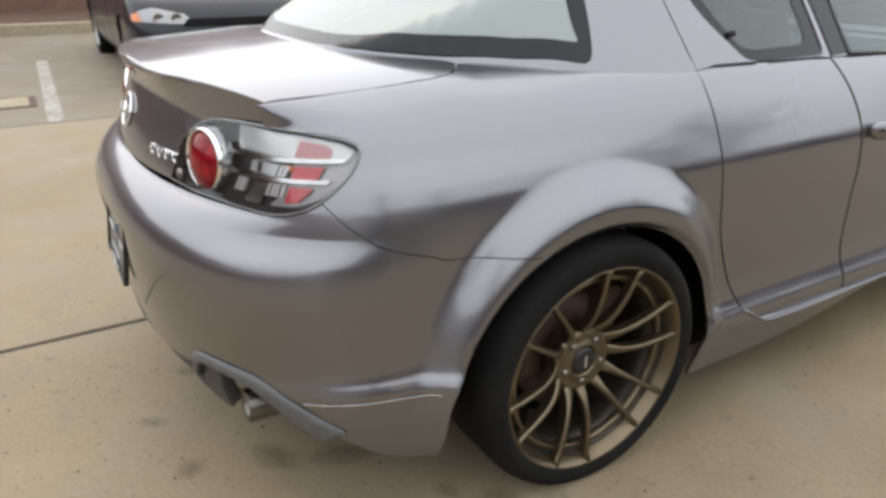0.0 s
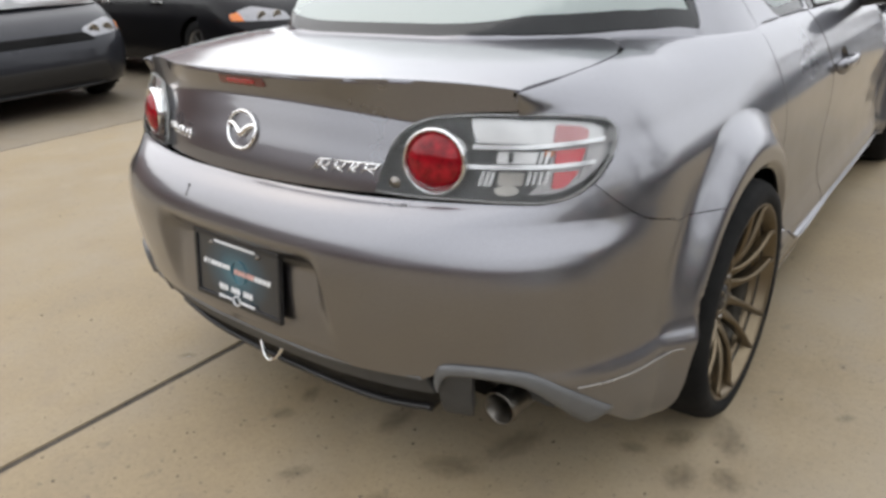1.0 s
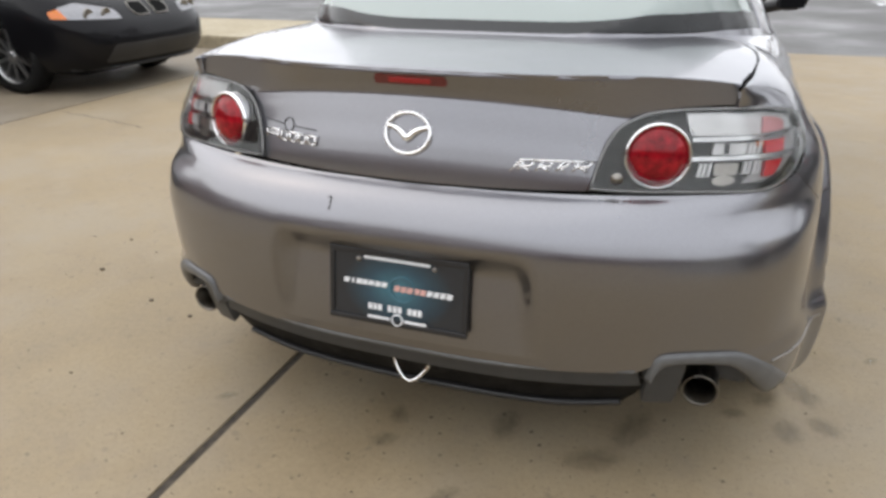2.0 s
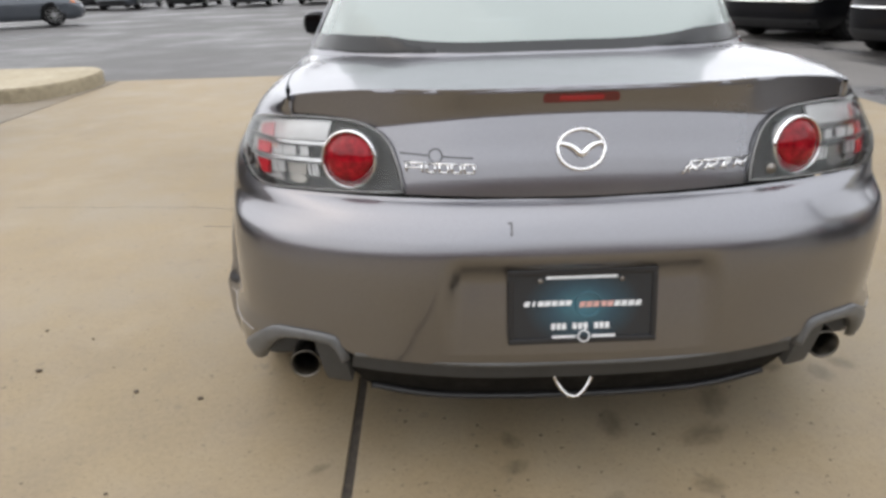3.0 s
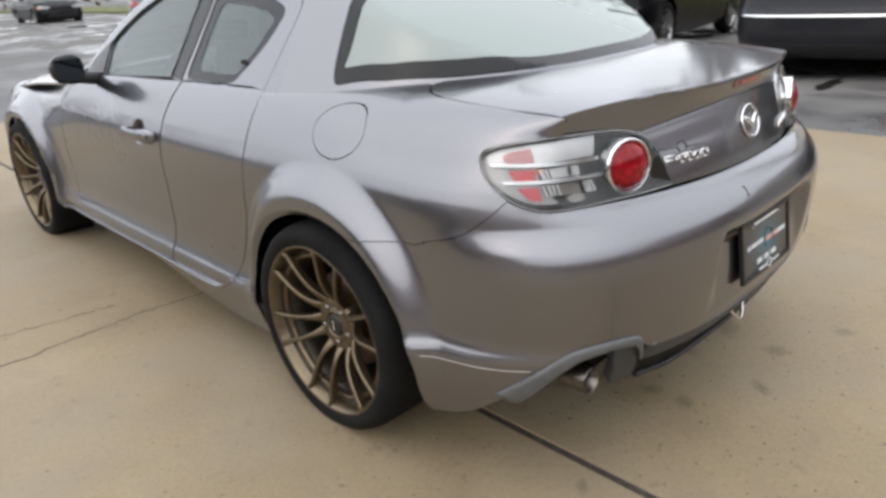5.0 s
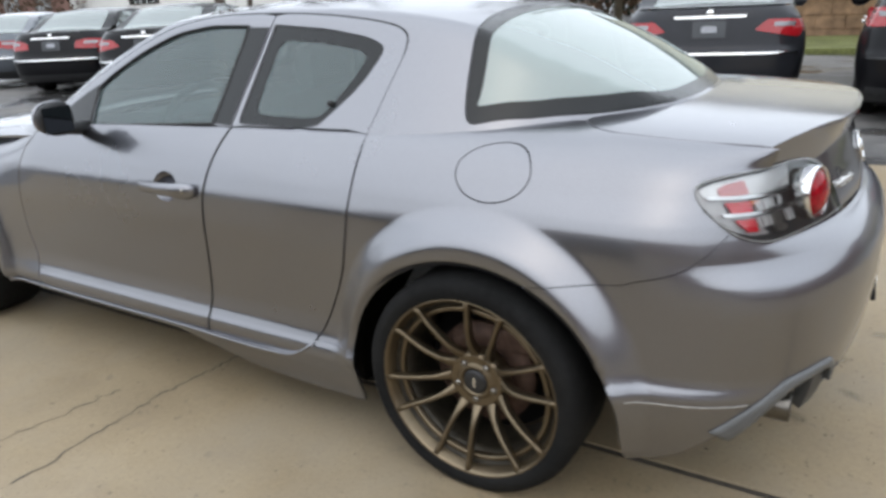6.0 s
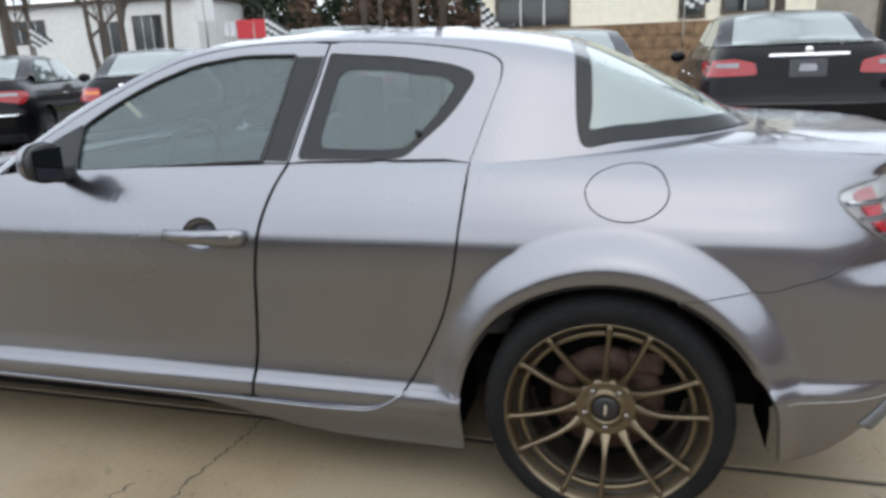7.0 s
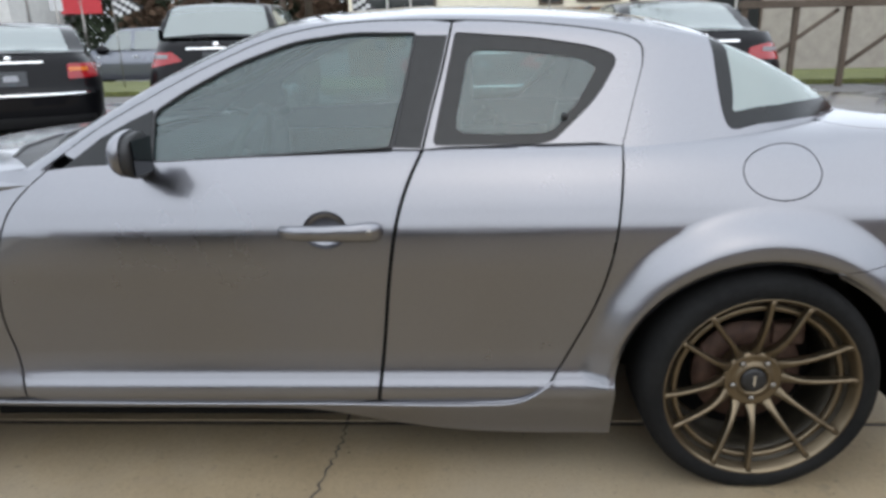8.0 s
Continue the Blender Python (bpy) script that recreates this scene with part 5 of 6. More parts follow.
# door handles and mirrors
for side in (-1, 1):
    def dx(y, z, off, side=side):
        return Vector((side * (side_x(y, z) + off), y, z))
    cup = bmesh.new()
    rings = []
    for r, o in ((0.0475, -0.001), (0.045, -0.010), (0.038, -0.022), (0.022, -0.030), (0.004, -0.032)):
        rings.append([cup.verts.new(dx(1.165 + r * 1.28 * math.cos(a), 0.746 + r * 1.055 * math.sin(a), o)) for a in [k * math.pi / 14 for k in range(28)]])
    for ra, rb in zip(rings, rings[1:]):
        for k in range(28):
            cup.faces.new((ra[k], ra[(k + 1) % 28], rb[(k + 1) % 28], rb[k])).smooth = True
    cup.faces.new(rings[-1])
    bmesh.ops.recalc_face_normals(cup, faces=cup.faces)
    door = [o for o in coupe.children if o.name.startswith("front_door") and "frame" not in o.name][0 if side < 0 else 1]
    part("handle_cup", cup, PAINT, door, "recess behind the handle")
    bm = bmesh.new()
    rows = []
    for y, h, o, t in ((1.290, 0.008, 0.004, 0.006), (1.278, 0.0175, 0.020, 0.014), (1.24, 0.0205, 0.034, 0.018), (1.16, 0.0215, 0.040, 0.018), (1.09, 0.0245, 0.037, 0.019), (1.045, 0.028, 0.031, 0.022), (1.020, 0.024, 0.022, 0.018), (1.010, 0.012, 0.008, 0.008)):
        z = 0.746
        rows.append([bm.verts.new(dx(y, z, 0) + Vector((side * (o + q), 0, w))) for w, q in ((-h, -t * 0.5), (-h * 0.7, 0), (h * 0.7, 0), (h, -t * 0.5), (h * 0.7, -t), (-h * 0.7, -t))])
    for ra, rb in zip(rows, rows[1:]):
        for k in range(6):
            bm.faces.new((ra[k], ra[(k + 1) % 6], rb[(k + 1) % 6], rb[k])).smooth = True
    bm.faces.new(rows[0])
    bm.faces.new(rows[-1])
    bmesh.ops.recalc_face_normals(bm, faces=bm.faces)
    part("door_handle", bm, PAINT, door, "painted pull handle")
    key = lathe([(0, 0.003), (0.007, 0.003), (0.009, 0.0)], 16)
    bmesh.ops.transform(key, matrix=Matrix.Translation(dx(1.043, 0.748, 0.031)) @ (Matrix.Rotation(math.pi, 4, "Z") if side < 0 else Matrix.Identity(4)), verts=key.verts)
    part("key_lock", key, STEEL, door)
    # wing mirror
    mir = new("wing_mirror")
    mir.parent = door
    tagged(mir, "black-backed door mirror on a short foot")
    sh = bmesh.new()
    bmesh.ops.create_uvsphere(sh, u_segments=24, v_segments=14, radius=1.0)
    for v in sh.verts:
        x, y, z = v.co
        x, z = math.copysign(abs(x) ** 0.75, x), math.copysign(abs(z) ** 0.75, z)
        v.co = Vector((side * (0.884 + 0.064 * x), 1.610 + (0.052 * y if y > 0 else 0.012 * y), 0.962 + 0.058 * z * (1 - 0.12 * x)))
    for f in sh.faces:
        f.smooth = True
    part("shell", sh, BLACKTRIM, mir, "black mirror shell")
    cap = bmesh.new()
    bmesh.ops.create_uvsphere(cap, u_segments=20, v_segments=12, radius=1.0)
    for v in cap.verts:
        x, y, z = v.co
        x, z = math.copysign(abs(x) ** 0.75, x), math.copysign(abs(z) ** 0.75, z)
        v.co = Vector((side * (0.884 + 0.0655 * x), 1.634 + 0.041 * max(y, -0.1), 0.966 + 0.0585 * z * (1 - 0.12 * x)))
    for f in cap.faces:
        f.smooth = True
    part("cap", cap, PAINT, mir)
    gl = boxes(((0.832, 1.5965, 0.916), (0.936, 1.5995, 1.006), 0.001))
    for v in gl.verts:
        v.co.x *= side
    bmesh.ops.recalc_face_normals(gl, faces=gl.faces)
    part("mirror_glass", gl, MIRROR, mir, "mirror glass")
    ft = tube([(side * 0.72, 1.66, 0.905), (side * 0.78, 1.655, 0.912), (side * 0.86, 1.64, 0.93)], 0.026, 10)
    part("foot", ft, BLACKTRIM, mir)

# cabin fittings seen through the glass
LEATHER = plain("grey_upholstery", (0.20, 0.205, 0.205), 0.6)
DASH = plain("dark_dashboard", (0.06, 0.065, 0.065), 0.6)
LINER = plain("pale_headliner", (0.50, 0.51, 0.49), 0.8)


def seat(x, y, m=1.0):
    s = new("seat")
    s.parent = coupe
    tagged(s, "grey upholstered car seat")
    part("cushion", boxes(((x - 0.25, y - 0.02, 0.42), (x + 0.25, y + 0.48, 0.56), 0.05)), LEATHER, s)
    back = boxes(((x - 0.24, -0.06, 0.0), (x + 0.24, 0.06, 0.56), 0.05))
    bmesh.ops.transform(back, matrix=Matrix.Translation((0, y - 0.03, 0.52)) @ Matrix.Rotation(radians(18), 4, "X"), verts=back.verts)
    part("backrest", back, LEATHER, s)
    head = boxes(((x - 0.12, y - 0.28, 1.03), (x + 0.12, y - 0.19, 1.17), 0.035))
    part("headrest", head, LEATHER, s)


for x in (-0.36, 0.36):
    seat(x, 1.05)
part("rear_bench", boxes(((-0.58, 0.28, 0.38), (0.58, 0.70, 0.52), 0.05), ((-0.55, 0.12, 0.50), (0.55, 0.27, 0.94), 0.05)), LEATHER, coupe, "rear bench")
part("parcel_shelf", boxes(((-0.56, -0.20, 0.925), (0.56, 0.16, 0.94))), DASH, coupe)
part("dashboard", boxes(((-0.66, 1.62, 0.62), (0.66, 1.98, 0.90), 0.05)), DASH, coupe, "dark dashboard")
wheel_pts = [Vector((-0.36 + 0.185 * math.cos(a), 1.50 - 0.06 * math.sin(a), 0.85 + 0.175 * math.sin(a))) for a in [k * math.pi / 16 for k in range(32)]]
steer = new("steering_wheel")
steer.parent = coupe
tagged(steer, "dark steering wheel")
part("rim", tube(wheel_pts, 0.016, 8, True), DASH, steer)
part("boss", boxes(((-0.43, 1.49, 0.79), (-0.29, 1.56, 0.89), 0.03)), DASH, steer)
part("headliner", (lambda bm: bm)(boxes(((-0.40, 0.45, 1.262), (0.40, 1.15, 1.272)))), LINER, coupe)
ant = tube([(-0.05, 0.42, 1.293), (-0.05, 0.36, 1.318)], 0.006, 6)
part("roof_aerial", ant, BLACKTRIM, coupe)


# ---- parked cars round the coupe ----
DARKGLASS = glass("car_glass", (0.42, 0.47, 0.46), see=0.62, ior=2.1, dust_haze=(0.36, 0.41, 0.40))
NEARBLACK = car_paint("black_paint", (0.005, 0.005, 0.006), 0.0, 0.3, 0.45, 1.38, 0.08)
CHARCOAL = car_paint("charcoal_paint", (0.075, 0.085, 0.10), 0.6, 0.3)
GREYBLUE = car_paint("slate_grey_paint", (0.16, 0.17, 0.20), 0.6, 0.3)
SLATE = car_paint("dark_slate_paint", (0.020, 0.021, 0.025), 0.2, 0.3, 0.5, 1.4, 0.15)
ALLOY = plain("alloy_wheel", (0.35, 0.35, 0.35), 0.3, 0.9)
PLATEWHITE = plain("plate_face", (0.30, 0.31, 0.34), 0.4)
BOWL = plain("headlamp_bowl", (0.26, 0.26, 0.27), 0.3, 0.8)


def road_wheel(parent, x, y, r, spokes=10):
    w = new("wheel")
    w.parent = parent
    side = 1 if x > 0 else -1
    w.matrix_local = Matrix.Translation((x, y, r)) @ (Matrix.Rotation(math.pi, 4, "Z") if side < 0 else Matrix.Identity(4))
    part("tyre", lathe([(r * 0.70, 0.0), (r * 0.8, 0.012), (r * 0.95, 0.005), (r, -0.03), (r, -0.17), (r * 0.9, -0.2), (r * 0.6, -0.2)], 36), RUBBER, w)
    part("rim", lathe([(r * 0.71, 0.004), (r * 0.69, -0.005), (r * 0.66, -0.03), (r * 0.62, -0.12)], 36), ALLOY, w)
    # near-black disc stands for the shade inside the wheel
    part("wheel_shade_disc", lathe([(0.0, -0.11), (r * 0.64, -0.11)], 24), SHADOWGAP, w)
    bm = bmesh.new()
    for k in range(spokes):
        a = 2 * math.pi * k / spokes
        vs = [bm.verts.new(Matrix.Rotation(a, 3, "X") @ Vector(c)) for c in ((-0.02, -0.016, 0.02), (-0.02, 0.016, 0.02), (-0.012, 0.011, r * 0.69), (-0.012, -0.011, r * 0.69), (-0.05, -0.016, 0.02), (-0.05, 0.016, 0.02), (-0.04, 0.011, r * 0.69), (-0.04, -0.011, r * 0.69))]
        for f in ((0, 1, 2, 3), (4, 7, 6, 5), (1, 5, 6, 2), (0, 3, 7, 4)):
            bm.faces.new([vs[i] for i in f])
    part("spokes", bm, ALLOY, w)
    part("hub", lathe([(0.0, -0.010), (0.03, -0.012), (0.045, -0.02), (0.05, -0.06)], 20), ALLOY, w)


def sedan(label, m, paint, length=4.9, width=1.85, height=1.45, rear="wide", front="plain", boot_z=1.05, group="parked cars", wagon=False, trim=CHROME, dirt=0):
    """A saloon whose tail stands at its origin and whose nose points to +y."""
    car = thing("parked_car", label, "car", m, group)
    a, r_w, ya, yb = width / 2, 0.325, 1.0, length - 0.93
    half_x = curve([(0.18, a - 0.09), (0.30, a - 0.03), (0.45, a - 0.012), (0.62, a), (0.78, a - 0.02), (0.92, a - 0.075), (boot_z, a - 0.17)])
    inset_r = curve([(0.18, 0.14), (0.28, 0.05), (0.45, 0.0), (0.58, 0.0), (0.66, 0.05), (0.80, 0.07), (boot_z - 0.08, 0.10), (boot_z, 0.17)])
    inset_f = curve([(0.18, 0.16), (0.28, 0.05), (0.42, 0.0), (0.55, 0.02), (0.66, 0.10), (0.78, 0.24), (0.9, 0.5)])
    nose_z, n = 0.80, 3.6

    def skin(side):
        def f(u, z):
            hx, b0, b1 = half_x(z), 0.75 - inset_r(z), 0.85 - inset_f(z)
            if u < 0:
                th = -u * math.pi / 2
                p = (hx * max(0.0, math.cos(th)) ** (2 / n), 0.75 - b0 * math.sin(th) ** (2 / n))
            elif u > length - 1.6:
                th = min(1.0, (u - length + 1.6)) * math.pi / 2
                p = (hx * max(0.0, math.cos(th)) ** (2 / n), length - 0.85 + b1 * math.sin(th) ** (2 / n))
            else:
                p = (hx, 0.75 + u)
            return Vector((side * p[0], p[1], z))
        return f

    def top_of(u):
        y = 0.75 + max(0.0, u)
        return boot_z - 0.02 - (0.16 * smooth(length * 0.60, length - 0.4, y)) - 0.05 * smooth(0.9, 1.5, y) * (1 - smooth(2.2, 2.6, y))

    def face_out(p):
        return Vector((p.x, p.y - length / 2, 0.2))
    u1 = length - 0.6
    base = [(-1 + (u1 + 1) * k / 80, 0.20) for k in range(81)]
    low = []
    for u, z in base:
        y = 0.75 + u
        hit = None
        for cy in (ya, yb):
            if abs(y - cy) < 0.365 and 0 <= u <= length - 1.6:
                hit = max(0.20, 0.32 + math.sqrt(max(0.0, 0.37 ** 2 - (y - cy) ** 2)))
        low.append((u, hit or 0.20))
    hood = [(u, top_of(u)) for u, _ in base][::-1]
    for side in (-1, 1):
        panel("body_side", low + hood, skin(side), paint, car, "", 0.05, out=face_out, skirt=0.01)

    tail_end, nose_end = (0.55 if not wagon else 0.12), length - 1.45
    top_curve = curve([(0.05, boot_z - 0.06), (tail_end, boot_z - 0.01), (tail_end + 0.85 if not wagon else 0.6, height - 0.05), (length * 0.43, height), (length * 0.52, height - 0.03), (nose_end, 1.0), (length - 0.9, 0.92), (length - 0.3, nose_z), (length, nose_z - 0.1)])

    def up(x, y):
        ax = abs(x)
        hood_z = boot_z + 0.01 - 0.035 * (ax / a) ** 2 - 0.16 * smooth(length * 0.60, length - 0.4, y) - 0.06 * smooth(length - 0.5, length, y) - 0.03 * smooth(0.25, 0.0, y)
        cab_z = min(top_curve(y) - 0.035 * (ax / 0.6) ** 2, 0.96 + (a - 0.09 - ax) / 0.42) if tail_end - 0.1 < y < nose_end + 0.15 else -1
        k = 0.05
        return Vector((x, y, -smin(-hood_z, -cab_z, k)))
    plan = []
    for k in range(41):
        u = -1 + (u1 + 1) * k / 40
        p = skin(1)(u, top_of(u))
        plan.append((p.x, p.y))
    plan[0], plan[-1] = (0.001, plan[0][1]), (0.001, plan[-1][1])
    panel("upper_body", [(-x, y) for x, y in plan[::-1]] + plan, up, paint, car, "", 0.045, out=upward, skirt=0.0)
    # glass
    te = tail_end + (0.85 if not wagon else 0.48)
    for nm, y0, y1, w0, w1 in (("rear_window", tail_end + 0.07, te - 0.06, 0.62, 0.52), ("windscreen", nose_end - 0.06, length * 0.52 + 0.1, 0.64, 0.54)):
        panel(nm, rounded([(-w0, y0), (w0, y0), (w1, y1), (-w1, y1)], 0.06), up, DARKGLASS, car, "", 0.06, out=upward, sink=-0.004, skirt=0.004)

    def flank(side):
        return lambda y, z: Vector((side * min(a - 0.09 - 0.42 * (z - 0.96), a), y, z))
    for side in (-1, 1):
        y0, y1, ym = tail_end + 0.42, nose_end - 0.22, length * 0.44
        for lo, hi in ((y0, ym - 0.03), (ym + 0.03, y1)):
            tl = min(height - 0.10, top_curve(lo) - 0.10)
            th = min(height - 0.10, top_curve(hi) - 0.10)
            mid = (lo + hi) / 2
            panel("side_window", rounded([(lo, 1.0), (hi, 1.0), (hi - 0.04, max(1.03, th)), (mid, height - 0.09), (lo + 0.04, max(1.03, tl))], 0.03), flank(side), DARKGLASS, car, "", 0.08, out=outward, sink=-0.006, skirt=0.004)
        for y in (ya, yb):
            road_wheel(car, side * (a - 0.03), y, r_w)
        mm = bmesh.new()
        bmesh.ops.create_uvsphere(mm, u_segments=14, v_segments=8, radius=1)
        for v in mm.verts:
            v.co = Vector((side * (a + 0.07) + v.co.x * 0.10, nose_end - 0.42 + v.co.y * 0.06, 1.02 + v.co.z * 0.075))
        part("wing_mirror", mm, paint, car)
        for y in (ym - 0.12, ym + 0.95):
            part("door_handle", boxes(((side * (a - 0.01) - 0.018, y - 0.09, 0.80), (side * (a - 0.01) + 0.018, y + 0.09, 0.83), 0.008)), trim, car)
    # near-black block puts the shade under the car into colour
    part("underbody", boxes(((-a + 0.2, 0.3, 0.17), (a - 0.2, length - 0.3, 0.5))), SHADOWGAP, car)

    def rear_face(x, z):
        hx = half_x(z)
        k = min(1.0, abs(x) / hx)
        return Vector((x, 0.75 - (0.75 - inset_r(z)) * (1 - k ** n) ** (1 / n), z))

    def front_face(x, z):
        hx = half_x(z)
        k = min(1.0, abs(x) / hx)
        return Vector((x, length - 0.85 + (0.85 - inset_f(z)) * (1 - k ** n) ** (1 / n), z))

    def ahead(p):
        return Vector((p.x * 0.3, 1, 0.2))
    # tail lamps, plate, bumper strip
    zt = boot_z - 0.30
    shapes = {"wide": [(a - 0.50, zt + 0.02), (a - 0.06, zt - 0.0), (a - 0.05, zt + 0.15), (a - 0.30, zt + 0.17), (a - 0.48, zt + 0.13)],
              "square": [(a - 0.36, zt), (a - 0.05, zt + 0.01), (a - 0.06, zt + 0.17), (a - 0.35, zt + 0.17)],
              "low": [(a - 0.52, zt + 0.06), (a - 0.10, zt - 0.02), (a - 0.05, zt + 0.06), (a - 0.08, zt + 0.15), (a - 0.40, zt + 0.16)]}
    for side in (-1, 1):
        loop = rounded([(side * x, z) for x, z in shapes[rear]], 0.03)
        lamp = panel("tail_lamp", loop, rear_face, RED, car, "red tail lamp", 0.03, out=rearward, sink=-0.008, skirt=0.014)
        wx = a - 0.24
        panel("reverse_light", rounded([(side * (wx - 0.10), zt + 0.09), (side * (wx + 0.09), zt + 0.085), (side * (wx + 0.09), zt + 0.125), (side * (wx - 0.10), zt + 0.13)], 0.01), rear_face, BOWL if rear != "square" else AMBER, lamp, "", 0.03, out=rearward, sink=-0.012, skirt=0.004)
    pl = zt + 0.075 if rear != "square" else zt + 0.02
    panel("number_plate", rounded([(-0.16, pl - 0.08), (0.16, pl - 0.08), (0.16, pl + 0.08), (-0.16, pl + 0.08)], 0.01), rear_face, PLATE, car, "dark dealer plate", 0.05, out=rearward, sink=-0.010, skirt=0.01)
    panel("plate_print", rounded([(-0.08, pl - 0.03), (0.08, pl - 0.03), (0.07, pl + 0.035), (-0.07, pl + 0.035)], 0.02), rear_face, PLATEWHITE, car, "", 0.05, out=rearward, sink=-0.013, skirt=0.002)
    panel("boot_trim", [(-0.34, zt + 0.185), (0.34, zt + 0.185), (0.34, zt + 0.207), (-0.34, zt + 0.207)], rear_face, trim, car, "bright strip across the boot", 0.05, out=rearward, sink=-0.012, skirt=0.01)
    emb = lathe([(0.0, 0.006), (0.028, 0.005), (0.035, 0.0)], 20)
    bmesh.ops.transform(emb, matrix=Matrix.Translation(rear_face(0, zt + 0.235) + Vector((0, -0.006, 0))) @ Matrix.Rotation(radians(-90), 4, "Z"), verts=emb.verts)
    part("emblem", emb, CHROME, car)
    panel("bumper_strip", [(-a + 0.10, 0.580), (a - 0.10, 0.580), (a - 0.10, 0.598), (-a + 0.10, 0.598)], rear_face, trim if dirt == 0 else BLACKTRIM, car, "", 0.05, out=rearward, sink=-0.008, skirt=0.012)
    # black strip paints in the shade low on the rear bumper
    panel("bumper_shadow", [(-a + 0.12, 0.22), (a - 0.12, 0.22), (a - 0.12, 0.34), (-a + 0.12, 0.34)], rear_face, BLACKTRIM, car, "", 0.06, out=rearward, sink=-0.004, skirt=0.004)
    # front
    if front:
        for side in (-1, 1):
            loop = rounded([(side * x, z) for x, z in ((a - 0.52, 0.62), (a - 0.10, 0.64), (a - 0.09, 0.73), (a - 0.22, 0.765), (a - 0.50, 0.70))], 0.03)
            lamp = panel("headlamp", loop, front_face, BOWL, car, "clear headlamp", 0.03, out=ahead, sink=-0.003, skirt=0.01)
            for q in (a - 0.40, a - 0.25):
                c = front_face(side * q, 0.675)
                ring = lathe([(0.0, 0.010), (0.032, 0.008), (0.038, 0.016), (0.046, 0.016), (0.050, 0.0)], 20)
                bmesh.ops.transform(ring, matrix=Matrix.Translation(c) @ Matrix.Rotation(radians(90), 4, "Z"), verts=ring.verts)
                part("bulb_ring", ring, STEEL, lamp)
            panel("side_marker", rounded([(side * (a - 0.11), 0.64), (side * (a - 0.045), 0.645), (side * (a - 0.05), 0.70), (side * (a - 0.10), 0.72)], 0.01), front_face, AMBER, car, "", 0.03, out=ahead, sink=-0.006, skirt=0.006)
        if front == "kidney":
            for side in (-1, 1):
                loop = rounded([(side * 0.030, 0.635), (side * 0.20, 0.635), (side * 0.235, 0.69), (side * 0.21, 0.745), (side * 0.045, 0.745)], 0.03)
                g = panel("grille", loop, front_face, SHADOWGAP, car, "twin rounded grille", 0.03, out=ahead, sink=-0.006, skirt=0.01)
                part("grille_surround", tube([front_face(*p) + Vector((0, 0.006, 0)) for p in dense(loop, 0.03)], 0.006, 6, True), STEEL, g)
        else:
            g = panel("grille", rounded([(-0.52, 0.60), (0.52, 0.60), (0.46, 0.665), (-0.46, 0.665)], 0.03), front_face, SHADOWGAP, car, "slim dark grille", 0.04, out=ahead, sink=-0.005, skirt=0.01)
        panel("air_intake", rounded([(-0.62, 0.27), (0.62, 0.27), (0.55, 0.42), (-0.55, 0.42)], 0.04), front_face, BLACKTRIM, car, "", 0.05, out=ahead, sink=-0.005, skirt=0.01)
        part("front_lip", tube(spline([front_face(x, 0.22) + Vector((0, 0.01, 0)) for x in (-a + 0.12, -0.5, 0, 0.5, a - 0.12)], 4), 0.014, 6), BLACKTRIM, car)
    return car


def facing(x, y, deg, z=0.0):
    return Matrix.Translation((x, y, z)) @ Matrix.Rotation(radians(deg), 4, "Z")


RIGHT = "cars with their tails towards the coupe"
sedan("dark grey saloon with wide red tail lamps on wet concrete", facing(5.35, 0.64, -81, LOT), SLATE, 5.05, 1.88, 1.45, "low", group=RIGHT)
sedan("black saloon with red and clear tail lamps and a chrome strip", facing(4.75, -1.60, -90, LOT), NEARBLACK, 5.0, 1.87, 1.52, "wide", group=RIGHT, boot_z=1.14, dirt=1)
sedan("black saloon with square red and amber tail lamps", facing(5.15, 5.90, -62, LOT), NEARBLACK, 4.95, 1.86, 1.42, "square", group=RIGHT)
sedan("silver-roofed estate car with large red tail lamps", facing(5.6, 3.72, -82, LOT), NEARBLACK, 4.8, 1.82, 1.62, "low", group=RIGHT, boot_z=1.16, wagon=True)
sedan("black saloon with narrow red tail lamps", facing(4.7, 8.62, -62, LOT), NEARBLACK, 4.8, 1.82, 1.42, "low", group=RIGHT)
sedan("black saloon in the row of parked cars", facing(4.9, 11.4, -62, LOT), NEARBLACK, 4.8, 1.82, 1.44, "wide", group=RIGHT)
sedan("charcoal saloon in the row of parked cars", facing(5.0, 14.2, -62, LOT), CHARCOAL, 4.8, 1.82, 1.44, "low", group=RIGHT)
sedan("grey estate car parked along the verge", facing(18.0, 8.2, 0), GREYBLUE, 4.6, 1.80, 1.6, "wide", group=RIGHT, wagon=True)
LEFT = "cars with their noses towards the coupe"
sedan("dark slate-grey saloon facing the coupe", facing(-9.85, 0.85, -90), SLATE, 4.8, 1.90, 1.44, "wide", "plain", group=LEFT)
sedan("black compact car with twin rounded grilles", facing(-8.72, 3.30, -90), NEARBLACK, 4.5, 1.80, 1.42, "wide", "kidney", group=LEFT)
FAR = "dark cars across the car park"
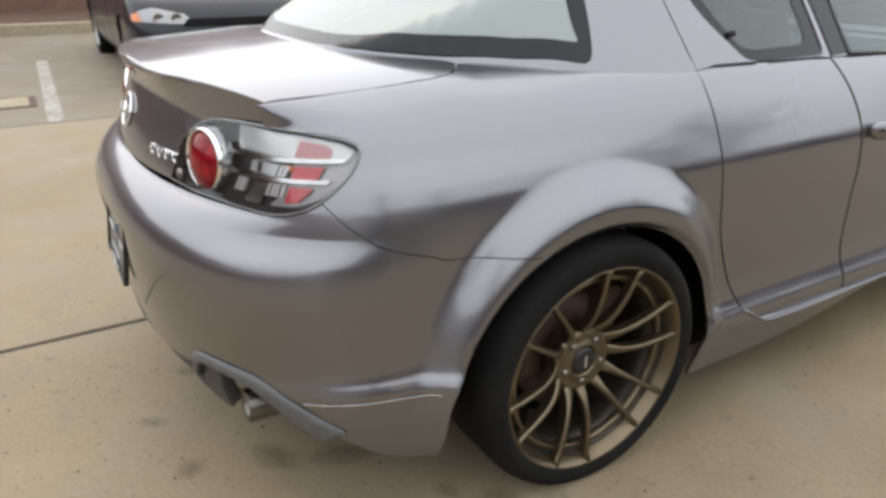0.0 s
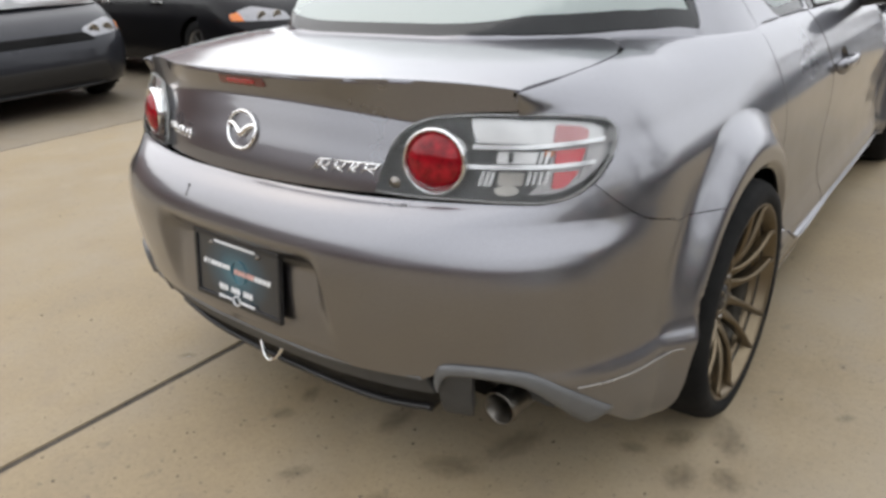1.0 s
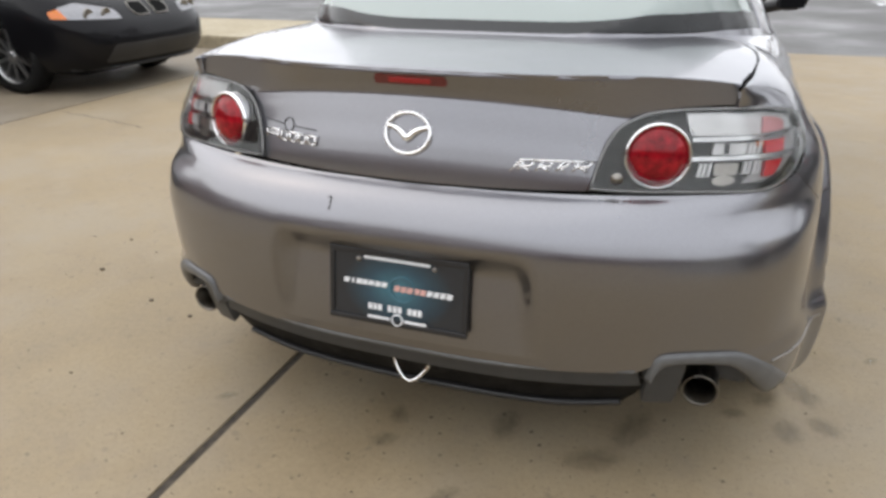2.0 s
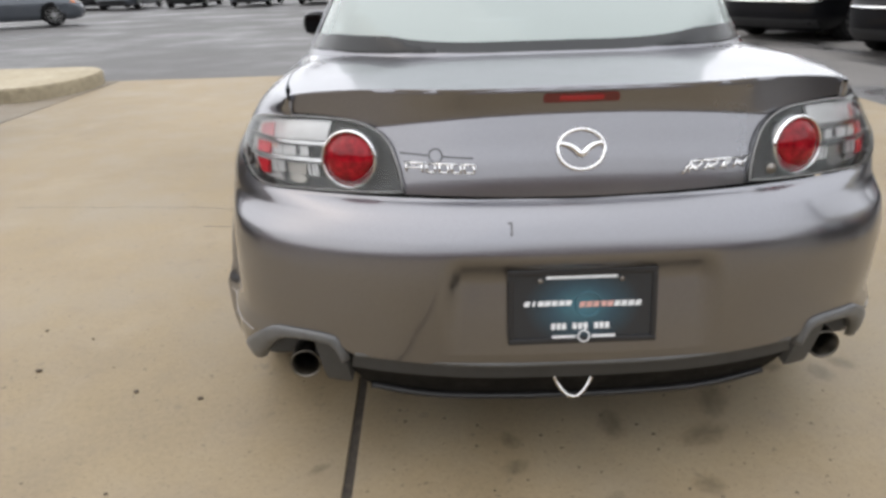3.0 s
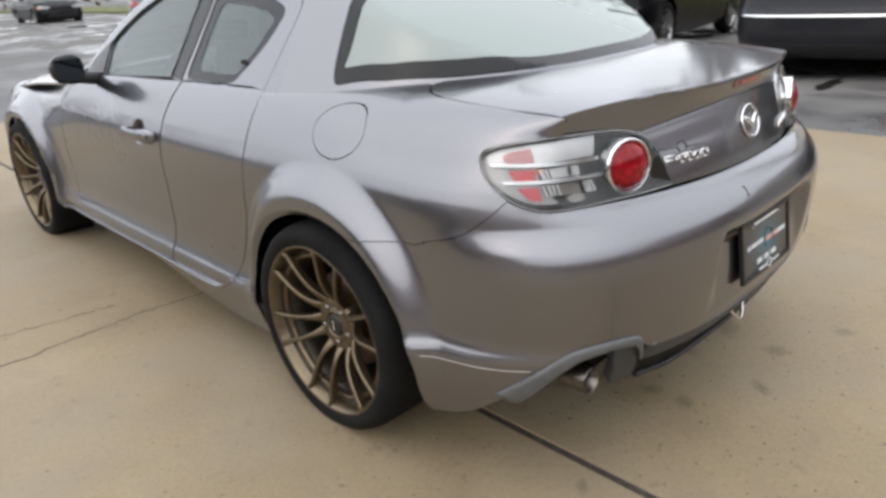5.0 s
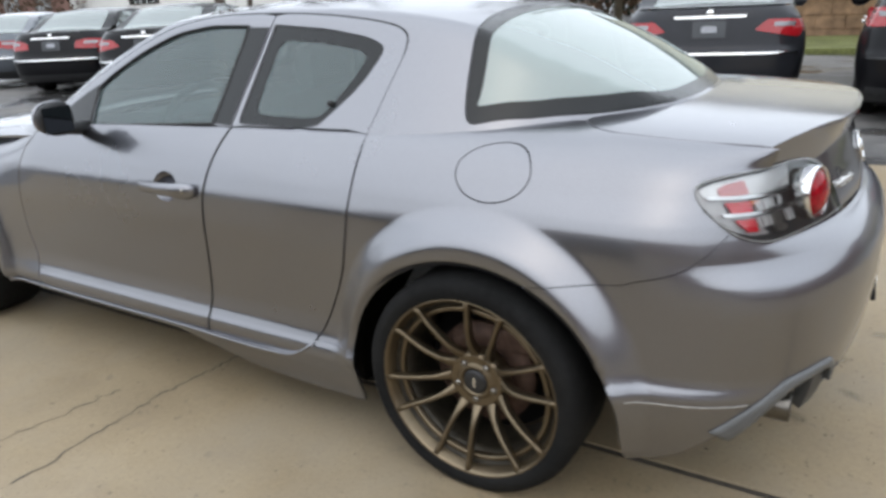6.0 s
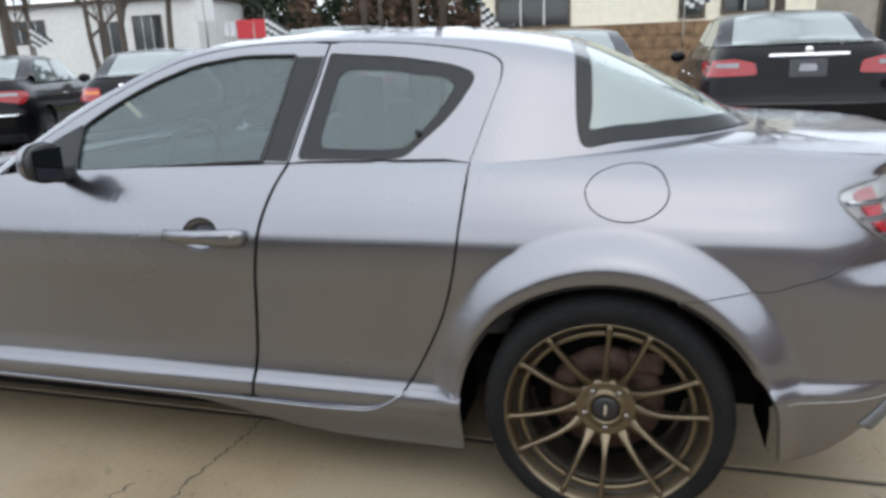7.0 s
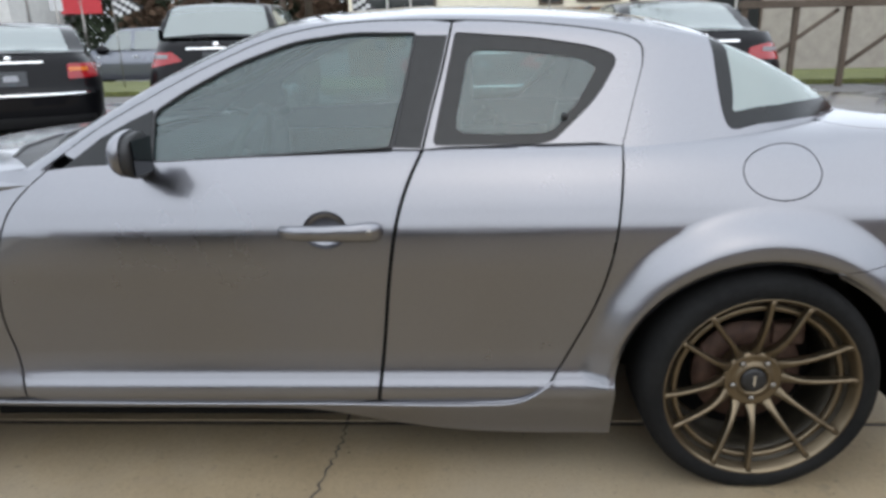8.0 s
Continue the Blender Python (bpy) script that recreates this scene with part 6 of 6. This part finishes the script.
for i, (x, y, d) in enumerate(((-17.5, 31.5, 200), (-14.3, 31.0, 180), (-11.4, 31.2, 182), (-8.2, 30.6, 180), (-5.2, 31.0, 180), (-1.8, 31.3, 178), (1.4, 31.0, 180), (5.2, 31.4, 180), (8.6, 30.6, 178), (-15.2, 19.0, -60), (-19.5, 16.5, -60))):
    sedan("dark parked car across the asphalt", facing(x, y + (4.7 if d > 90 else 0), d), (NEARBLACK, CHARCOAL, NEARBLACK, GREYBLUE)[i % 4], 4.7, 1.82, 1.55 if i % 3 else 1.45, group=FAR)


# ---- kerbs, verge, buildings and trees ----
KERB = plain("kerb_concrete", (0.34, 0.29, 0.20), 0.8, vary=0.2, scale=14, bump=0.3)
WALLBRICK = plain("red_brown_wall", (0.16, 0.085, 0.065), 0.85, vary=0.3, scale=9, bump=0.4)
CREAM = plain("cream_siding", (0.80, 0.75, 0.61), 0.7, vary=0.06, scale=6)
WHITEWALL = plain("white_wall", (0.66, 0.65, 0.62), 0.75, vary=0.08, scale=3)
STONE = plain("brown_stone", (0.24, 0.15, 0.085), 0.85, vary=0.4, scale=5, bump=0.6)
TIMBER = plain("weathered_timber", (0.10, 0.075, 0.055), 0.8, vary=0.3, scale=20)
BARK = plain("bark", (0.085, 0.065, 0.05), 0.9, vary=0.35, scale=25, bump=0.6)
GRASS = plain("verge_grass", (0.115, 0.125, 0.035), 0.95, vary=0.45, scale=16, bump=0.8)
LEAF = plain("evergreen_leaf", (0.035, 0.05, 0.025), 0.8, vary=0.5, scale=8)
DRYLEAF = plain("brown_undergrowth", (0.10, 0.06, 0.035), 0.9, vary=0.5, scale=8)
MULCH = plain("bark_mulch", (0.10, 0.055, 0.035), 0.95, vary=0.5, scale=18, bump=0.8)
WHITELINE = plain("worn_white_line", (0.36, 0.34, 0.30), 0.8, vary=0.45, scale=25)
WINDOWDARK = plain("dark_window", (0.025, 0.03, 0.03), 0.08, coat=0.5)
SIGNRED = plain("red_sign_face", (0.5, 0.03, 0.04), 0.5)
SIGNWHITE = plain("white_sign_face", (0.6, 0.6, 0.6), 0.6)

end = [(-4.95 + 0.58 * math.cos(a) * 1.0, 6.45 + 1.0 * math.sin(a)) for a in [radians(-90 + 180 * k / 14) for k in range(15)]]
sheet("kerb_island", [(-14.0, 5.45)] + end + [(-14.0, 7.45)], -0.02, KERB, "low concrete kerb island with a rounded end", 0.02, 0.17)
sheet("kerb", [(-12.15, -30), (-11.85, -30), (-11.85, 5.0), (-12.15, 5.0)], -0.02, KERB, "long concrete kerb", 0.02, 0.19)
sheet("planting_bed", [(-16.5, -30), (-12.15, -30), (-12.15, 5.0), (-16.5, 5.0)], -0.02, MULCH, "mulched planting bed", 0.0, 0.15)
sheet("verge", [(12.6, -30), (16.6, -30), (16.6, 60), (12.6, 60)], -0.02, GRASS, "winter grass verge", 0.03, 0.20)
sheet("parking_line", [(-8.3, -0.86), (-4.35, -0.93), (-4.35, -0.81), (-8.3, -0.74)], 0.0, WHITELINE, "worn white parking line", 0, 0.003)
cover = thing("drain_cover", "rusty square drain cover set in concrete", "drain", Matrix.Translation((-5.35, -1.25, 0)))
part("frame", boxes(((-0.28, -0.28, 0.0), (0.28, 0.28, 0.006))), ROTOR, cover)
part("lid", boxes(((-0.22, -0.22, 0.006), (0.22, 0.22, 0.010), 0.002)), KERB, cover)


def wall_block(name, lo, hi, material, label):
    me = bpy.data.meshes.new(name)
    bm = boxes((lo, hi))
    bm.to_mesh(me)
    bm.free()
    me.materials.append(material)
    return tagged(new(name, me), label, kind="structure")


# walls added out of view so the coupe's paint reflects a darker horizon
wall_block("reflect_wall_west", (-17.0, -32, 0), (-16.5, 12, 3.6), WALLBRICK, "plain red-brown wall added to darken reflections")
wall_block("reflect_wall_south", (-17.0, -16.4, 0), (20, -16, 4.0), WALLBRICK, "plain red-brown wall added to darken reflections")


# cream building with a stone base
def building(name, label, x, y0, y1, z1, wall, base=None, base_z=0.0, windows=(), roof=0.35):
    b = thing(name, label, "building")
    part("wall", boxes(((x, y0, 0), (x + 9, y1, z1))), wall, b)
    part("roof", boxes(((x - roof, y0 - roof, z1), (x + 9 + roof, y1 + roof, z1 + 0.25), 0.03)), TIMBER, b)
    if base is not None:
        part("stone_base", boxes(((x - 0.12, y0 - 0.05, 0), (x, y1 + 0.05, base_z), 0.02)), base, b)
        for k in range(int((y1 - y0) / 0.62)):
            for r in range(int(base_z / 0.31)):
                yy = y0 + 0.62 * k + (0.31 if r % 2 else 0)
                part("stone", boxes(((x - 0.15, yy + 0.01, 0.31 * r + 0.01), (x - 0.11, min(y1, yy + 0.60), 0.31 * r + 0.30), 0.008)), base, b)
    for ya, yb, za, zb, mt in windows:
        w = new("window")
        w.parent = b
        part("pane", boxes(((x - 0.02, ya, za), (x + 0.01, yb, zb))), mt, w)
        t = 0.07
        for lo, hi in (((x - 0.06, ya - t, za - t), (x - 0.015, yb + t, za)), ((x - 0.06, ya - t, zb), (x - 0.015, yb + t, zb + t)), ((x - 0.06, ya - t, za), (x - 0.015, ya, zb)), ((x - 0.06, yb, za), (x - 0.015, yb + t, zb))):
            part("frame", boxes((lo, hi, 0.006)), TIMBER if mt is WINDOWDARK else WHITEWALL, w)
        for k in range(1, 1 + int((yb - ya) / 0.9)):
            yy = ya + (yb - ya) * k / (1 + int((yb - ya) / 0.9))
            part("glazing_bar", boxes(((x - 0.05, yy - 0.02, za), (x - 0.02, yy + 0.02, zb))), WHITEWALL, w)
    return b


building("sales_office", "cream-sided building with a brown stone base", 17.0, -4.2, 4.05, 4.2, CREAM, STONE, 1.86,
         [(1.75, 3.62, 1.92, 2.62, WINDOWDARK), (-1.6, -1.1, 2.0, 2.6, WINDOWDARK), (-3.1, -2.1, 2.05, 2.62, WINDOWDARK)])
building("white_workshop", "white flat-roofed workshop with paned windows", 40.0, 28.2, 66.0, 5.6, WHITEWALL, None, 0,
         [(40.6, 43.6, 3.2, 4.7, WINDOWDARK), (31.0, 33.2, 2.2, 4.6, WINDOWDARK), (34.4, 36.0, 1.0, 4.3, WINDOWDARK), (47.0, 50.0, 3.0, 4.7, WINDOWDARK), (53, 57, 2.5, 4.7, WINDOWDARK)])
building("grey_annex", "grey-beige siding annex behind the timber railing", 19.0, -15.0, -4.5, 3.4, plain("grey_beige_siding", (0.36, 0.33, 0.28), 0.8, vary=0.12, scale=4), None, 0, [(-7.6, -6.2, 1.0, 2.3, WINDOWDARK)])
building("brick_house", "far brick building with a low roof", 43.0, 70.0, 90.0, 6.2, WALLBRICK, None, 0, [(74, 77, 2.5, 4.5, WINDOWDARK), (80, 83, 2.5, 4.5, WINDOWDARK)])


def bare_tree(x, y, h, seed, label="bare winter tree with fine branches", r0=0.16):
    rnd = random.Random(seed)
    tree = thing("tree", label, "tree", Matrix.Translation((x, y, 0)), "bare trees")
    faces = []
    verts = []

    def limb(p, d, length, r, depth):
        n = 5 if depth < 2 else 4
        steps = 4
        ring_prev = None
        q = Vector(p)
        d = Vector(d).normalized()
        for s in range(steps + 1):
            rr = r * (1 - 0.45 * s / steps)
            side = d.cross(Vector((0.3, 0.5, 0.81))).normalized()
            up = side.cross(d)
            k = len(verts)
            for a in range(n):
                t = 2 * math.pi * a / n
                verts.append(q + rr * (math.cos(t) * side + math.sin(t) * up))
            if ring_prev is not None:
                for a in range(n):
                    faces.append((ring_prev + a, ring_prev + (a + 1) % n, k + (a + 1) % n, k + a))
            ring_prev = k
            if s == steps:
                break
            d = (d + Vector((rnd.uniform(-1, 1), rnd.uniform(-1, 1), rnd.uniform(-0.4, 0.8))) * (0.10 if depth == 0 else 0.22)).normalized()
            q = q + d * length / steps
            if depth < 4 and (depth > 0 or s >= 1):
                for _ in range(1 if depth == 0 else (2 if depth < 3 else 1)):
                    out = Vector((rnd.uniform(-1, 1), rnd.uniform(-1, 1), rnd.uniform(0.1, 0.9))).normalized()
                    grown = (q.copy(), d * 0.55 + out * 0.75, length * rnd.uniform(0.48, 0.66), rr * 0.55, depth + 1)
                    if depth == 0:
                        boughs.append(grown)
                    else:
                        limb(*grown)
    boughs = []
    limb((0, 0, -0.05), (0, 0, 1), h * 0.62, r0, 0)
    for grown in boughs:
        limb(*grown)
    cut = 5 * 5
    trunk_faces = [f for f in faces if max(f) < cut]
    limb_faces = [f for f in faces if max(f) >= cut]
    mesh_part("trunk", verts[:cut], trunk_faces, BARK, tree) if trunk_faces else None
    me = mesh_part("crown", verts, limb_faces if trunk_faces else faces, BARK, tree, "leafless limbs and twigs")
    return tree


for i, (x, y, h, r) in enumerate(((14.2, 17.2, 9, 0.20), (15.3, 14.9, 8, 0.09), (15.6, 12.9, 8, 0.11), (14.4, 5.1, 8, 0.10), (27.0, 24.0, 10, 0.2), (34.0, 36.0, 11, 0.22), (33.0, 30.5, 10, 0.2), (-7.0, 40.0, 9, 0.2), (14.0, -3.0, 8.5, 0.14))):
    bare_tree(x, y, h, 11 + i, r0=r)


# far woods: leaf clumps on hidden stems
def woods(name, label, material, cx, y0, y1, top, count, seed):
    rnd = random.Random(seed)
    verts, faces = [], []
    for _ in range(count):
        y, z = rnd.uniform(y0, y1), top * rnd.random() ** 0.8
        z = z * (0.65 + 0.35 * math.sin(y * 0.9 + seed) * math.sin(y * 0.37))
        x = cx + rnd.uniform(-1.6, 1.6)
        s = rnd.uniform(0.10, 0.34)
        n = Vector((rnd.gauss(0, 1), rnd.gauss(0, 1), rnd.gauss(0, 1))).normalized()
        u = n.orthogonal().normalized()
        v = n.cross(u)
        k = len(verts)
        c = Vector((x, y, z + 0.1))
        verts += [c + u * s, c + v * s * 0.6 + n * s * 0.2, c - u * s, c - v * s * 0.6 + n * s * 0.2]
        faces.append((k, k + 1, k + 2, k + 3))
    me = bpy.data.meshes.new(name)
    me.from_pydata([tuple(v) for v in verts], [], faces)
    me.materials.append(material)
    return tagged(new(name, me), label, "trees", kind="stuff")


woods("evergreen_woods", "dark evergreen trees behind the road", LEAF, 47.0, 6.0, 29.0, 12.0, 16000, 3)
woods("brown_woods", "brown winter undergrowth and trees", DRYLEAF, 45.5, 3.0, 24.0, 9.0, 9000, 5)
woods("distant_woods", "distant winter woods beyond the car park", DRYLEAF, 0.0, -80.0, 80.0, 9.0, 16000, 8).matrix_world = Matrix.Translation((0, 64, 0)) @ Matrix.Rotation(radians(90), 4, "Z")

# posts, signs and flags along the verge
def post(name, label, x, y, h, r, material, head=None):
    p = thing(name, label, "pole", Matrix.Translation((x, y, 0)), "posts along the verge")
    part("pole", tube([(0, 0, 0), (0, 0, h)], r, 10), material, p)
    part("foot", lathe([(0.0, 0.13), (r * 1.6, 0.13), (r * 1.8, 0.0)], 12, "z"), material, p)
    if head:
        w, hh, mt, z = head
        part("sign_board", boxes(((-0.03, -w / 2, z), (0.0, w / 2, z + hh), 0.01)), mt, p)
    return p


post("sign_post", "white sign board on a steel post", 24.0, 17.2, 5.0, 0.05, STEEL, (0.9, 1.4, SIGNWHITE, 3.0))
post("road_sign", "small round-topped road sign", 24.0, 16.1, 2.9, 0.04, STEEL, (0.5, 0.55, SIGNWHITE, 2.35))
post("red_sign", "red sign board on a post", 30.0, 18.4, 3.2, 0.05, STEEL, (1.9, 0.9, SIGNRED, 2.45))
post("utility_pole", "weathered brown wooden utility pole", 30.0, 12.5, 10.0, 0.14, BARK)
post("utility_pole", "weathered brown wooden utility pole", 30.0, 11.7, 9.0, 0.10, BARK)
post("utility_pole", "weathered brown wooden utility pole", 16.0, 4.9, 8.0, 0.10, BARK)


def flag(x, y, z, lean):
    f = thing("pennant_flag", "black and white checked pennant on a thin pole", "flag", Matrix.Translation((x, y, 0)), "checked pennants")
    part("pole", tube([(0, 0, 0), (0, 0, z + 0.75)], 0.012, 6), STEEL, f)
    for i in range(7):
        for j in range(7 - i):
            bm = boxes(((-0.004, -(j + 1) * 0.10, z + 0.10 * i * 0.9 + lean * j * 0.03), (0.004, -j * 0.10, z + 0.10 * (i + 1) * 0.9 + lean * j * 0.03)))
            part("check", bm, SIGNWHITE if (i + j) % 2 else BLACKTRIM, f)
    return f


flag(14.0, 9.0, 1.75, 1)
flag(14.0, 3.45, 1.75, -1)
flag(13.5, 15.8, 1.8, 1)
flag(14.0, -1.0, 2.0, 1)

# timber ramp rail beside the office
rail = thing("timber_railing", "weathered timber railing with diagonal braces", "railing")
for y in (-4.6, -5.6, -6.6, -7.6, -8.6):
    part("post", boxes(((11.95, y - 0.05, 0), (12.07, y + 0.05, 1.68), 0.008)), TIMBER, rail)
part("top_rail", boxes(((11.9, -8.8, 1.60), (12.12, -4.5, 1.74), 0.01)), TIMBER, rail)
for ya, za, yb, zb in ((-5.0, 0.55, -6.4, 1.55), (-6.6, 0.45, -8.0, 1.5)):
    part("brace", tube([(12.0, ya, za), (12.0, yb, zb)], 0.045, 6), TIMBER, rail)


# ---- stains, cracks and litter on the paving ----
def stain_material():
    """A dark soak-in that fades out unevenly towards its rim."""
    m, t, b = nodes_of("oil_stain")
    tc = t.nodes.new("ShaderNodeTexCoord")
    gr = t.nodes.new("ShaderNodeTexGradient")
    gr.gradient_type = "SPHERICAL"
    t.links.new(tc.outputs["Object"], gr.inputs[0])
    edge = mixed(t, "MULTIPLY", 1.0, gr.outputs["Fac"], ramp(t, noisy(t, 2.2, 4, coords="Object"), [(0.3, (0.25,) * 3), (0.7, (1.6,) * 3)]))
    fac = ramp(t, edge, [(0.05, (0, 0, 0)), (0.75, (0.27,) * 3)])
    b.inputs["Base Color"].default_value = (0.060, 0.046, 0.030, 1)
    b.inputs["Roughness"].default_value = 0.45
    clear = t.nodes.new("ShaderNodeBsdfTransparent")
    mix = t.nodes.new("ShaderNodeMixShader")
    t.links.new(fac, mix.inputs[0])
    t.links.new(clear.outputs[0], mix.inputs[1])
    t.links.new(b.outputs[0], mix.inputs[2])
    t.links.new(mix.outputs[0], t.nodes["Material Output"].inputs[0])
    return m


STAIN = stain_material()
STAINS = ((0.747, -0.333, 0.045, 0.032), (0.83, -0.234, 0.06, 0.045), (0.93, -0.16, 0.11, 0.06), (0.977, -0.319, 0.06, 0.045), (0.883, -0.372, 0.07, 0.05), (1.151, 0.088, 0.035, 0.02),
          (-0.121, -0.647, 0.05, 0.035), (-0.118, -0.757, 0.035, 0.05), (-0.628, -0.735, 0.04, 0.02), (0.171, -0.594, 0.09, 0.05), (0.412, -0.652, 0.10, 0.06), (0.493, -0.488, 0.12, 0.06), (0.62, -0.98, 0.05, 0.04), (0.1, -0.9, 0.06, 0.03), (0.35, -0.85, 0.05, 0.05))
CRACK = plain("crack_shadow", (0.05, 0.042, 0.034), 0.95)
GRIT = plain("dark_grit", (0.07, 0.05, 0.035), 0.9, vary=0.4)
rnd = random.Random(5)


def stain(x, y, w, h, z=0.0008):
    """A soaked-in blot a hair above the slab."""
    s = thing("oil_stain", "soft-edged dark oil stain on the paving", "stain", Matrix.Translation((x, y, z)), "oil stains")
    ring = [(math.cos(2 * math.pi * k / 28), math.sin(2 * math.pi * k / 28), 0) for k in range(28)]
    ob = mesh_part("blot", ring, [tuple(range(28))], STAIN, s, flat=True)
    ob.matrix_local = Matrix.Rotation(x * 9.0, 4, "Z") @ Matrix.Diagonal((w, h, 1, 1))


for x, y, w, h in STAINS:
    stain(x, y, w, h)
for x, y, w, h in ((4.57, -0.28, 0.10, 0.28), (4.62, -0.95, 0.10, 0.30), (5.4, 1.2, 0.3, 0.2)):
    stain(x, y, w, h, LOT + 0.001)


def speck(x, y, r):
    p = thing("grit", "tiny dark speck of grit on the concrete", "debris", Matrix.Translation((x, y, 0)), "grit on the paving")
    bm = bmesh.new()
    bmesh.ops.create_icosphere(bm, subdivisions=1, radius=r)
    for v in bm.verts:
        v.co = Vector((v.co.x * 1.3, v.co.y, max(0.0, v.co.z * 0.5 + r * 0.3)))
    part("grain", bm, GRIT, p)


for x, y, r in ((-1.633, -0.187, 0.010), (-1.256, -0.335, 0.008), (-1.041, -0.386, 0.008), (-1.75, 0.1, 0.007)):
    speck(x, y, r)
for k in range(46):
    speck(rnd.uniform(-3.0, 2.2), rnd.uniform(-1.9, 0.2), rnd.uniform(0.002, 0.0055))


verts, faces = [], []
for k in range(250):
    if k < 170:
        x, y = rnd.gauss(0.25, 0.55), rnd.gauss(-0.95, 0.32)
    else:
        x, y = rnd.uniform(-3.2, 2.4), rnd.uniform(-2.0, 1.6)
    r, n = rnd.uniform(0.0015, 0.0048), len(verts)
    verts += [(x + r * rnd.uniform(0.6, 1.4) * math.cos(a), y + r * rnd.uniform(0.6, 1.4) * math.sin(a), 0.0002) for a in [q * math.pi / 3 for q in range(6)]] + [(x, y, r * 0.5)]
    faces += [(n + q, n + (q + 1) % 6, n + 6) for q in range(6)]
grains = bpy.data.meshes.new("fine_grit")
grains.from_pydata(verts, [], faces)
grains.materials.append(GRIT)
tagged(new("fine_grit", grains), "fine dark grit scattered over the concrete", "debris", kind="stuff")


def crack(pts, w):
    """A ragged hairline crack as a thin ribbon."""
    line = spline(pts, 10)
    left, right = [], []
    for i, p in enumerate(line):
        a, b = line[max(0, i - 1)], line[min(len(line) - 1, i + 1)]
        d = (b - a).normalized()
        q = p + Vector((-d.y, d.x)) * rnd.uniform(-0.012, 0.012)
        ww = w * rnd.uniform(0.4, 1.2)
        left.append((q.x - d.y * ww, q.y + d.x * ww, 0.0008))
        right.append((q.x + d.y * ww, q.y - d.x * ww, 0.0008))
    n = len(line)
    c = thing("paving_crack", "ragged hairline crack in the concrete", "crack", group="cracks in the paving")
    mesh_part("ribbon", left + right, [(i, i + 1, n + i + 1, n + i) for i in range(n - 1)], CRACK, c, flat=True)


crack([(-1.5, 1.20), (-1.2, 1.215), (-0.95, 1.225), (-0.75, 1.205), (-0.6, 1.20), (-0.3, 1.19)], 0.004)
crack([(-4.2, 2.0), (-3.8, 1.93), (-3.4, 1.83), (-3.2, 1.78)], 0.006)
crack([(-2.7, 1.66), (-2.2, 1.60), (-1.7, 1.55), (-1.3, 1.45), (-1.0, 1.40)], 0.003)


# rain water left on the asphalt
WATER = glass("puddle_water", (0.55, 0.55, 0.55), rough=0.01, see=0.95, ior=1.45, dust_haze=(0.10, 0.09, 0.08))
for px, py, w, h in ((6.1, -0.2, 0.85, 0.22), (5.35, -0.53, 0.45, 0.12), (5.2, 0.55, 0.5, 0.10), (4.75, -1.2, 0.35, 0.10)):
    pool = thing("puddle", "shallow rain puddle on the asphalt", "puddle", Matrix.Translation((px, py, LOT + 0.003)), "puddles")
    rim = []
    for k in range(48):
        a = 2 * math.pi * k / 48
        q = 0.8 + 0.55 * noise.noise(Vector((px * 3 + 1.6 * math.cos(a), py * 3 + 1.6 * math.sin(a), 0.4)))
        rim.append((w * q * math.cos(a), h * q * math.sin(a), 0))
    mesh_part("water", rim, [tuple(range(48))], WATER, pool, flat=True)
